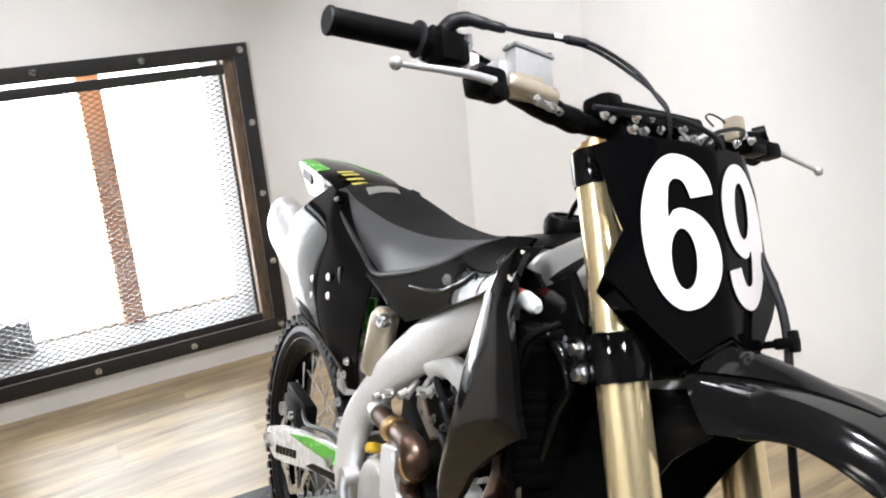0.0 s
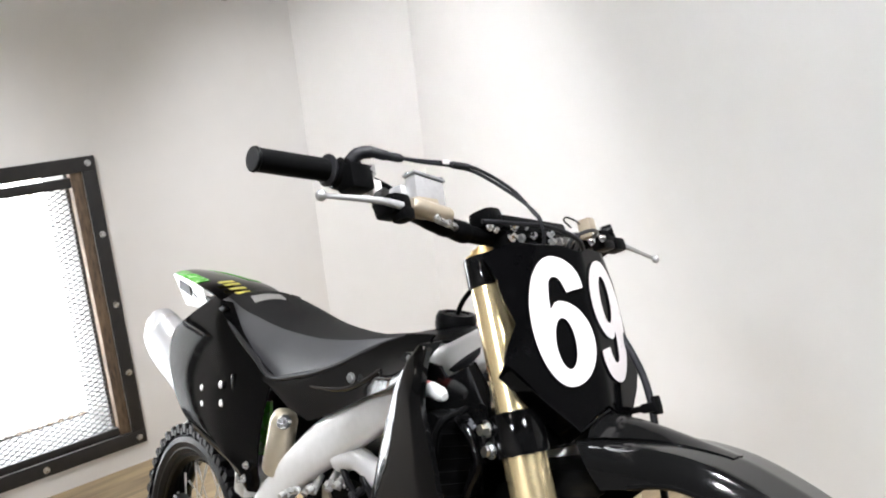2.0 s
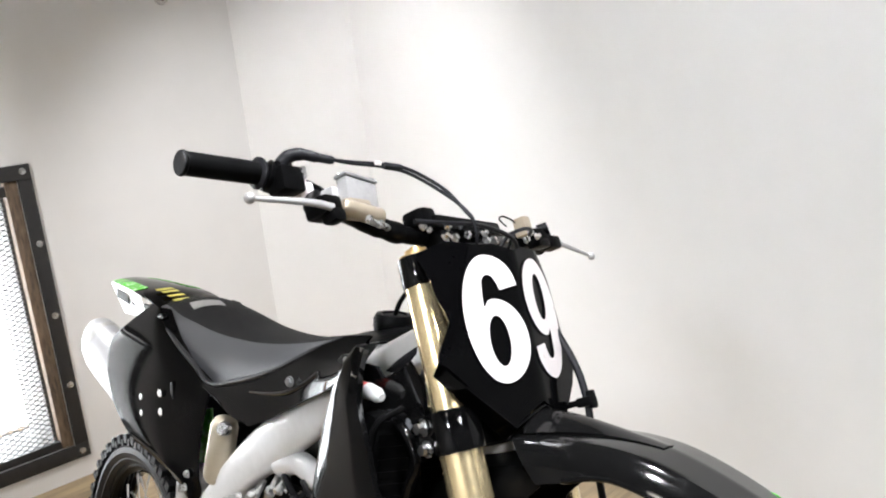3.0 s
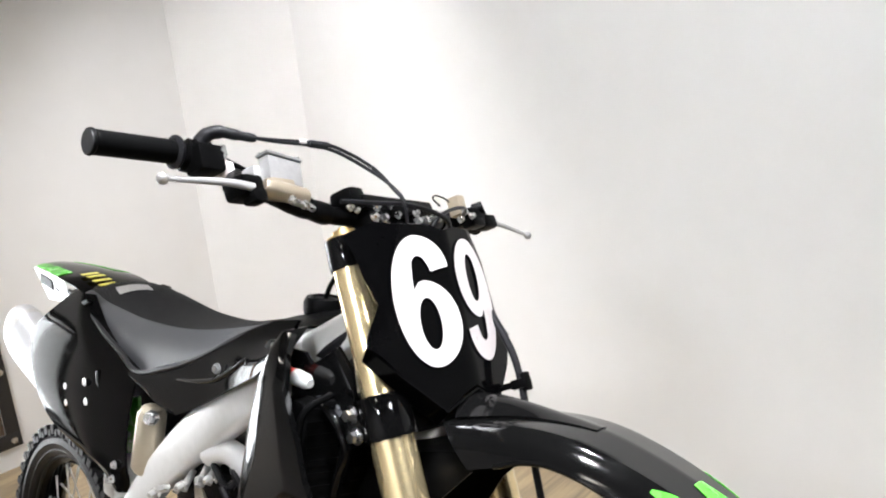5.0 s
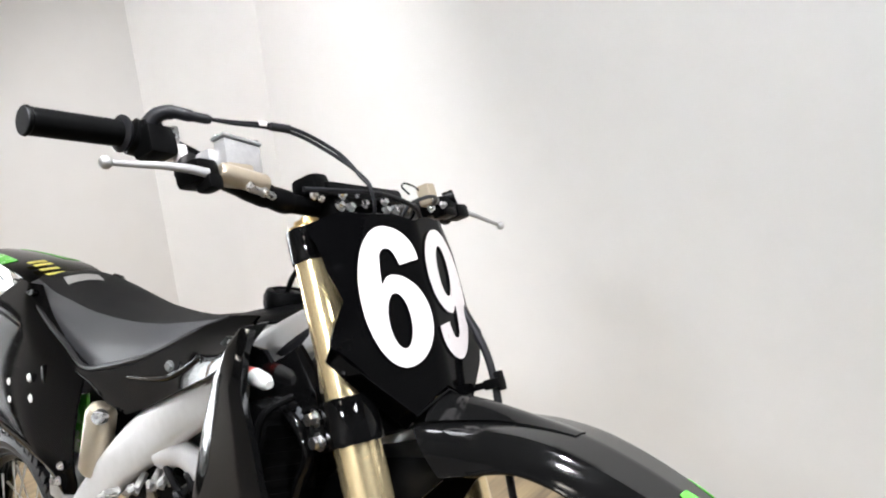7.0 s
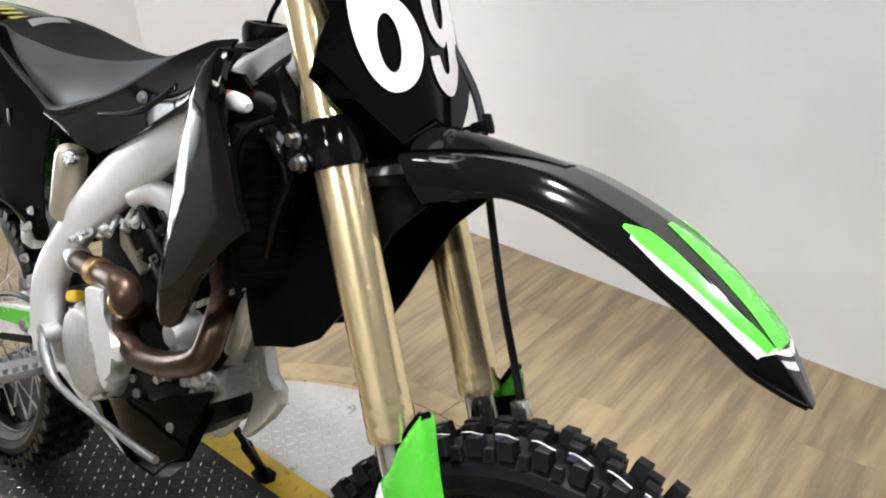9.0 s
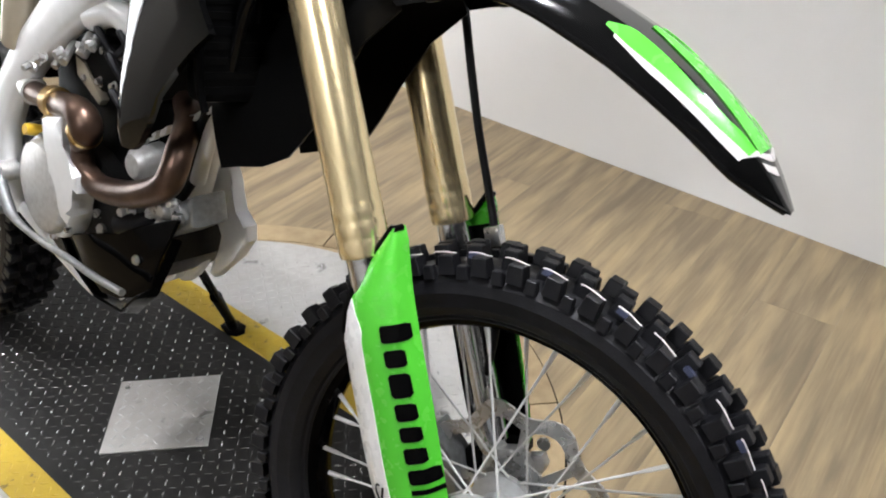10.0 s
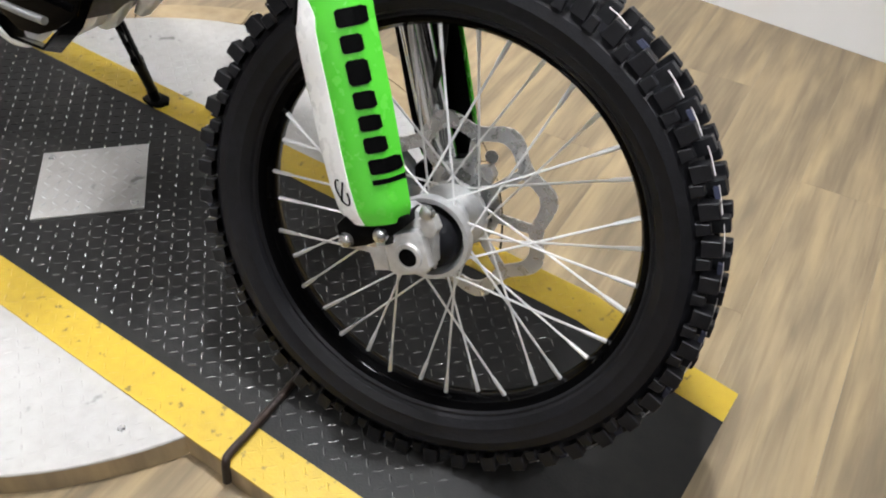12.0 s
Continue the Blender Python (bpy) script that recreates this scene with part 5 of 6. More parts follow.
def rear_wheel():
    m = BODY @ Matrix.Translation(REAR_AXLE)
    bm = bmesh.new()
    lathe(bm, [(0.0, -0.07), (0.02, -0.07), (0.022, -0.05), (0.055, -0.046), (0.06, -0.04), (0.055, -0.034), (0.03, -0.028), (0.028, 0.028), (0.055, 0.034), (0.06, 0.04), (0.055, 0.046), (0.0, 0.06)], Y_AXIS, 32)
    hub = part("rear_wheel", bm, cast_alu, bike, "spoked rear wheel with cast hub", m)
    tyre(0.339, 0.058, 0.250, 46, hub, m)
    bm = bmesh.new()
    half = [(0.232, 0.010), (0.236, 0.022), (0.252, 0.031), (0.258, 0.031), (0.258, 0.027), (0.247, 0.020), (0.244, 0.008)]
    lathe(bm, half + [(r, -y) for r, y in half[::-1]], Y_AXIS, 72, True)
    part("rim", bm, black_gloss, hub, "glossy black rim", m)
    spokes(hub, 0.233, 0.010, {1: (0.055, 0.040), -1: (0.055, 0.040)}, m, 0.0)
    bm = bmesh.new()
    N, rings = 96, []
    for k in range(N):
        a = 2 * math.pi * k / N
        wv = math.cos(8 * a)
        rings.append([bm.verts.new((r * math.cos(a), y, r * math.sin(a))) for r, y in ((0.093 + 0.006 * wv, -0.076), (0.116 + 0.007 * wv, -0.076), (0.116 + 0.007 * wv, -0.072), (0.093 + 0.006 * wv, -0.072))])
    for k in range(N):
        A, B = rings[k], rings[(k + 1) % N]
        for j in range(4):
            bm.faces.new((A[j], B[j], B[(j + 1) % 4], A[(j + 1) % 4]))
    disc = part("brake_disc", bm, bolt_steel, hub, "wave-edged steel brake disc", m)
    for k in range(6):
        bm = bmesh.new()
        box(bm, 0.04, 0.095, -0.0755, -0.0725, -0.007, 0.007, 0.0, Matrix.Rotation(radians(60 * k), 4, "Y"))
        part("disc_arm", bm, bolt_steel, hub, "", m)
    bm = bmesh.new()
    lathe(bm, [(0.085, 0.070), (0.118, 0.070), (0.118, 0.075), (0.085, 0.075)], Y_AXIS, 48, True)
    for k in range(48):
        a = radians(7.5 * k)
        knob(bm, a, 0.028, 0.070, 0.075, 0.117, 0.125, 0.6)
    for k in range(6):
        box(bm, 0.04, 0.087, 0.070, 0.074, -0.008, 0.008, 0.0, Matrix.Rotation(radians(60 * k), 4, "Y"))
    part("sprocket", bm, dark_alu, hub, "toothed drive sprocket", m)


rear_wheel()


def swingarm():
    def arm(bm, s):
        side_plate(bm, [(-1.015, 0.105), (-1.02, 0.182), (-1.12, 0.148), (-1.45, 0.020), (-1.515, -0.012), (-1.515, -0.055), (-1.44, -0.062), (-1.36, -0.030), (-1.15, 0.058)], s * 0.096, s * 0.122, 0.006)
    arms = mirrored("swingarm", arm, white_plastic, "white swingarm with green flash")
    r = arms[0]
    bm = bmesh.new()
    side_plate(bm, [(-1.035, 0.165), (-1.19, 0.118), (-1.33, 0.058), (-1.20, 0.090), (-1.03, 0.135)], -0.1245, -0.1225)
    bpart("green_flash", bm, green, "lime-green flash", r)
    bm = bmesh.new()
    side_plate(bm, [(-1.03, 0.118), (-1.16, 0.072), (-1.20, 0.045), (-1.15, 0.060), (-1.02, 0.106)], -0.1245, -0.1225)
    bpart("black_flash", bm, black_satin, "", r)
    for k in range(6):
        bm = bmesh.new()
        x, z = -1.275 - 0.026 * k, 0.043 - 0.0105 * k
        side_plate(bm, [(x, z), (x - 0.019, z - 0.007), (x - 0.019, z - 0.027), (x, z - 0.020)], -0.1240, -0.1225)
        bpart("dark_bar", bm, black_satin, "", r)
    bm = bmesh.new()
    box(bm, -1.12, -1.00, -0.10, 0.10, 0.09, 0.16, 0.01)
    bpart("pivot_block", bm, cast_alu, "", r)
    bm = bmesh.new()
    tube(bm, [(-1.48, -0.122, -0.030), (-1.48, -0.135, -0.030)], 0.020, 6)
    tube(bm, [(-1.50, -0.11, -0.03), (-1.54, -0.11, -0.04)], 0.006, 8)
    bpart("axle_nut", bm, bolt_steel, "", r)
    # rear caliper and its guard
    bm = bmesh.new()
    box(bm, -1.42, -1.32, -0.118, -0.062, 0.075, 0.125, 0.010)
    box(bm, -1.44, -1.30, -0.105, -0.075, 0.118, 0.140, 0.006)
    c = bpart("rear_caliper", bm, black_cast_shade, "black rear brake caliper")
    bm = bmesh.new()
    tube(bm, [(-1.40, -0.118, 0.09), (-1.40, -0.128, 0.09)], 0.016, 16)
    bpart("piston_cap", bm, bolt_steel, "", c)
    bm = bmesh.new()
    tube(bm, [(-1.34, -0.118, 0.10), (-1.34, -0.126, 0.10)], 0.009, 12)
    bpart("piston_cap", bm, bolt_steel, "", c)
    bm = bmesh.new()
    tube(bm, curve_points([(-1.32, -0.10, 0.125), (-1.24, -0.115, 0.125), (-1.10, -0.12, 0.175), (-1.0, -0.12, 0.19)], 6), 0.0055, 8)
    bpart("rear_brake_hose", bm, rubber, "black brake hose", c)
    # chain on the far side
    bm = bmesh.new()
    for k in range(46):
        t = k / 45
        for z0, z1 in ((0.17, 0.09), (0.09, -0.155)):
            p = Vector((-0.98 - 0.46 * t, 0.073, z0 + (z1 - z0) * t))
            box(bm, p.x - 0.006, p.x + 0.006, p.y - 0.005, p.y + 0.005, p.z - 0.005, p.z + 0.005)
    tagged(bpart("drive_chain", bm, dark_alu, "greasy drive chain", None, 0), kind="stuff")


swingarm()


def frame_parts():
    """The aluminium spars, cradle and down tube."""
    spine = [(-0.408, 0.752, 0.055, 0.052, 0.030), (-0.512, 0.674, 0.085, 0.060, 0.038), (-0.623, 0.584, 0.098, 0.064, 0.042), (-0.739, 0.505, 0.102, 0.081, 0.040), (-0.842, 0.420, 0.104, 0.071, 0.040),
             (-0.934, 0.323, 0.106, 0.066, 0.040), (-0.985, 0.235, 0.108, 0.078, 0.042), (-0.990, 0.150, 0.108, 0.092, 0.042), (-0.975, 0.075, 0.106, 0.085, 0.038)]

    def spar(bm, s):
        pts = curve_points([(x, y, z) for x, z, y, w, t in spine], 5)
        ws = curve_points([(w, t, 0) for x, z, y, w, t in spine], 5)
        rows = []
        for i, p in enumerate(pts):
            d = pts[min(i + 1, len(pts) - 1)] - pts[max(i - 1, 0)]
            n = Vector((d.z, 0, -d.x)).normalized()
            w, t = ws[i].x / 2, ws[i].y / 2
            ring = []
            for k in range(16):
                a = 2 * math.pi * k / 16
                c, q = math.cos(a), math.sin(a)
                ring.append(Vector((p.x, s * (p.y + t * math.copysign(abs(q) ** 0.55, q)), p.z)) + n * w * math.copysign(abs(c) ** 0.55, c))
            rows.append(ring)
        V = grid(bm, rows, True)
        bm.faces.new(V[0])
        bm.faces.new(V[-1])
    spars = mirrored("frame_spar", spar, frame_alu, "bare aluminium frame spar", None, 50)

    for s in (-1, 1):
        bm = bmesh.new()
        tube(bm, curve_points([(-0.71, s * 0.10, 0.478), (-0.655, s * 0.096, 0.498), (-0.60, s * 0.088, 0.482), (-0.56, s * 0.06, 0.455)], 5), 0.020, 12)
        bpart("engine_hanger", bm, frame_alu, "aluminium engine hanger")
    bm = bmesh.new()
    tube(bm, [(-0.30, 0, 0.60), (-0.43, 0, 0.86)], 0.036, 24)
    bpart("steering_head", bm, frame_alu, "aluminium steering head")
    bm = bmesh.new()
    tube(bm, curve_points([(-0.36, 0, 0.66), (-0.47, 0, 0.52), (-0.545, 0, 0.38), (-0.585, 0, 0.25), (-0.62, 0, 0.17)], 5), [0.026] * 21, 14)
    bpart("down_tube", bm, frame_alu, "aluminium down tube")

    def rail(bm, s):
        pts = curve_points([(-0.60, s * 0.03, 0.20), (-0.63, s * 0.06, 0.10), (-0.71, s * 0.075, 0.012), (-0.82, s * 0.085, 0.035), (-0.93, s * 0.10, 0.085), (-0.985, s * 0.106, 0.11)], 5)
        tube(bm, pts, 0.013, 10)
    mirrored("cradle_rail", rail, frame_alu, "aluminium lower frame rail")
    # subframe
    bm = bmesh.new()
    for s in (-1, 1):
        tube(bm, [(-0.93, s * 0.075, 0.52), (-1.45, s * 0.07, 0.63)], 0.010, 8)
        tube(bm, [(-1.02, s * 0.08, 0.30), (-1.33, s * 0.07, 0.60)], 0.010, 8)
    bpart("subframe", bm, black_satin, "black rear subframe")
    # pivot bolts seen along the spar's back edge
    for x, y, z, r in ((-1.045, -0.118, 0.215, 0.010), (-1.035, -0.125, 0.33, 0.009), (-1.055, -0.12, 0.13, 0.013), (-1.04, -0.126, 0.27, 0.007)):
        bm = bmesh.new()
        bolt(bm, (x, y, z), (0.1, -1, 0.1), r, 0.008)
        bpart("frame_bolt", bm, bolt_steel, "", spars[0])
    bm = bmesh.new()
    box(bm, -1.07, -1.02, -0.125, -0.085, 0.29, 0.36, 0.008)
    bpart("frame_bracket", bm, cast_alu, "", spars[0])
    bm = bmesh.new()
    box(bm, -1.06, -1.02, -0.12, -0.09, 0.16, 0.23, 0.008)
    bpart("frame_bracket", bm, cast_alu, "", spars[0])


frame_parts()


def engine():
    bm = bmesh.new()
    side_plate(bm, [(-0.98, 0.10), (-0.95, 0.24), (-0.86, 0.28), (-0.70, 0.27), (-0.60, 0.22), (-0.585, 0.12), (-0.66, 0.05), (-0.82, 0.04)], -0.098, 0.10, 0.015)
    # Body and cylinder are coloured black for the shaded gaps between parts.
    e = bpart("engine", bm, black_cast_shade, "four-stroke engine of cast aluminium and grey covers")
    bm = bmesh.new()
    tilt = Matrix.Translation((-0.70, 0, 0.25)) @ turn(-6, "Y")
    box(bm, -0.065, 0.070, -0.072, 0.072, 0.0, 0.11, 0.010, tilt)
    box(bm, -0.075, 0.080, -0.080, 0.080, 0.112, 0.195, 0.012, tilt)
    box(bm, -0.055, 0.065, -0.070, 0.070, 0.196, 0.245, 0.016, tilt)
    bpart("cylinder", bm, black_satin, "cylinder and head, coloured black for shade", e)
    # Plain black block, added to keep the gap behind the linkage dark.
    bm = bmesh.new()
    box(bm, -0.925, -0.745, -0.050, 0.050, 0.262, 0.445, 0.022)
    bpart("carburettor", bm, black_satin, "black block filling the gap behind the linkage", e)
    for k in range(7):
        bm = bmesh.new()
        bolt(bm, tilt @ Vector((-0.05 + 0.02 * k, -0.080, 0.13 + 0.05 * (k % 2))), (0, -1, 0), 0.006, 0.007)
        bpart("case_bolt", bm, bolt_steel, "", e)
    # clutch cover and its ring
    bm = bmesh.new()
    C = Matrix.Translation((-0.797, 0, 0.184)) @ turn(-4, "Z")
    lathe(bm, [(0.0, 0.143), (0.066, 0.143), (0.073, 0.140), (0.077, 0.132), (0.078, 0.09)], C @ turn(90, "X"), 48)
    cc = bpart("clutch_cover", bm, cast_alu, "smooth grey clutch cover", e)
    bm = bmesh.new()
    lathe(bm, [(0.078, 0.09), (0.078, 0.126), (0.083, 0.125), (0.086, 0.118), (0.087, 0.09)], C @ turn(90, "X"), 48)
    side_plate(bm, [(-0.785, 0.310), (-0.722, 0.332), (-0.729, 0.282), (-0.7075, 0.264), (-0.680, 0.250), (-0.678, 0.222), (-0.706, 0.199), (-0.700, 0.176), (-0.712, 0.155), (-0.735, 0.163), (-0.745, 0.205), (-0.780, 0.262)], -0.146, -0.110, 0.011)
    bpart("clutch_housing", bm, frame_alu, "cast housing", e)
    for k in range(8):
        a = radians(45 * k + 10)
        bm = bmesh.new()
        bolt(bm, C @ Vector((0.083 * math.cos(a), -0.121, 0.083 * math.sin(a))), (0, -1, 0), 0.0055, 0.007)
        bpart("case_bolt", bm, bolt_steel, "", e)
    bm = bmesh.new()
    tube(bm, [(-0.852, -0.110, 0.262), (-0.852, -0.128, 0.266), (-0.852, -0.138, 0.268)], [0.009, 0.0105, 0.009], 10)
    bpart("oil_cap", bm, amber, "amber oil filler cap", e)
    # lower front of the case, with its fittings
    bm = bmesh.new()
    side_plate(bm, [(-0.742, 0.156), (-0.660, 0.190), (-0.584, 0.218), (-0.520, 0.256), (-0.472, 0.289), (-0.460, 0.245), (-0.521, 0.205), (-0.660, 0.141), (-0.739, 0.110)], -0.092, -0.030, 0.010)
    bpart("lower_case", bm, dark_alu, "dull grey cast lower case", e)
    for x, z, r in ((-0.554, 0.232, 0.009), (-0.504, 0.257, 0.011), (-0.489, 0.249, 0.008), (-0.530, 0.225, 0.007), (-0.687, 0.150, 0.010), (-0.700, 0.172, 0.008), (-0.640, 0.175, 0.006), (-0.600, 0.185, 0.007)):
        bm = bmesh.new()
        bolt(bm, (x, -0.090, z), (0.2, -1, 0.2), r, 0.014)
        bpart("case_bolt", bm, bolt_steel, "", e)
    # water pump and hose
    bm = bmesh.new()
    lathe(bm, [(0.0, 0.100), (0.018, 0.100), (0.026, 0.092), (0.030, 0.05)], Matrix.Translation((-0.605, 0, 0.288)) @ turn(90, "X"), 28)
    bpart("water_pump", bm, cast_alu, "cast water pump cover", e)
    bm = bmesh.new()
    tube(bm, curve_points([(-0.62, -0.11, 0.19), (-0.56, -0.09, 0.22), (-0.52, -0.06, 0.30), (-0.47, -0.06, 0.42), (-0.42, -0.07, 0.50)], 6), 0.016, 12)
    bpart("coolant_hose", bm, rubber, "black coolant hose", e)
    rnd = random.Random(11)
    for k in range(22):
        x = rnd.uniform(-0.64, -0.49)
        z = 0.212 + (x + 0.64) * 0.45 + rnd.uniform(-0.022, 0.022)
        bm = bmesh.new()
        y = -0.080 + rnd.uniform(-0.010, 0.03)
        if k % 3:
            bolt(bm, (x, y - 0.016, z), (rnd.uniform(-0.3, 0.5), -1, rnd.uniform(-0.3, 0.3)), rnd.uniform(0.005, 0.009), 0.009)
        else:
            lathe(bm, [(0.0, 0.02), (0.008, 0.02), (0.012, 0.014), (0.014, 0.0)], Matrix.Translation((x, y - 0.01, z)) @ turn(90, "X"), 12)
        bpart("case_fitting", bm, cast_alu if k % 2 else bolt_steel, "", e)
    # small linkage and wiring under the spar
    for k in range(14):
        t = k / 13
        x, z = -0.855 + 0.17 * t, 0.388 + 0.082 * t
        bm = bmesh.new()
        y = -0.075 - 0.03 * rnd.random()
        if k % 2:
            bolt(bm, (x, y - 0.03, z - 0.02), (0.3, -1, rnd.uniform(-0.5, 0.5)), 0.0055, 0.012)
        else:
            tube(bm, [(x, y, z), (x + 0.014, y - 0.025, z - 0.024)], 0.0062, 8)
        bpart("linkage_fitting", bm, cast_alu, "", e)
    bm = bmesh.new()
    side_plate(bm, [(-0.79, 0.402), (-0.765, 0.396), (-0.715, 0.352), (-0.722, 0.342), (-0.785, 0.372)], -0.085, -0.07, 0.003)
    bpart("head_bracket", bm, cream, "tan metal bracket", e)
    bm = bmesh.new()
    for x, z in ((-0.67, 0.42), (-0.66, 0.37), (-0.64, 0.46), (-0.70, 0.45)):
        tube(bm, curve_points([(x, -0.09, z), (x + 0.02, -0.11, z + 0.02), (x + 0.05, -0.10, z - 0.01), (x + 0.07, -0.08, z + 0.03)], 5), 0.006, 8)
    bpart("wiring", bm, rubber, "black wiring and hoses", e)


engine()


def exhaust():
    bm = bmesh.new()
    pts = [(-0.580, -0.030, 0.385), (-0.525, -0.062, 0.380), (-0.486, -0.102, 0.352), (-0.490, -0.118, 0.306), (-0.554, -0.120, 0.267), (-0.612, -0.120, 0.247), (-0.662, -0.120, 0.239), (-0.701, -0.120, 0.254), (-0.709, -0.120, 0.288)]
    radii = curve_points([(r, 0, 0) for r in (0.0190, 0.0195, 0.0200, 0.0205, 0.0205, 0.0200, 0.0190, 0.0172, 0.0165)], 6)
    tube(bm, curve_points(pts, 6), [r.x for r in radii], 18)
    h = bpart("exhaust_header", bm, header_mat, "heat-stained brown exhaust header")
    bm = bmesh.new()
    pts = [(-0.709, -0.120, 0.284), (-0.702, -0.121, 0.300), (-0.692, -0.122, 0.322), (-0.706, -0.122, 0.336), (-0.733, -0.120, 0.337), (-0.790, -0.117, 0.329), (-0.870, -0.112, 0.322)]
    line = curve_points(pts, 5)
    radii = curve_points([(r, 0, 0) for r in (0.0165, 0.0215, 0.0245, 0.0240, 0.0225, 0.0195, 0.0180)], 5)
    tube(bm, line, [r.x for r in radii], 20)
    bpart("header_chamber", bm, header_mat, "brown swollen header chamber", h)
    bm = bmesh.new()
    tube(bm, [(-0.780, -0.117, 0.3305), (-0.782, -0.117, 0.3303), (-0.801, -0.1165, 0.328), (-0.803, -0.1165, 0.3278)], [0.020, 0.0245, 0.0245, 0.020], 22)
    bpart("header_collar", bm, brass, "golden heat-tinted collar", h)
    bm = bmesh.new()
    tube(bm, [(-0.700, -0.122, 0.309), (-0.695, -0.122, 0.314)], 0.0262, 22)
    bpart("chamber_ring", bm, brass, "golden weld ring", h)
    bm = bmesh.new()
    tube(bm, curve_points([(-0.865, -0.112, 0.322), (-0.91, -0.10, 0.324), (-0.98, -0.085, 0.335), (-1.06, -0.088, 0.348), (-1.13, -0.092, 0.368)], 6), 0.022, 16)
    bpart("mid_pipe", bm, cast_alu, "dull steel mid pipe", h)
    # silencer can, tipped up along the side panel
    a, b = Vector((-1.13, -0.092, 0.368)), Vector((-1.635, -0.098, 0.515))
    d = (b - a).normalized()
    bm = bmesh.new()
    L = (b - a).length
    prof = [(0.0, 0.022), (0.01, 0.024), (0.06, 0.050), (0.08, 0.058), (0.10, 0.060), (L - 0.10, 0.071), (L - 0.06, 0.070), (L - 0.03, 0.064), (L - 0.01, 0.052), (L, 0.040), (L, 0.020)]
    rows = tube(bm, [a + d * t for t, r in prof], [r for t, r in prof], 28)
    for ring, (t, r) in zip(rows, prof):
        c = a + d * t
        for v in ring:
            v.co.y = c.y + (v.co.y - c.y) * 0.64
    s = bpart("silencer", bm, silencer_alu, "pale silver silencer can")
    for t, r in ((0.085, 0.0605), (L - 0.075, 0.0715)):
        bm = bmesh.new()
        c = a + d * t
        rr = tube(bm, [c - d * 0.008, c + d * 0.008], r, 28)
        for ring in rr:
            for v in ring:
                v.co.y = c.y + (v.co.y - c.y) * 0.64
        bpart("silencer_band", bm, cast_alu, "", s)
    bm = bmesh.new()
    tube(bm, [a - d * 0.02, a + d * 0.045], [0.025, 0.038], 24)
    bpart("silencer_cone", bm, cream, "tan heat-tinted inlet cone", s)


exhaust()


def lower_parts():
    bm = bmesh.new()
    rows = []
    for y in (-0.112, -0.104, -0.094, -0.082):
        k = 1 - abs(y) / 0.112
        rows.append([Vector((x, y, z - 0.020 * min(1, k * 2))) for x, z in ((-0.80, 0.100 - 0.03 * (k > 0.1)), (-0.76, 0.058), (-0.69, 0.030), (-0.61, 0.040), (-0.555, 0.100), (-0.520, 0.170), (-0.500, 0.215))])
    grid(bm, rows)
    thicken(bm, 0.005)
    g = bpart("glide_plate", bm, black_gloss, "black plastic engine glide plate")

    def wing(bm, s):
        side_plate(bm, [(-0.755, 0.118), (-0.705, 0.070), (-0.66, 0.055), (-0.615, 0.064), (-0.57, 0.088), (-0.525, 0.125), (-0.508, 0.175), (-0.462, 0.262), (-0.475, 0.258), (-0.55, 0.218), (-0.625, 0.170), (-0.68, 0.150)], s * 0.110, s * 0.116, 0.002)
    bm = bmesh.new()
    wing(bm, -1)
    bpart("glide_wing", bm, black_gloss, "", g)
    bm = bmesh.new()
    bolt(bm, (-0.560, -0.117, 0.158), (0, -1, 0), 0.0062, 0.004)
    bpart("glide_bolt", bm, bolt_steel, "", g)
    # left-hand cast claw guard below the engine
    bm = bmesh.new()
    side_plate(bm, [(-0.685, 0.195), (-0.647, 0.215), (-0.600, 0.275), (-0.560, 0.285), (-0.544, 0.258), (-0.537, 0.210), (-0.504, 0.200), (-0.500, 0.175), (-0.530, 0.130), (-0.575, 0.077), (-0.592, 0.078), (-0.562, 0.130),
                    (-0.556, 0.160), (-0.578, 0.196), (-0.622, 0.180), (-0.642, 0.135), (-0.648, 0.085), (-0.690, 0.020), (-0.764, -0.031), (-0.735, 0.030), (-0.690, 0.090), (-0.680, 0.140)], 0.036, 0.060, 0.006)
    bpart("case_guard", bm, frame_alu, "pale cast engine case guard")
    # right foot peg, pedal and heel guard
    bm = bmesh.new()
    tube(bm, curve_points([(-0.935, -0.140, 0.165), (-0.925, -0.146, 0.150), (-0.905, -0.148, 0.125), (-0.875, -0.150, 0.105), (-0.80, -0.150, 0.100), (-0.70, -0.149, 0.106), (-0.620, -0.147, 0.108), (-0.552, -0.145, 0.114)], 5), [0.010] * 14 + [0.0085, 0.0075, 0.007, 0.0065] + [0.006] * 18, 10)
    p = bpart("brake_pedal", bm, dark_alu, "dull grey brake pedal")
    bm = bmesh.new()
    tube(bm, [(-0.935, -0.115, 0.165), (-0.935, -0.146, 0.165)], 0.018, 18)
    bpart("pedal_pivot", bm, cast_alu, "", p)
    bm = bmesh.new()
    box(bm, -0.985, -0.935, -0.215, -0.13, 0.085, 0.102, 0.004)
    for k in range(5):
        for x in (-0.983, -0.941):
            box(bm, x - 0.002, x + 0.004, -0.21 + 0.017 * k, -0.202 + 0.017 * k, 0.10, 0.112)
    bpart("foot_peg", bm, dark_alu, "toothed steel foot peg")
    # side stand on the far side
    a, b = Vector((-0.748, 0.118, 0.015)), Vector((-0.886, 0.330, -0.268))
    d = (b - a).normalized()
    u = Vector((1, 0, 0)) - d * d.x
    u.normalize()
    bm = bmesh.new()
    L = (b - a).length
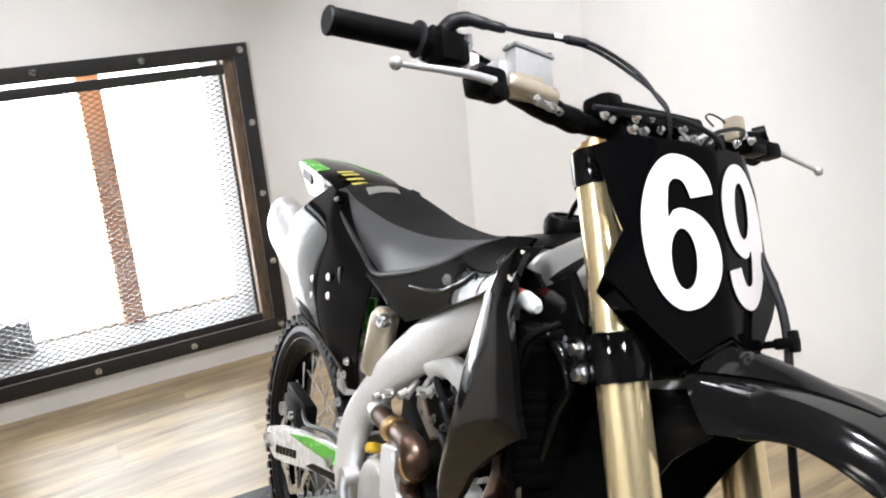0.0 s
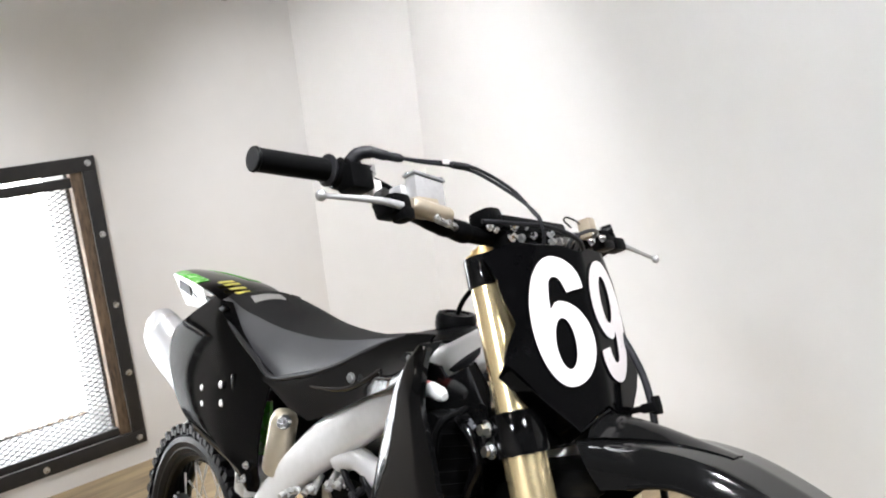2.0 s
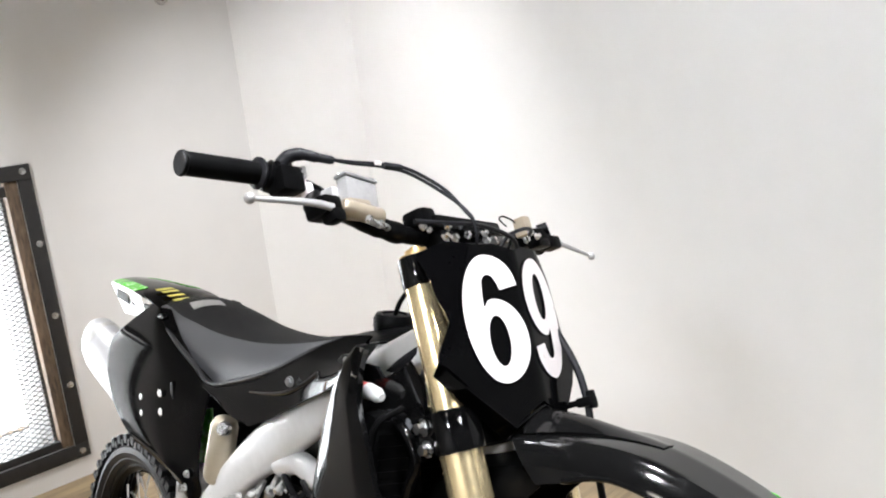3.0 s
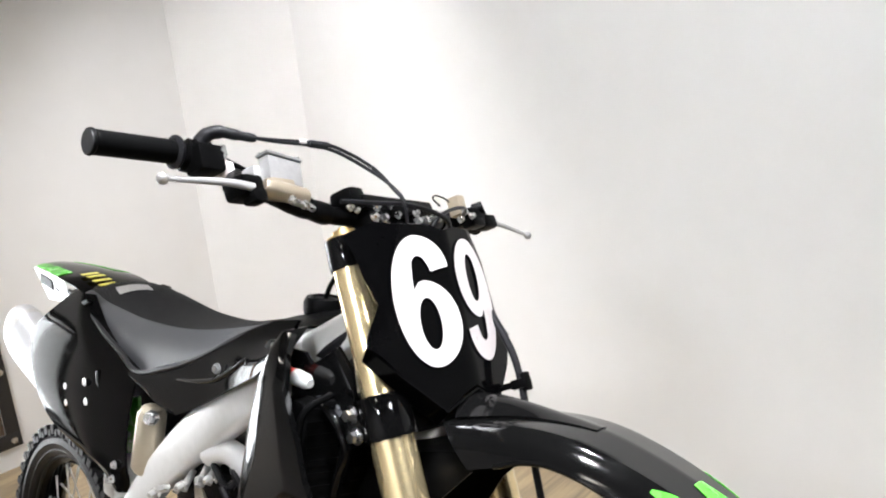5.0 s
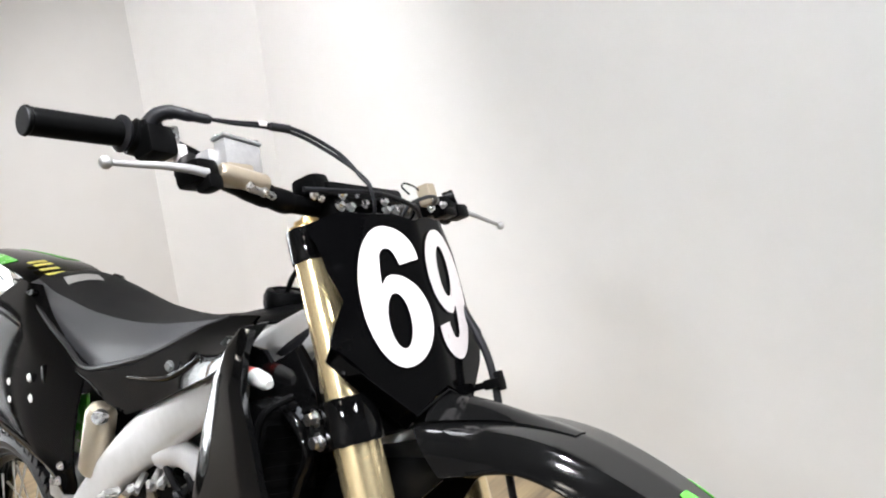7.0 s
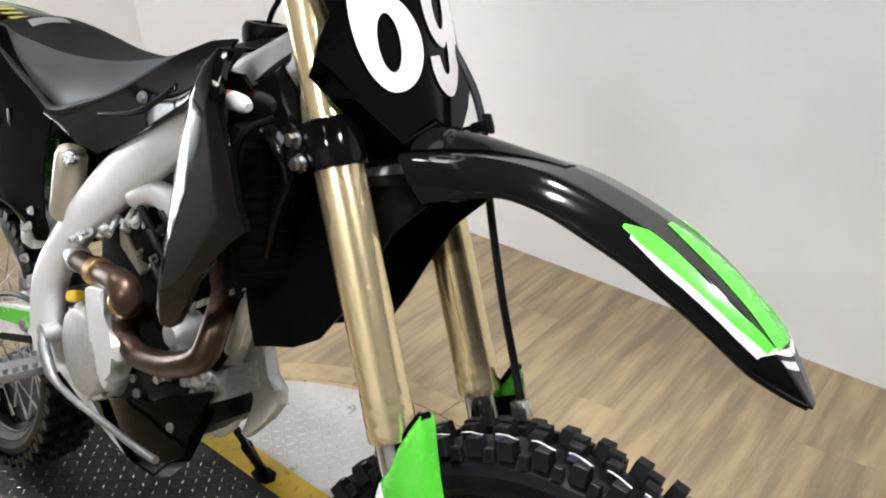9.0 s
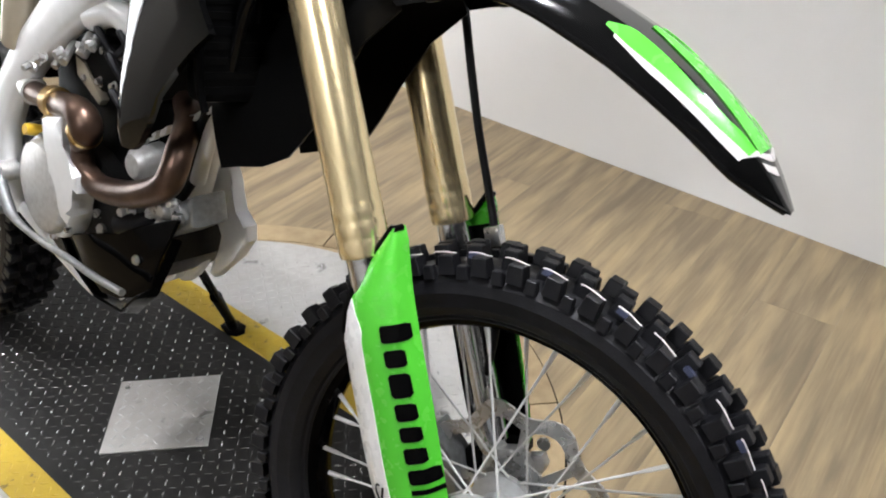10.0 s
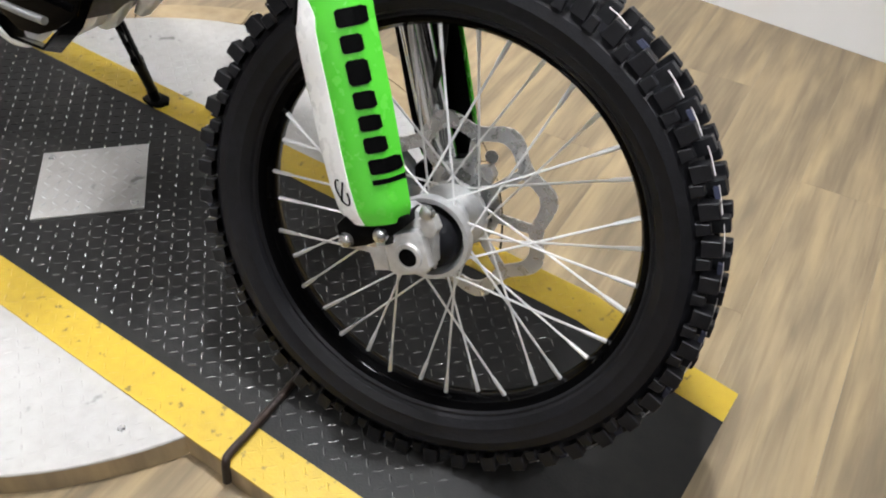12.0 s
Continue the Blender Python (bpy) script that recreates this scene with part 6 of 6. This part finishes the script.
    for s in (-1, 1):
        tube(bm, [a + u * s * 0.0125, a + d * L * 0.56 + u * s * 0.0105], 0.0050, 8)
    for t in (0.02, 0.20, 0.38, 0.55):
        c = a + d * L * t
        tube(bm, [c + u * -0.014, c + u * 0.014], 0.0055, 8)
    tube(bm, [a + d * L * 0.54, a + d * L * 0.58, b - d * 0.01], [0.0135, 0.0125, 0.0100], 12)
    st = bpart("side_stand", bm, black_satin, "black slotted side stand")
    inv = BODY.inverted()
    wb = BODY @ b
    foot = inv @ Matrix.Translation((wb.x, wb.y, 0.0))
    bm = bmesh.new()
    out = [(-0.024, -0.016), (-0.028, 0.004), (-0.012, 0.022), (0.018, 0.024), (0.034, 0.010), (0.030, -0.010), (0.010, -0.022)]
    plate(bm, [(x, y) for x, y in out], (0.0018, 0.012, lambda p, q, h: foot @ Vector((p, q, h))), 0.003)
    tube(bm, [b - d * 0.03, foot @ Vector((0.002, 0.0, 0.010))], 0.0115, 10)
    bpart("stand_foot", bm, black_satin, "", st)
    # shock reservoir
    bm = bmesh.new()
    tube(bm, [(-0.894, -0.112, 0.510), (-0.895, -0.112, 0.506), (-0.898, -0.112, 0.494), (-0.920, -0.110, 0.392), (-0.922, -0.110, 0.384)], [0.013, 0.021, 0.026, 0.027, 0.023], 22)
    r = bpart("shock_reservoir", bm, cream, "tan shock absorber reservoir")
    bm = bmesh.new()
    tube(bm, [(-0.868, -0.128, 0.500), (-0.856, -0.138, 0.504)], [0.014, 0.011], 12)
    tube(bm, [(-0.856, -0.138, 0.504), (-0.850, -0.143, 0.506)], 0.007, 6)
    bpart("reservoir_valve", bm, bolt_steel, "", r)
    bm = bmesh.new()
    side_plate(bm, [(-1.075, 0.36), (-1.075, 0.475), (-1.00, 0.498), (-0.985, 0.39)], -0.092, -0.084, 0.004)
    bpart("airbox_side", bm, green, "dark green airbox panel")
    bm = bmesh.new()
    box(bm, -1.16, -0.98, -0.048, 0.06, 0.30, 0.62, 0.02)
    bpart("airbox", bm, black_satin, "matt black airbox")


lower_parts()

# ---- bodywork
SEAT = [  # x, centre height, crease (half width, height), lower edge (half width, height)
    (-1.36, 0.650, 0.055, 0.645, 0.076, 0.638), (-1.28, 0.667, 0.064, 0.652, 0.086, 0.640), (-1.20, 0.680, 0.070, 0.645, 0.093, 0.620), (-1.12, 0.680, 0.073, 0.644, 0.099, 0.598),
    (-1.04, 0.673, 0.074, 0.643, 0.102, 0.578), (-0.965, 0.664, 0.073, 0.646, 0.104, 0.558), (-0.87, 0.666, 0.070, 0.655, 0.105, 0.586), (-0.79, 0.676, 0.066, 0.669, 0.104, 0.615),
    (-0.72, 0.693, 0.062, 0.686, 0.100, 0.647), (-0.64, 0.714, 0.056, 0.708, 0.092, 0.692), (-0.565, 0.738, 0.05, 0.731, 0.08, 0.728)]


def seat():
    xs = curve_points([(r[0], r[1], 0) for r in SEAT], 4)
    cr = curve_points([(r[2], r[3], 0) for r in SEAT], 4)
    lo = curve_points([(r[4], r[5], 0) for r in SEAT], 4)
    bm = bmesh.new()
    rows = []
    for a, c, l in zip(xs, cr, lo):
        row = []
        for k in range(-8, 9):
            f = k / 8
            row.append(Vector((a.x, f * c.x, a.y - (a.y - c.y) * abs(f) ** 2.6)))
        rows.append(row)
    grid(bm, rows)
    thicken(bm, 0.006)
    st = bpart("seat", bm, seat_top_mat, "black gripper-top seat with grey sides", None, 60)

    def side(bm, s):
        rows = []
        for a, c, l in zip(xs, cr, lo):
            rows.append([Vector((a.x, s * (c.x + (l.x - c.x) * t + 0.007 * math.sin(math.pi * t)), c.y + (l.y - c.y) * t)) for t in [j / 6 for j in range(7)]])
        grid(bm, rows)
        thicken(bm, 0.004)
    mirrored("seat_side", side, seat_side_mat, "smooth grey seat side", st, 60)

    def piping(bm, s):
        tube(bm, [Vector((a.x, s * (l.x + 0.007), l.y - 0.001)) for a, l in zip(xs, lo)], 0.006, 8)
    mirrored("seat_piping", piping, rubber, "", st)
    bm = bmesh.new()
    rows = []
    for i in range(8):
        row = []
        for j in range(6):
            # a slanted rectangle laid on the crowned cover
            x = -1.210 + 0.062 * i / 7 + 0.043 * j / 5
            y = -0.048 + 0.041 * i / 7 - 0.009 * j / 5
            a, c = min(zip(xs, cr), key=lambda pair: abs(pair[0].x - x))
            row.append(Vector((x, y, a.y - (a.y - c.y) * abs(y / c.x) ** 2.6 + 0.0022)))
        rows.append(row)
    grid(bm, rows)
    thicken(bm, 0.0012)
    bpart("seat_label", bm, control_alu, "small pale grey label", st)
    return st


seat()


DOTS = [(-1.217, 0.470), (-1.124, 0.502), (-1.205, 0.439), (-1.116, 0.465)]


def rear_bodywork():
    rows_def = [  # height, front x, rear x, outward
        (0.655, -1.222, -1.288, 0.095), (0.640, -1.190, -1.312, 0.101), (0.612, -1.128, -1.352, 0.112), (0.583, -1.052, -1.392, 0.122), (0.560, -0.955, -1.422, 0.128), (0.540, -0.958, -1.434, 0.132), (0.510, -0.960, -1.434, 0.137),
        (0.480, -0.962, -1.422, 0.141), (0.450, -0.962, -1.395, 0.144), (0.415, -0.962, -1.362, 0.145), (0.388, -0.962, -1.318, 0.144), (0.368, -0.962, -1.262, 0.142), (0.356, -0.962, -1.085, 0.138), (0.340, -0.964, -1.032, 0.134), (0.322, -0.974, -1.004, 0.130)]

    def panel(bm, s):
        rows = []
        for z, a, b, y in rows_def:
            rows.append([Vector((a + (b - a) * f, s * (y + 0.002 * math.sin(math.pi * f) - (max(0.012, y - 0.107) if z > 0.55 else 0.014) * max(0, 0.4 - f) / 0.4), z)) for f in [j / 14 for j in range(15)]])
        grid(bm, rows)
        thicken(bm, 0.004)
    ps = mirrored("side_panel", panel, side_gloss, "glossy black side panel", None, 28)
    bm = bmesh.new()
    side_plate(bm, [(-1.208, 0.642), (-1.220, 0.648), (-1.262, 0.630), (-1.250, 0.622)], -0.1045, -0.096, 0.002)
    bpart("panel_slot", bm, black_satin, "dark slot", ps[0])
    bm = bmesh.new()
    side_plate(bm, [(-1.075, 0.50), (-1.085, 0.535), (-1.095, 0.53), (-1.09, 0.49)], -0.1345, -0.124, 0.002)
    bpart("panel_vent", bm, black_satin, "", ps[0])
    # Pale dots modelled in place of lamp highlights on the panel.
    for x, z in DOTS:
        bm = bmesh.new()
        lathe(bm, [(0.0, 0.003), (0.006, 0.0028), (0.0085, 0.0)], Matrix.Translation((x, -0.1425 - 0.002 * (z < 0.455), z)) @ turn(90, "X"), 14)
        bpart("panel_plug", bm, white_plastic, "small pale dot for a lamp highlight", ps[0])
    for x, z in ((-1.000, 0.345), (-0.992, 0.375)):
        bm = bmesh.new()
        bolt(bm, (x, -0.136, z), (0, -1, 0), 0.006, 0.005)
        bpart("panel_bolt", bm, bolt_steel, "", ps[0])
    # rear fender
    top = [(-1.18, 0.634, 0.074), (-1.28, 0.655, 0.082), (-1.38, 0.668, 0.084), (-1.48, 0.668, 0.076), (-1.57, 0.664, 0.066), (-1.640, 0.658, 0.056)]
    bm = bmesh.new()
    line = curve_points([(x, h, z) for x, z, h in top], 4)
    grid(bm, [[Vector((p.x, p.y * f, p.z - 0.010 * f * f)) for f in [k / 6 - 1 for k in range(13)]] for p in line])
    thicken(bm, 0.004)
    rf = bpart("rear_fender", bm, black_gloss, "black rear fender with green, white and yellow graphics", None, 50)

    def skirt(bm, s):
        rows = []
        for p in line:
            t = (p.x + 1.18) / -0.46
            low = 0.034 + 0.026 * t
            rows.append([Vector((p.x + 0.10 * j / 4 * (1 if t > 0.5 else t), s * (p.y + 0.004), p.z - 0.012 - low * j / 4)) for j in range(5)])
        grid(bm, rows[8:])
        thicken(bm, 0.003)
    mirrored("fender_side", skirt, white_plastic, "white fender side", rf)

    def edge(bm, s):
        rows = []
        for p in line[10:]:
            rows.append([Vector((p.x, s * p.y * f, p.z - 0.010 * f * f + 0.0016)) for f in (0.62, 0.75, 0.9, 1.03)])
        grid(bm, rows)
        thicken(bm, 0.0012)
    mirrored("green_edge", edge, green, "lime-green edge", rf)
    for k in range(4):
        bm = bmesh.new()
        x = -1.27 - 0.032 * k
        grid(bm, [[Vector((x - dx, y, 0.667 + 0.0035 * min(k, 2) - 0.010 * (y / 0.085) ** 2)) for y in (-0.052, -0.035, -0.015)] for dx in (0, 0.018)])
        thicken(bm, 0.0012)
        bpart("yellow_bar", bm, yellow_mark, "yellow graphic bar", rf)
    for k in range(5):
        bm = bmesh.new()
        x = -1.475 - 0.021 * k
        side_plate(bm, [(x, 0.642), (x - 0.015, 0.643), (x - 0.008, 0.622), (x + 0.007, 0.621)], -0.0800 + 0.0022 * k, -0.0765 + 0.0022 * k)
        bpart("dark_bar", bm, black_satin, "", rf)


rear_bodywork()


def front_bodywork():
    # tank and its cover
    bm = bmesh.new()
    side_plate(bm, [(-0.66, 0.64), (-0.63, 0.70), (-0.54, 0.728), (-0.45, 0.752), (-0.425, 0.735), (-0.455, 0.685), (-0.53, 0.63)], -0.068, 0.068, 0.018)
    t = bpart("fuel_tank", bm, white_plastic, "translucent white fuel tank")
    bm = bmesh.new()
    rows = []
    for x, z, h in ((-0.60, 0.728, 0.09), (-0.53, 0.748, 0.082), (-0.46, 0.762, 0.065), (-0.40, 0.770, 0.045)):
        rows.append([Vector((x, h * f, z - 0.018 * f * f)) for f in [k / 5 - 1 for k in range(11)]])
    grid(bm, rows)
    thicken(bm, 0.005)
    bpart("tank_cover", bm, black_satin, "matt black tank cover", t)
    bm = bmesh.new()
    lathe(bm, [(0.028, 0.730), (0.032, 0.736), (0.034, 0.744), (0.034, 0.756), (0.030, 0.764), (0.022, 0.765), (0.020, 0.761), (0.008, 0.762), (0.0, 0.762)], Matrix.Translation((-0.555, 0, 0.0)), 18)
    tube(bm, curve_points([(-0.555, 0, 0.760), (-0.54, 0, 0.79), (-0.50, 0, 0.83), (-0.45, 0, 0.86)], 5), 0.004, 8)
    bpart("tank_cap", bm, black_satin, "black screw cap with vent hose", t)

    # upper shroud panel between seat and radiator
    up = [  # x, top height, bottom height, outward at top, outward at bottom
        (-0.985, 0.554, 0.545, 0.1175, 0.118), (-0.93, 0.560, 0.538, 0.1180, 0.1190), (-0.86, 0.581, 0.525, 0.1185, 0.1215), (-0.79, 0.606, 0.526, 0.1190, 0.1230), (-0.72, 0.640, 0.558, 0.1185, 0.1255),
        (-0.65, 0.678, 0.597, 0.1170, 0.1290), (-0.59, 0.714, 0.630, 0.1130, 0.1340), (-0.53, 0.741, 0.660, 0.104, 0.142), (-0.478, 0.752, 0.694, 0.102, 0.150)]

    def upper(bm, s):
        rows = []
        for x, a, b, y0, y1 in up:
            rows.append([Vector((x, s * (y0 + (y1 - y0) * t + 0.002 * math.sin(math.pi * t)), a + (b - a) * t)) for t in [j / 6 for j in range(7)]])
        grid(bm, rows)
        thicken(bm, 0.004)
    sh = mirrored("shroud", upper, side_gloss, "glossy black radiator shroud", None, 50)
    for x, y, z in ((-0.648, -0.131, 0.643), (-0.490, -0.131, 0.715)):
        bm = bmesh.new()
        bolt(bm, (x, y, z), (0.2, -1, 0.1), 0.0065, 0.004)
        bpart("shroud_bolt", bm, dark_alu, "", sh[0])
    bm = bmesh.new()
    side_plate(bm, [(-0.515, 0.708), (-0.500, 0.722), (-0.475, 0.724), (-0.485, 0.706)], -0.136, -0.128, 0.001)
    bpart("shroud_slot", bm, black_satin, "", sh[0])

    def ridge(bm, s):
        # moulded crease that rises along the panel and turns down at its front
        tube(bm, curve_points([(-0.79, s * 0.123, 0.589), (-0.724, s * 0.126, 0.603), (-0.663, s * 0.127, 0.621), (-0.607, s * 0.127, 0.651), (-0.572, s * 0.126, 0.674), (-0.571, s * 0.128, 0.655), (-0.578, s * 0.130, 0.638)], 4), [0.002 + 0.0030 * math.sin(math.pi * k / 24) for k in range(25)], 12)
    mirrored("shroud_ridge", ridge, panel_gloss, "", sh[0], 50)

    def fin(bm, s):
        # from the upper panel's front down to the point of the scoop; a folded rear bevel catches the light
        rows = []
        for z, xr, xf, yr, yf in ((0.742, -0.468, -0.450, 0.128, 0.134), (0.720, -0.466, -0.418, 0.150, 0.164), (0.68, -0.474, -0.394, 0.162, 0.182), (0.63, -0.482, -0.350, 0.166, 0.192), (0.59, -0.487, -0.322, 0.168, 0.198),
                                  (0.565, -0.490, -0.300, 0.169, 0.200), (0.54, -0.493, -0.333, 0.170, 0.196), (0.50, -0.499, -0.378, 0.170, 0.190), (0.46, -0.508, -0.415, 0.170, 0.186), (0.42, -0.516, -0.438, 0.169, 0.182), (0.385, -0.517, -0.462, 0.168, 0.178), (0.365, -0.508, -0.488, 0.166, 0.172)):
            row = [Vector((xr - 0.010, s * (yr - 0.040), z)), Vector((xr - 0.005, s * (yr - 0.014), z)), Vector((xr - 0.001, s * (yr + 0.006), z))]
            crease = 0.0035 * max(0.0, min(1.0, (z - 0.48) / 0.08)) * max(0.0, min(1.0, (0.74 - z) / 0.05))
            for f in (0.08, 0.25, 0.45, 0.60, 0.67, 0.70, 0.73, 0.80, 0.90, 1.0):
                fold = crease * (f / 0.7 if f < 0.7 else (1 - f) / 0.3) + 0.001 * math.sin(math.pi * f)
                row.append(Vector((xr + (xf - xr) * f, s * (yf + (yr + 0.010 - yf) * (1 - f) + fold), z)))
            row.append(Vector((xf - 0.004, s * (yf - 0.012), z - 0.003)))
            rows.append(row)
        grid(bm, rows)
        thicken(bm, 0.0035)
    mirrored("shroud_fin", fin, panel_gloss, "glossy black scoop of the shroud", sh[0], 42)

    def radiator(bm, s):
        m = Matrix.Translation((-0.375, s * 0.105, 0.575)) @ turn(s * 14, "Z") @ turn(-6, "Y")
        box(bm, -0.022, 0.022, -0.058, 0.058, -0.112, 0.090, 0.012, m)
    rad = mirrored("radiator", radiator, black_satin, "black radiator with louvred guard", None, 40)

    for s in (-1, 1):
        m = Matrix.Translation((-0.375, s * 0.105, 0.575)) @ turn(s * 14, "Z") @ turn(-6, "Y")
        for k in range(11):
            bm = bmesh.new()
            z = -0.100 + 0.0172 * k
            box(bm, 0.0215, 0.0228, -0.050, 0.050, z, z + 0.009, 0.0, m)
            bpart("louvre", bm, black_satin, "", rad[s > 0])
    # pale slats at the foot of the radiator, above the header
    for k in range(7):
        bm = bmesh.new()
        x, z = -0.630 + 0.026 * k, 0.306 + 0.0162 * k
        side_plate(bm, [(x, z), (x + 0.004, z + 0.012), (x + 0.020, z + 0.024), (x + 0.016, z + 0.010)], -0.074, -0.066, 0.001)
        bpart("lower_slat", bm, cast_alu, "pale metal slat", rad[0])
    bm = bmesh.new()
    rows = []
    for x, z, d in ((-0.475, 0.632, 0.030), (-0.440, 0.652, 0.034), (-0.405, 0.666, 0.034), (-0.370, 0.665, 0.028), (-0.350, 0.654, 0.020)):
        rows.append([Vector((x, -0.090 - 0.034 * math.sin(radians(90 * k / 6)), z + 0.006 - d * (1 - math.cos(radians(90 * k / 6))))) for k in range(7)])
    grid(bm, rows)
    thicken(bm, 0.004)
    bpart("radiator_shoulder", bm, seat_side_mat, "grey moulded radiator shoulder", rad[0])
    # moulded frame of the radiator's side, and the pale brace below it
    bm = bmesh.new()
    tube(bm, curve_points([(-0.470, -0.128, 0.630), (-0.455, -0.130, 0.640), (-0.404, -0.132, 0.658), (-0.355, -0.132, 0.652), (-0.324, -0.131, 0.626), (-0.322, -0.130, 0.604), (-0.337, -0.128, 0.573), (-0.352, -0.126, 0.518), (-0.370, -0.120, 0.470)], 5), 0.0075, 10)
    bpart("radiator_frame", bm, panel_gloss, "glossy black radiator frame", rad[0])
    bm = bmesh.new()
    tube(bm, curve_points([(-0.430, -0.064, 0.500), (-0.447, -0.062, 0.470), (-0.462, -0.060, 0.420), (-0.482, -0.060, 0.360), (-0.500, -0.060, 0.296)], 5), 0.0115, 12)
    bpart("frame_brace", bm, frame_alu, "pale aluminium brace", rad[0])

    def guard(bm, s):
        m = Matrix.Translation((-0.375, s * 0.105, 0.575)) @ turn(s * 14, "Z") @ turn(-6, "Y")
        pts = [(0.034, s * 0.02, 0.100), (0.036, s * 0.056, 0.084), (0.034, s * 0.066, 0.05), (0.028, s * 0.062, -0.02), (0.020, s * 0.056, -0.085), (0.024, s * 0.050, -0.120)]
        tube(bm, curve_points([m @ Vector(p) for p in pts], 5), 0.005, 8)
    mirrored("radiator_guard", guard, black_satin, "", rad[0])
    bm = bmesh.new()
    tube(bm, [(-0.462, -0.134, 0.684), (-0.434, -0.135, 0.684)], [0.009, 0.011], 14)
    c = bpart("wire_connector", bm, red_mark, "red and white plastic connector")
    bm = bmesh.new()
    tube(bm, [(-0.434, -0.135, 0.684), (-0.432, -0.135, 0.684), (-0.408, -0.136, 0.684), (-0.398, -0.136, 0.683)], [0.010, 0.012, 0.011, 0.006], 14)
    bpart("connector_body", bm, white_plastic, "white connector body", c)
    bm = bmesh.new()
    side_plate(bm, [(-0.545, 0.655), (-0.510, 0.695), (-0.485, 0.712), (-0.445, 0.714), (-0.428, 0.696), (-0.372, 0.738), (-0.340, 0.712), (-0.330, 0.677), (-0.330, 0.565), (-0.42, 0.50), (-0.525, 0.482)], -0.114, -0.107, 0.003)
    bpart("inner_shroud", bm, panel_gloss, "black inner shroud")
    for k, pts in enumerate(([(-0.44, -0.10, 0.655), (-0.41, -0.09, 0.64), (-0.40, -0.07, 0.69), (-0.41, -0.03, 0.74)], [(-0.53, -0.07, 0.64), (-0.47, -0.08, 0.69), (-0.42, -0.07, 0.73), (-0.38, -0.03, 0.80)],
                             [(-0.52, -0.09, 0.63), (-0.46, -0.10, 0.635), (-0.42, -0.10, 0.61), (-0.40, -0.09, 0.56)])):
        bm = bmesh.new()
        tube(bm, curve_points(pts, 6), 0.006 + 0.003 * k, 8)
        bpart("hose", bm, rubber, "black hose by the steering head")


front_bodywork()

# ---------------------------------------------------------------- floor planks, each a piece of its own


def clip_poly(poly, x0, x1, y0, y1):
    for axis, lim, keep in ((0, x0, 1), (0, x1, -1), (1, y0, 1), (1, y1, -1)):
        out = []
        for a, b in zip(poly, poly[1:] + poly[:1]):
            da, db = (a[axis] - lim) * keep, (b[axis] - lim) * keep
            if da >= 0:
                out.append(a)
            if (da >= 0) != (db >= 0):
                t = da / (da - db)
                out.append((a[0] + (b[0] - a[0]) * t, a[1] + (b[1] - a[1]) * t))
        poly = out
        if not poly:
            return []
    return poly


def planks():
    pw, pl, gap = 0.19, 1.22, 0.0002
    turn = pose(0, 0, 0, 0, 0, PLANK_TURN)
    shared = None
    for i in range(-24, 22):
        for j in range(-4, 4):
            off = ((i * 0.37) % 1.0) * pl
            x0, y0 = i * pw, j * pl + off
            rect = [(x0 + gap, y0 + gap), (x0 + pw - gap, y0 + gap), (x0 + pw - gap, y0 + pl - gap), (x0 + gap, y0 + pl - gap)]
            poly = [tuple((turn @ Vector((*p, 0))).xy) for p in rect]
            cut = clip_poly(poly, -3.36, 2.998, -3.038, WALL_Y - 0.002)
            if len(cut) < 3:
                continue
            whole = len(cut) == 4 and all(abs(a[0] - b[0]) + abs(a[1] - b[1]) < 1e-6 for a, b in zip(poly, cut))
            m = turn @ pose(x0 + pw / 2, y0 + pl / 2, FLOOR_Z)
            inv = m.inverted()
            if whole and shared:
                me = shared
            else:
                bm = bmesh.new()
                loc = [(inv @ Vector((*p, FLOOR_Z))).xy for p in cut]
                plate(bm, [(p[0], p[1]) for p in loc], (-0.011, 0.0, lambda p, q, d: Vector((p, q, d))))
                me = finish(bm, "plank", laminate, 0)
                if whole:
                    shared = me
            ob = new("plank", me)
            attach(ob, floor, m)


PLANK_TURN = 8.0
planks()
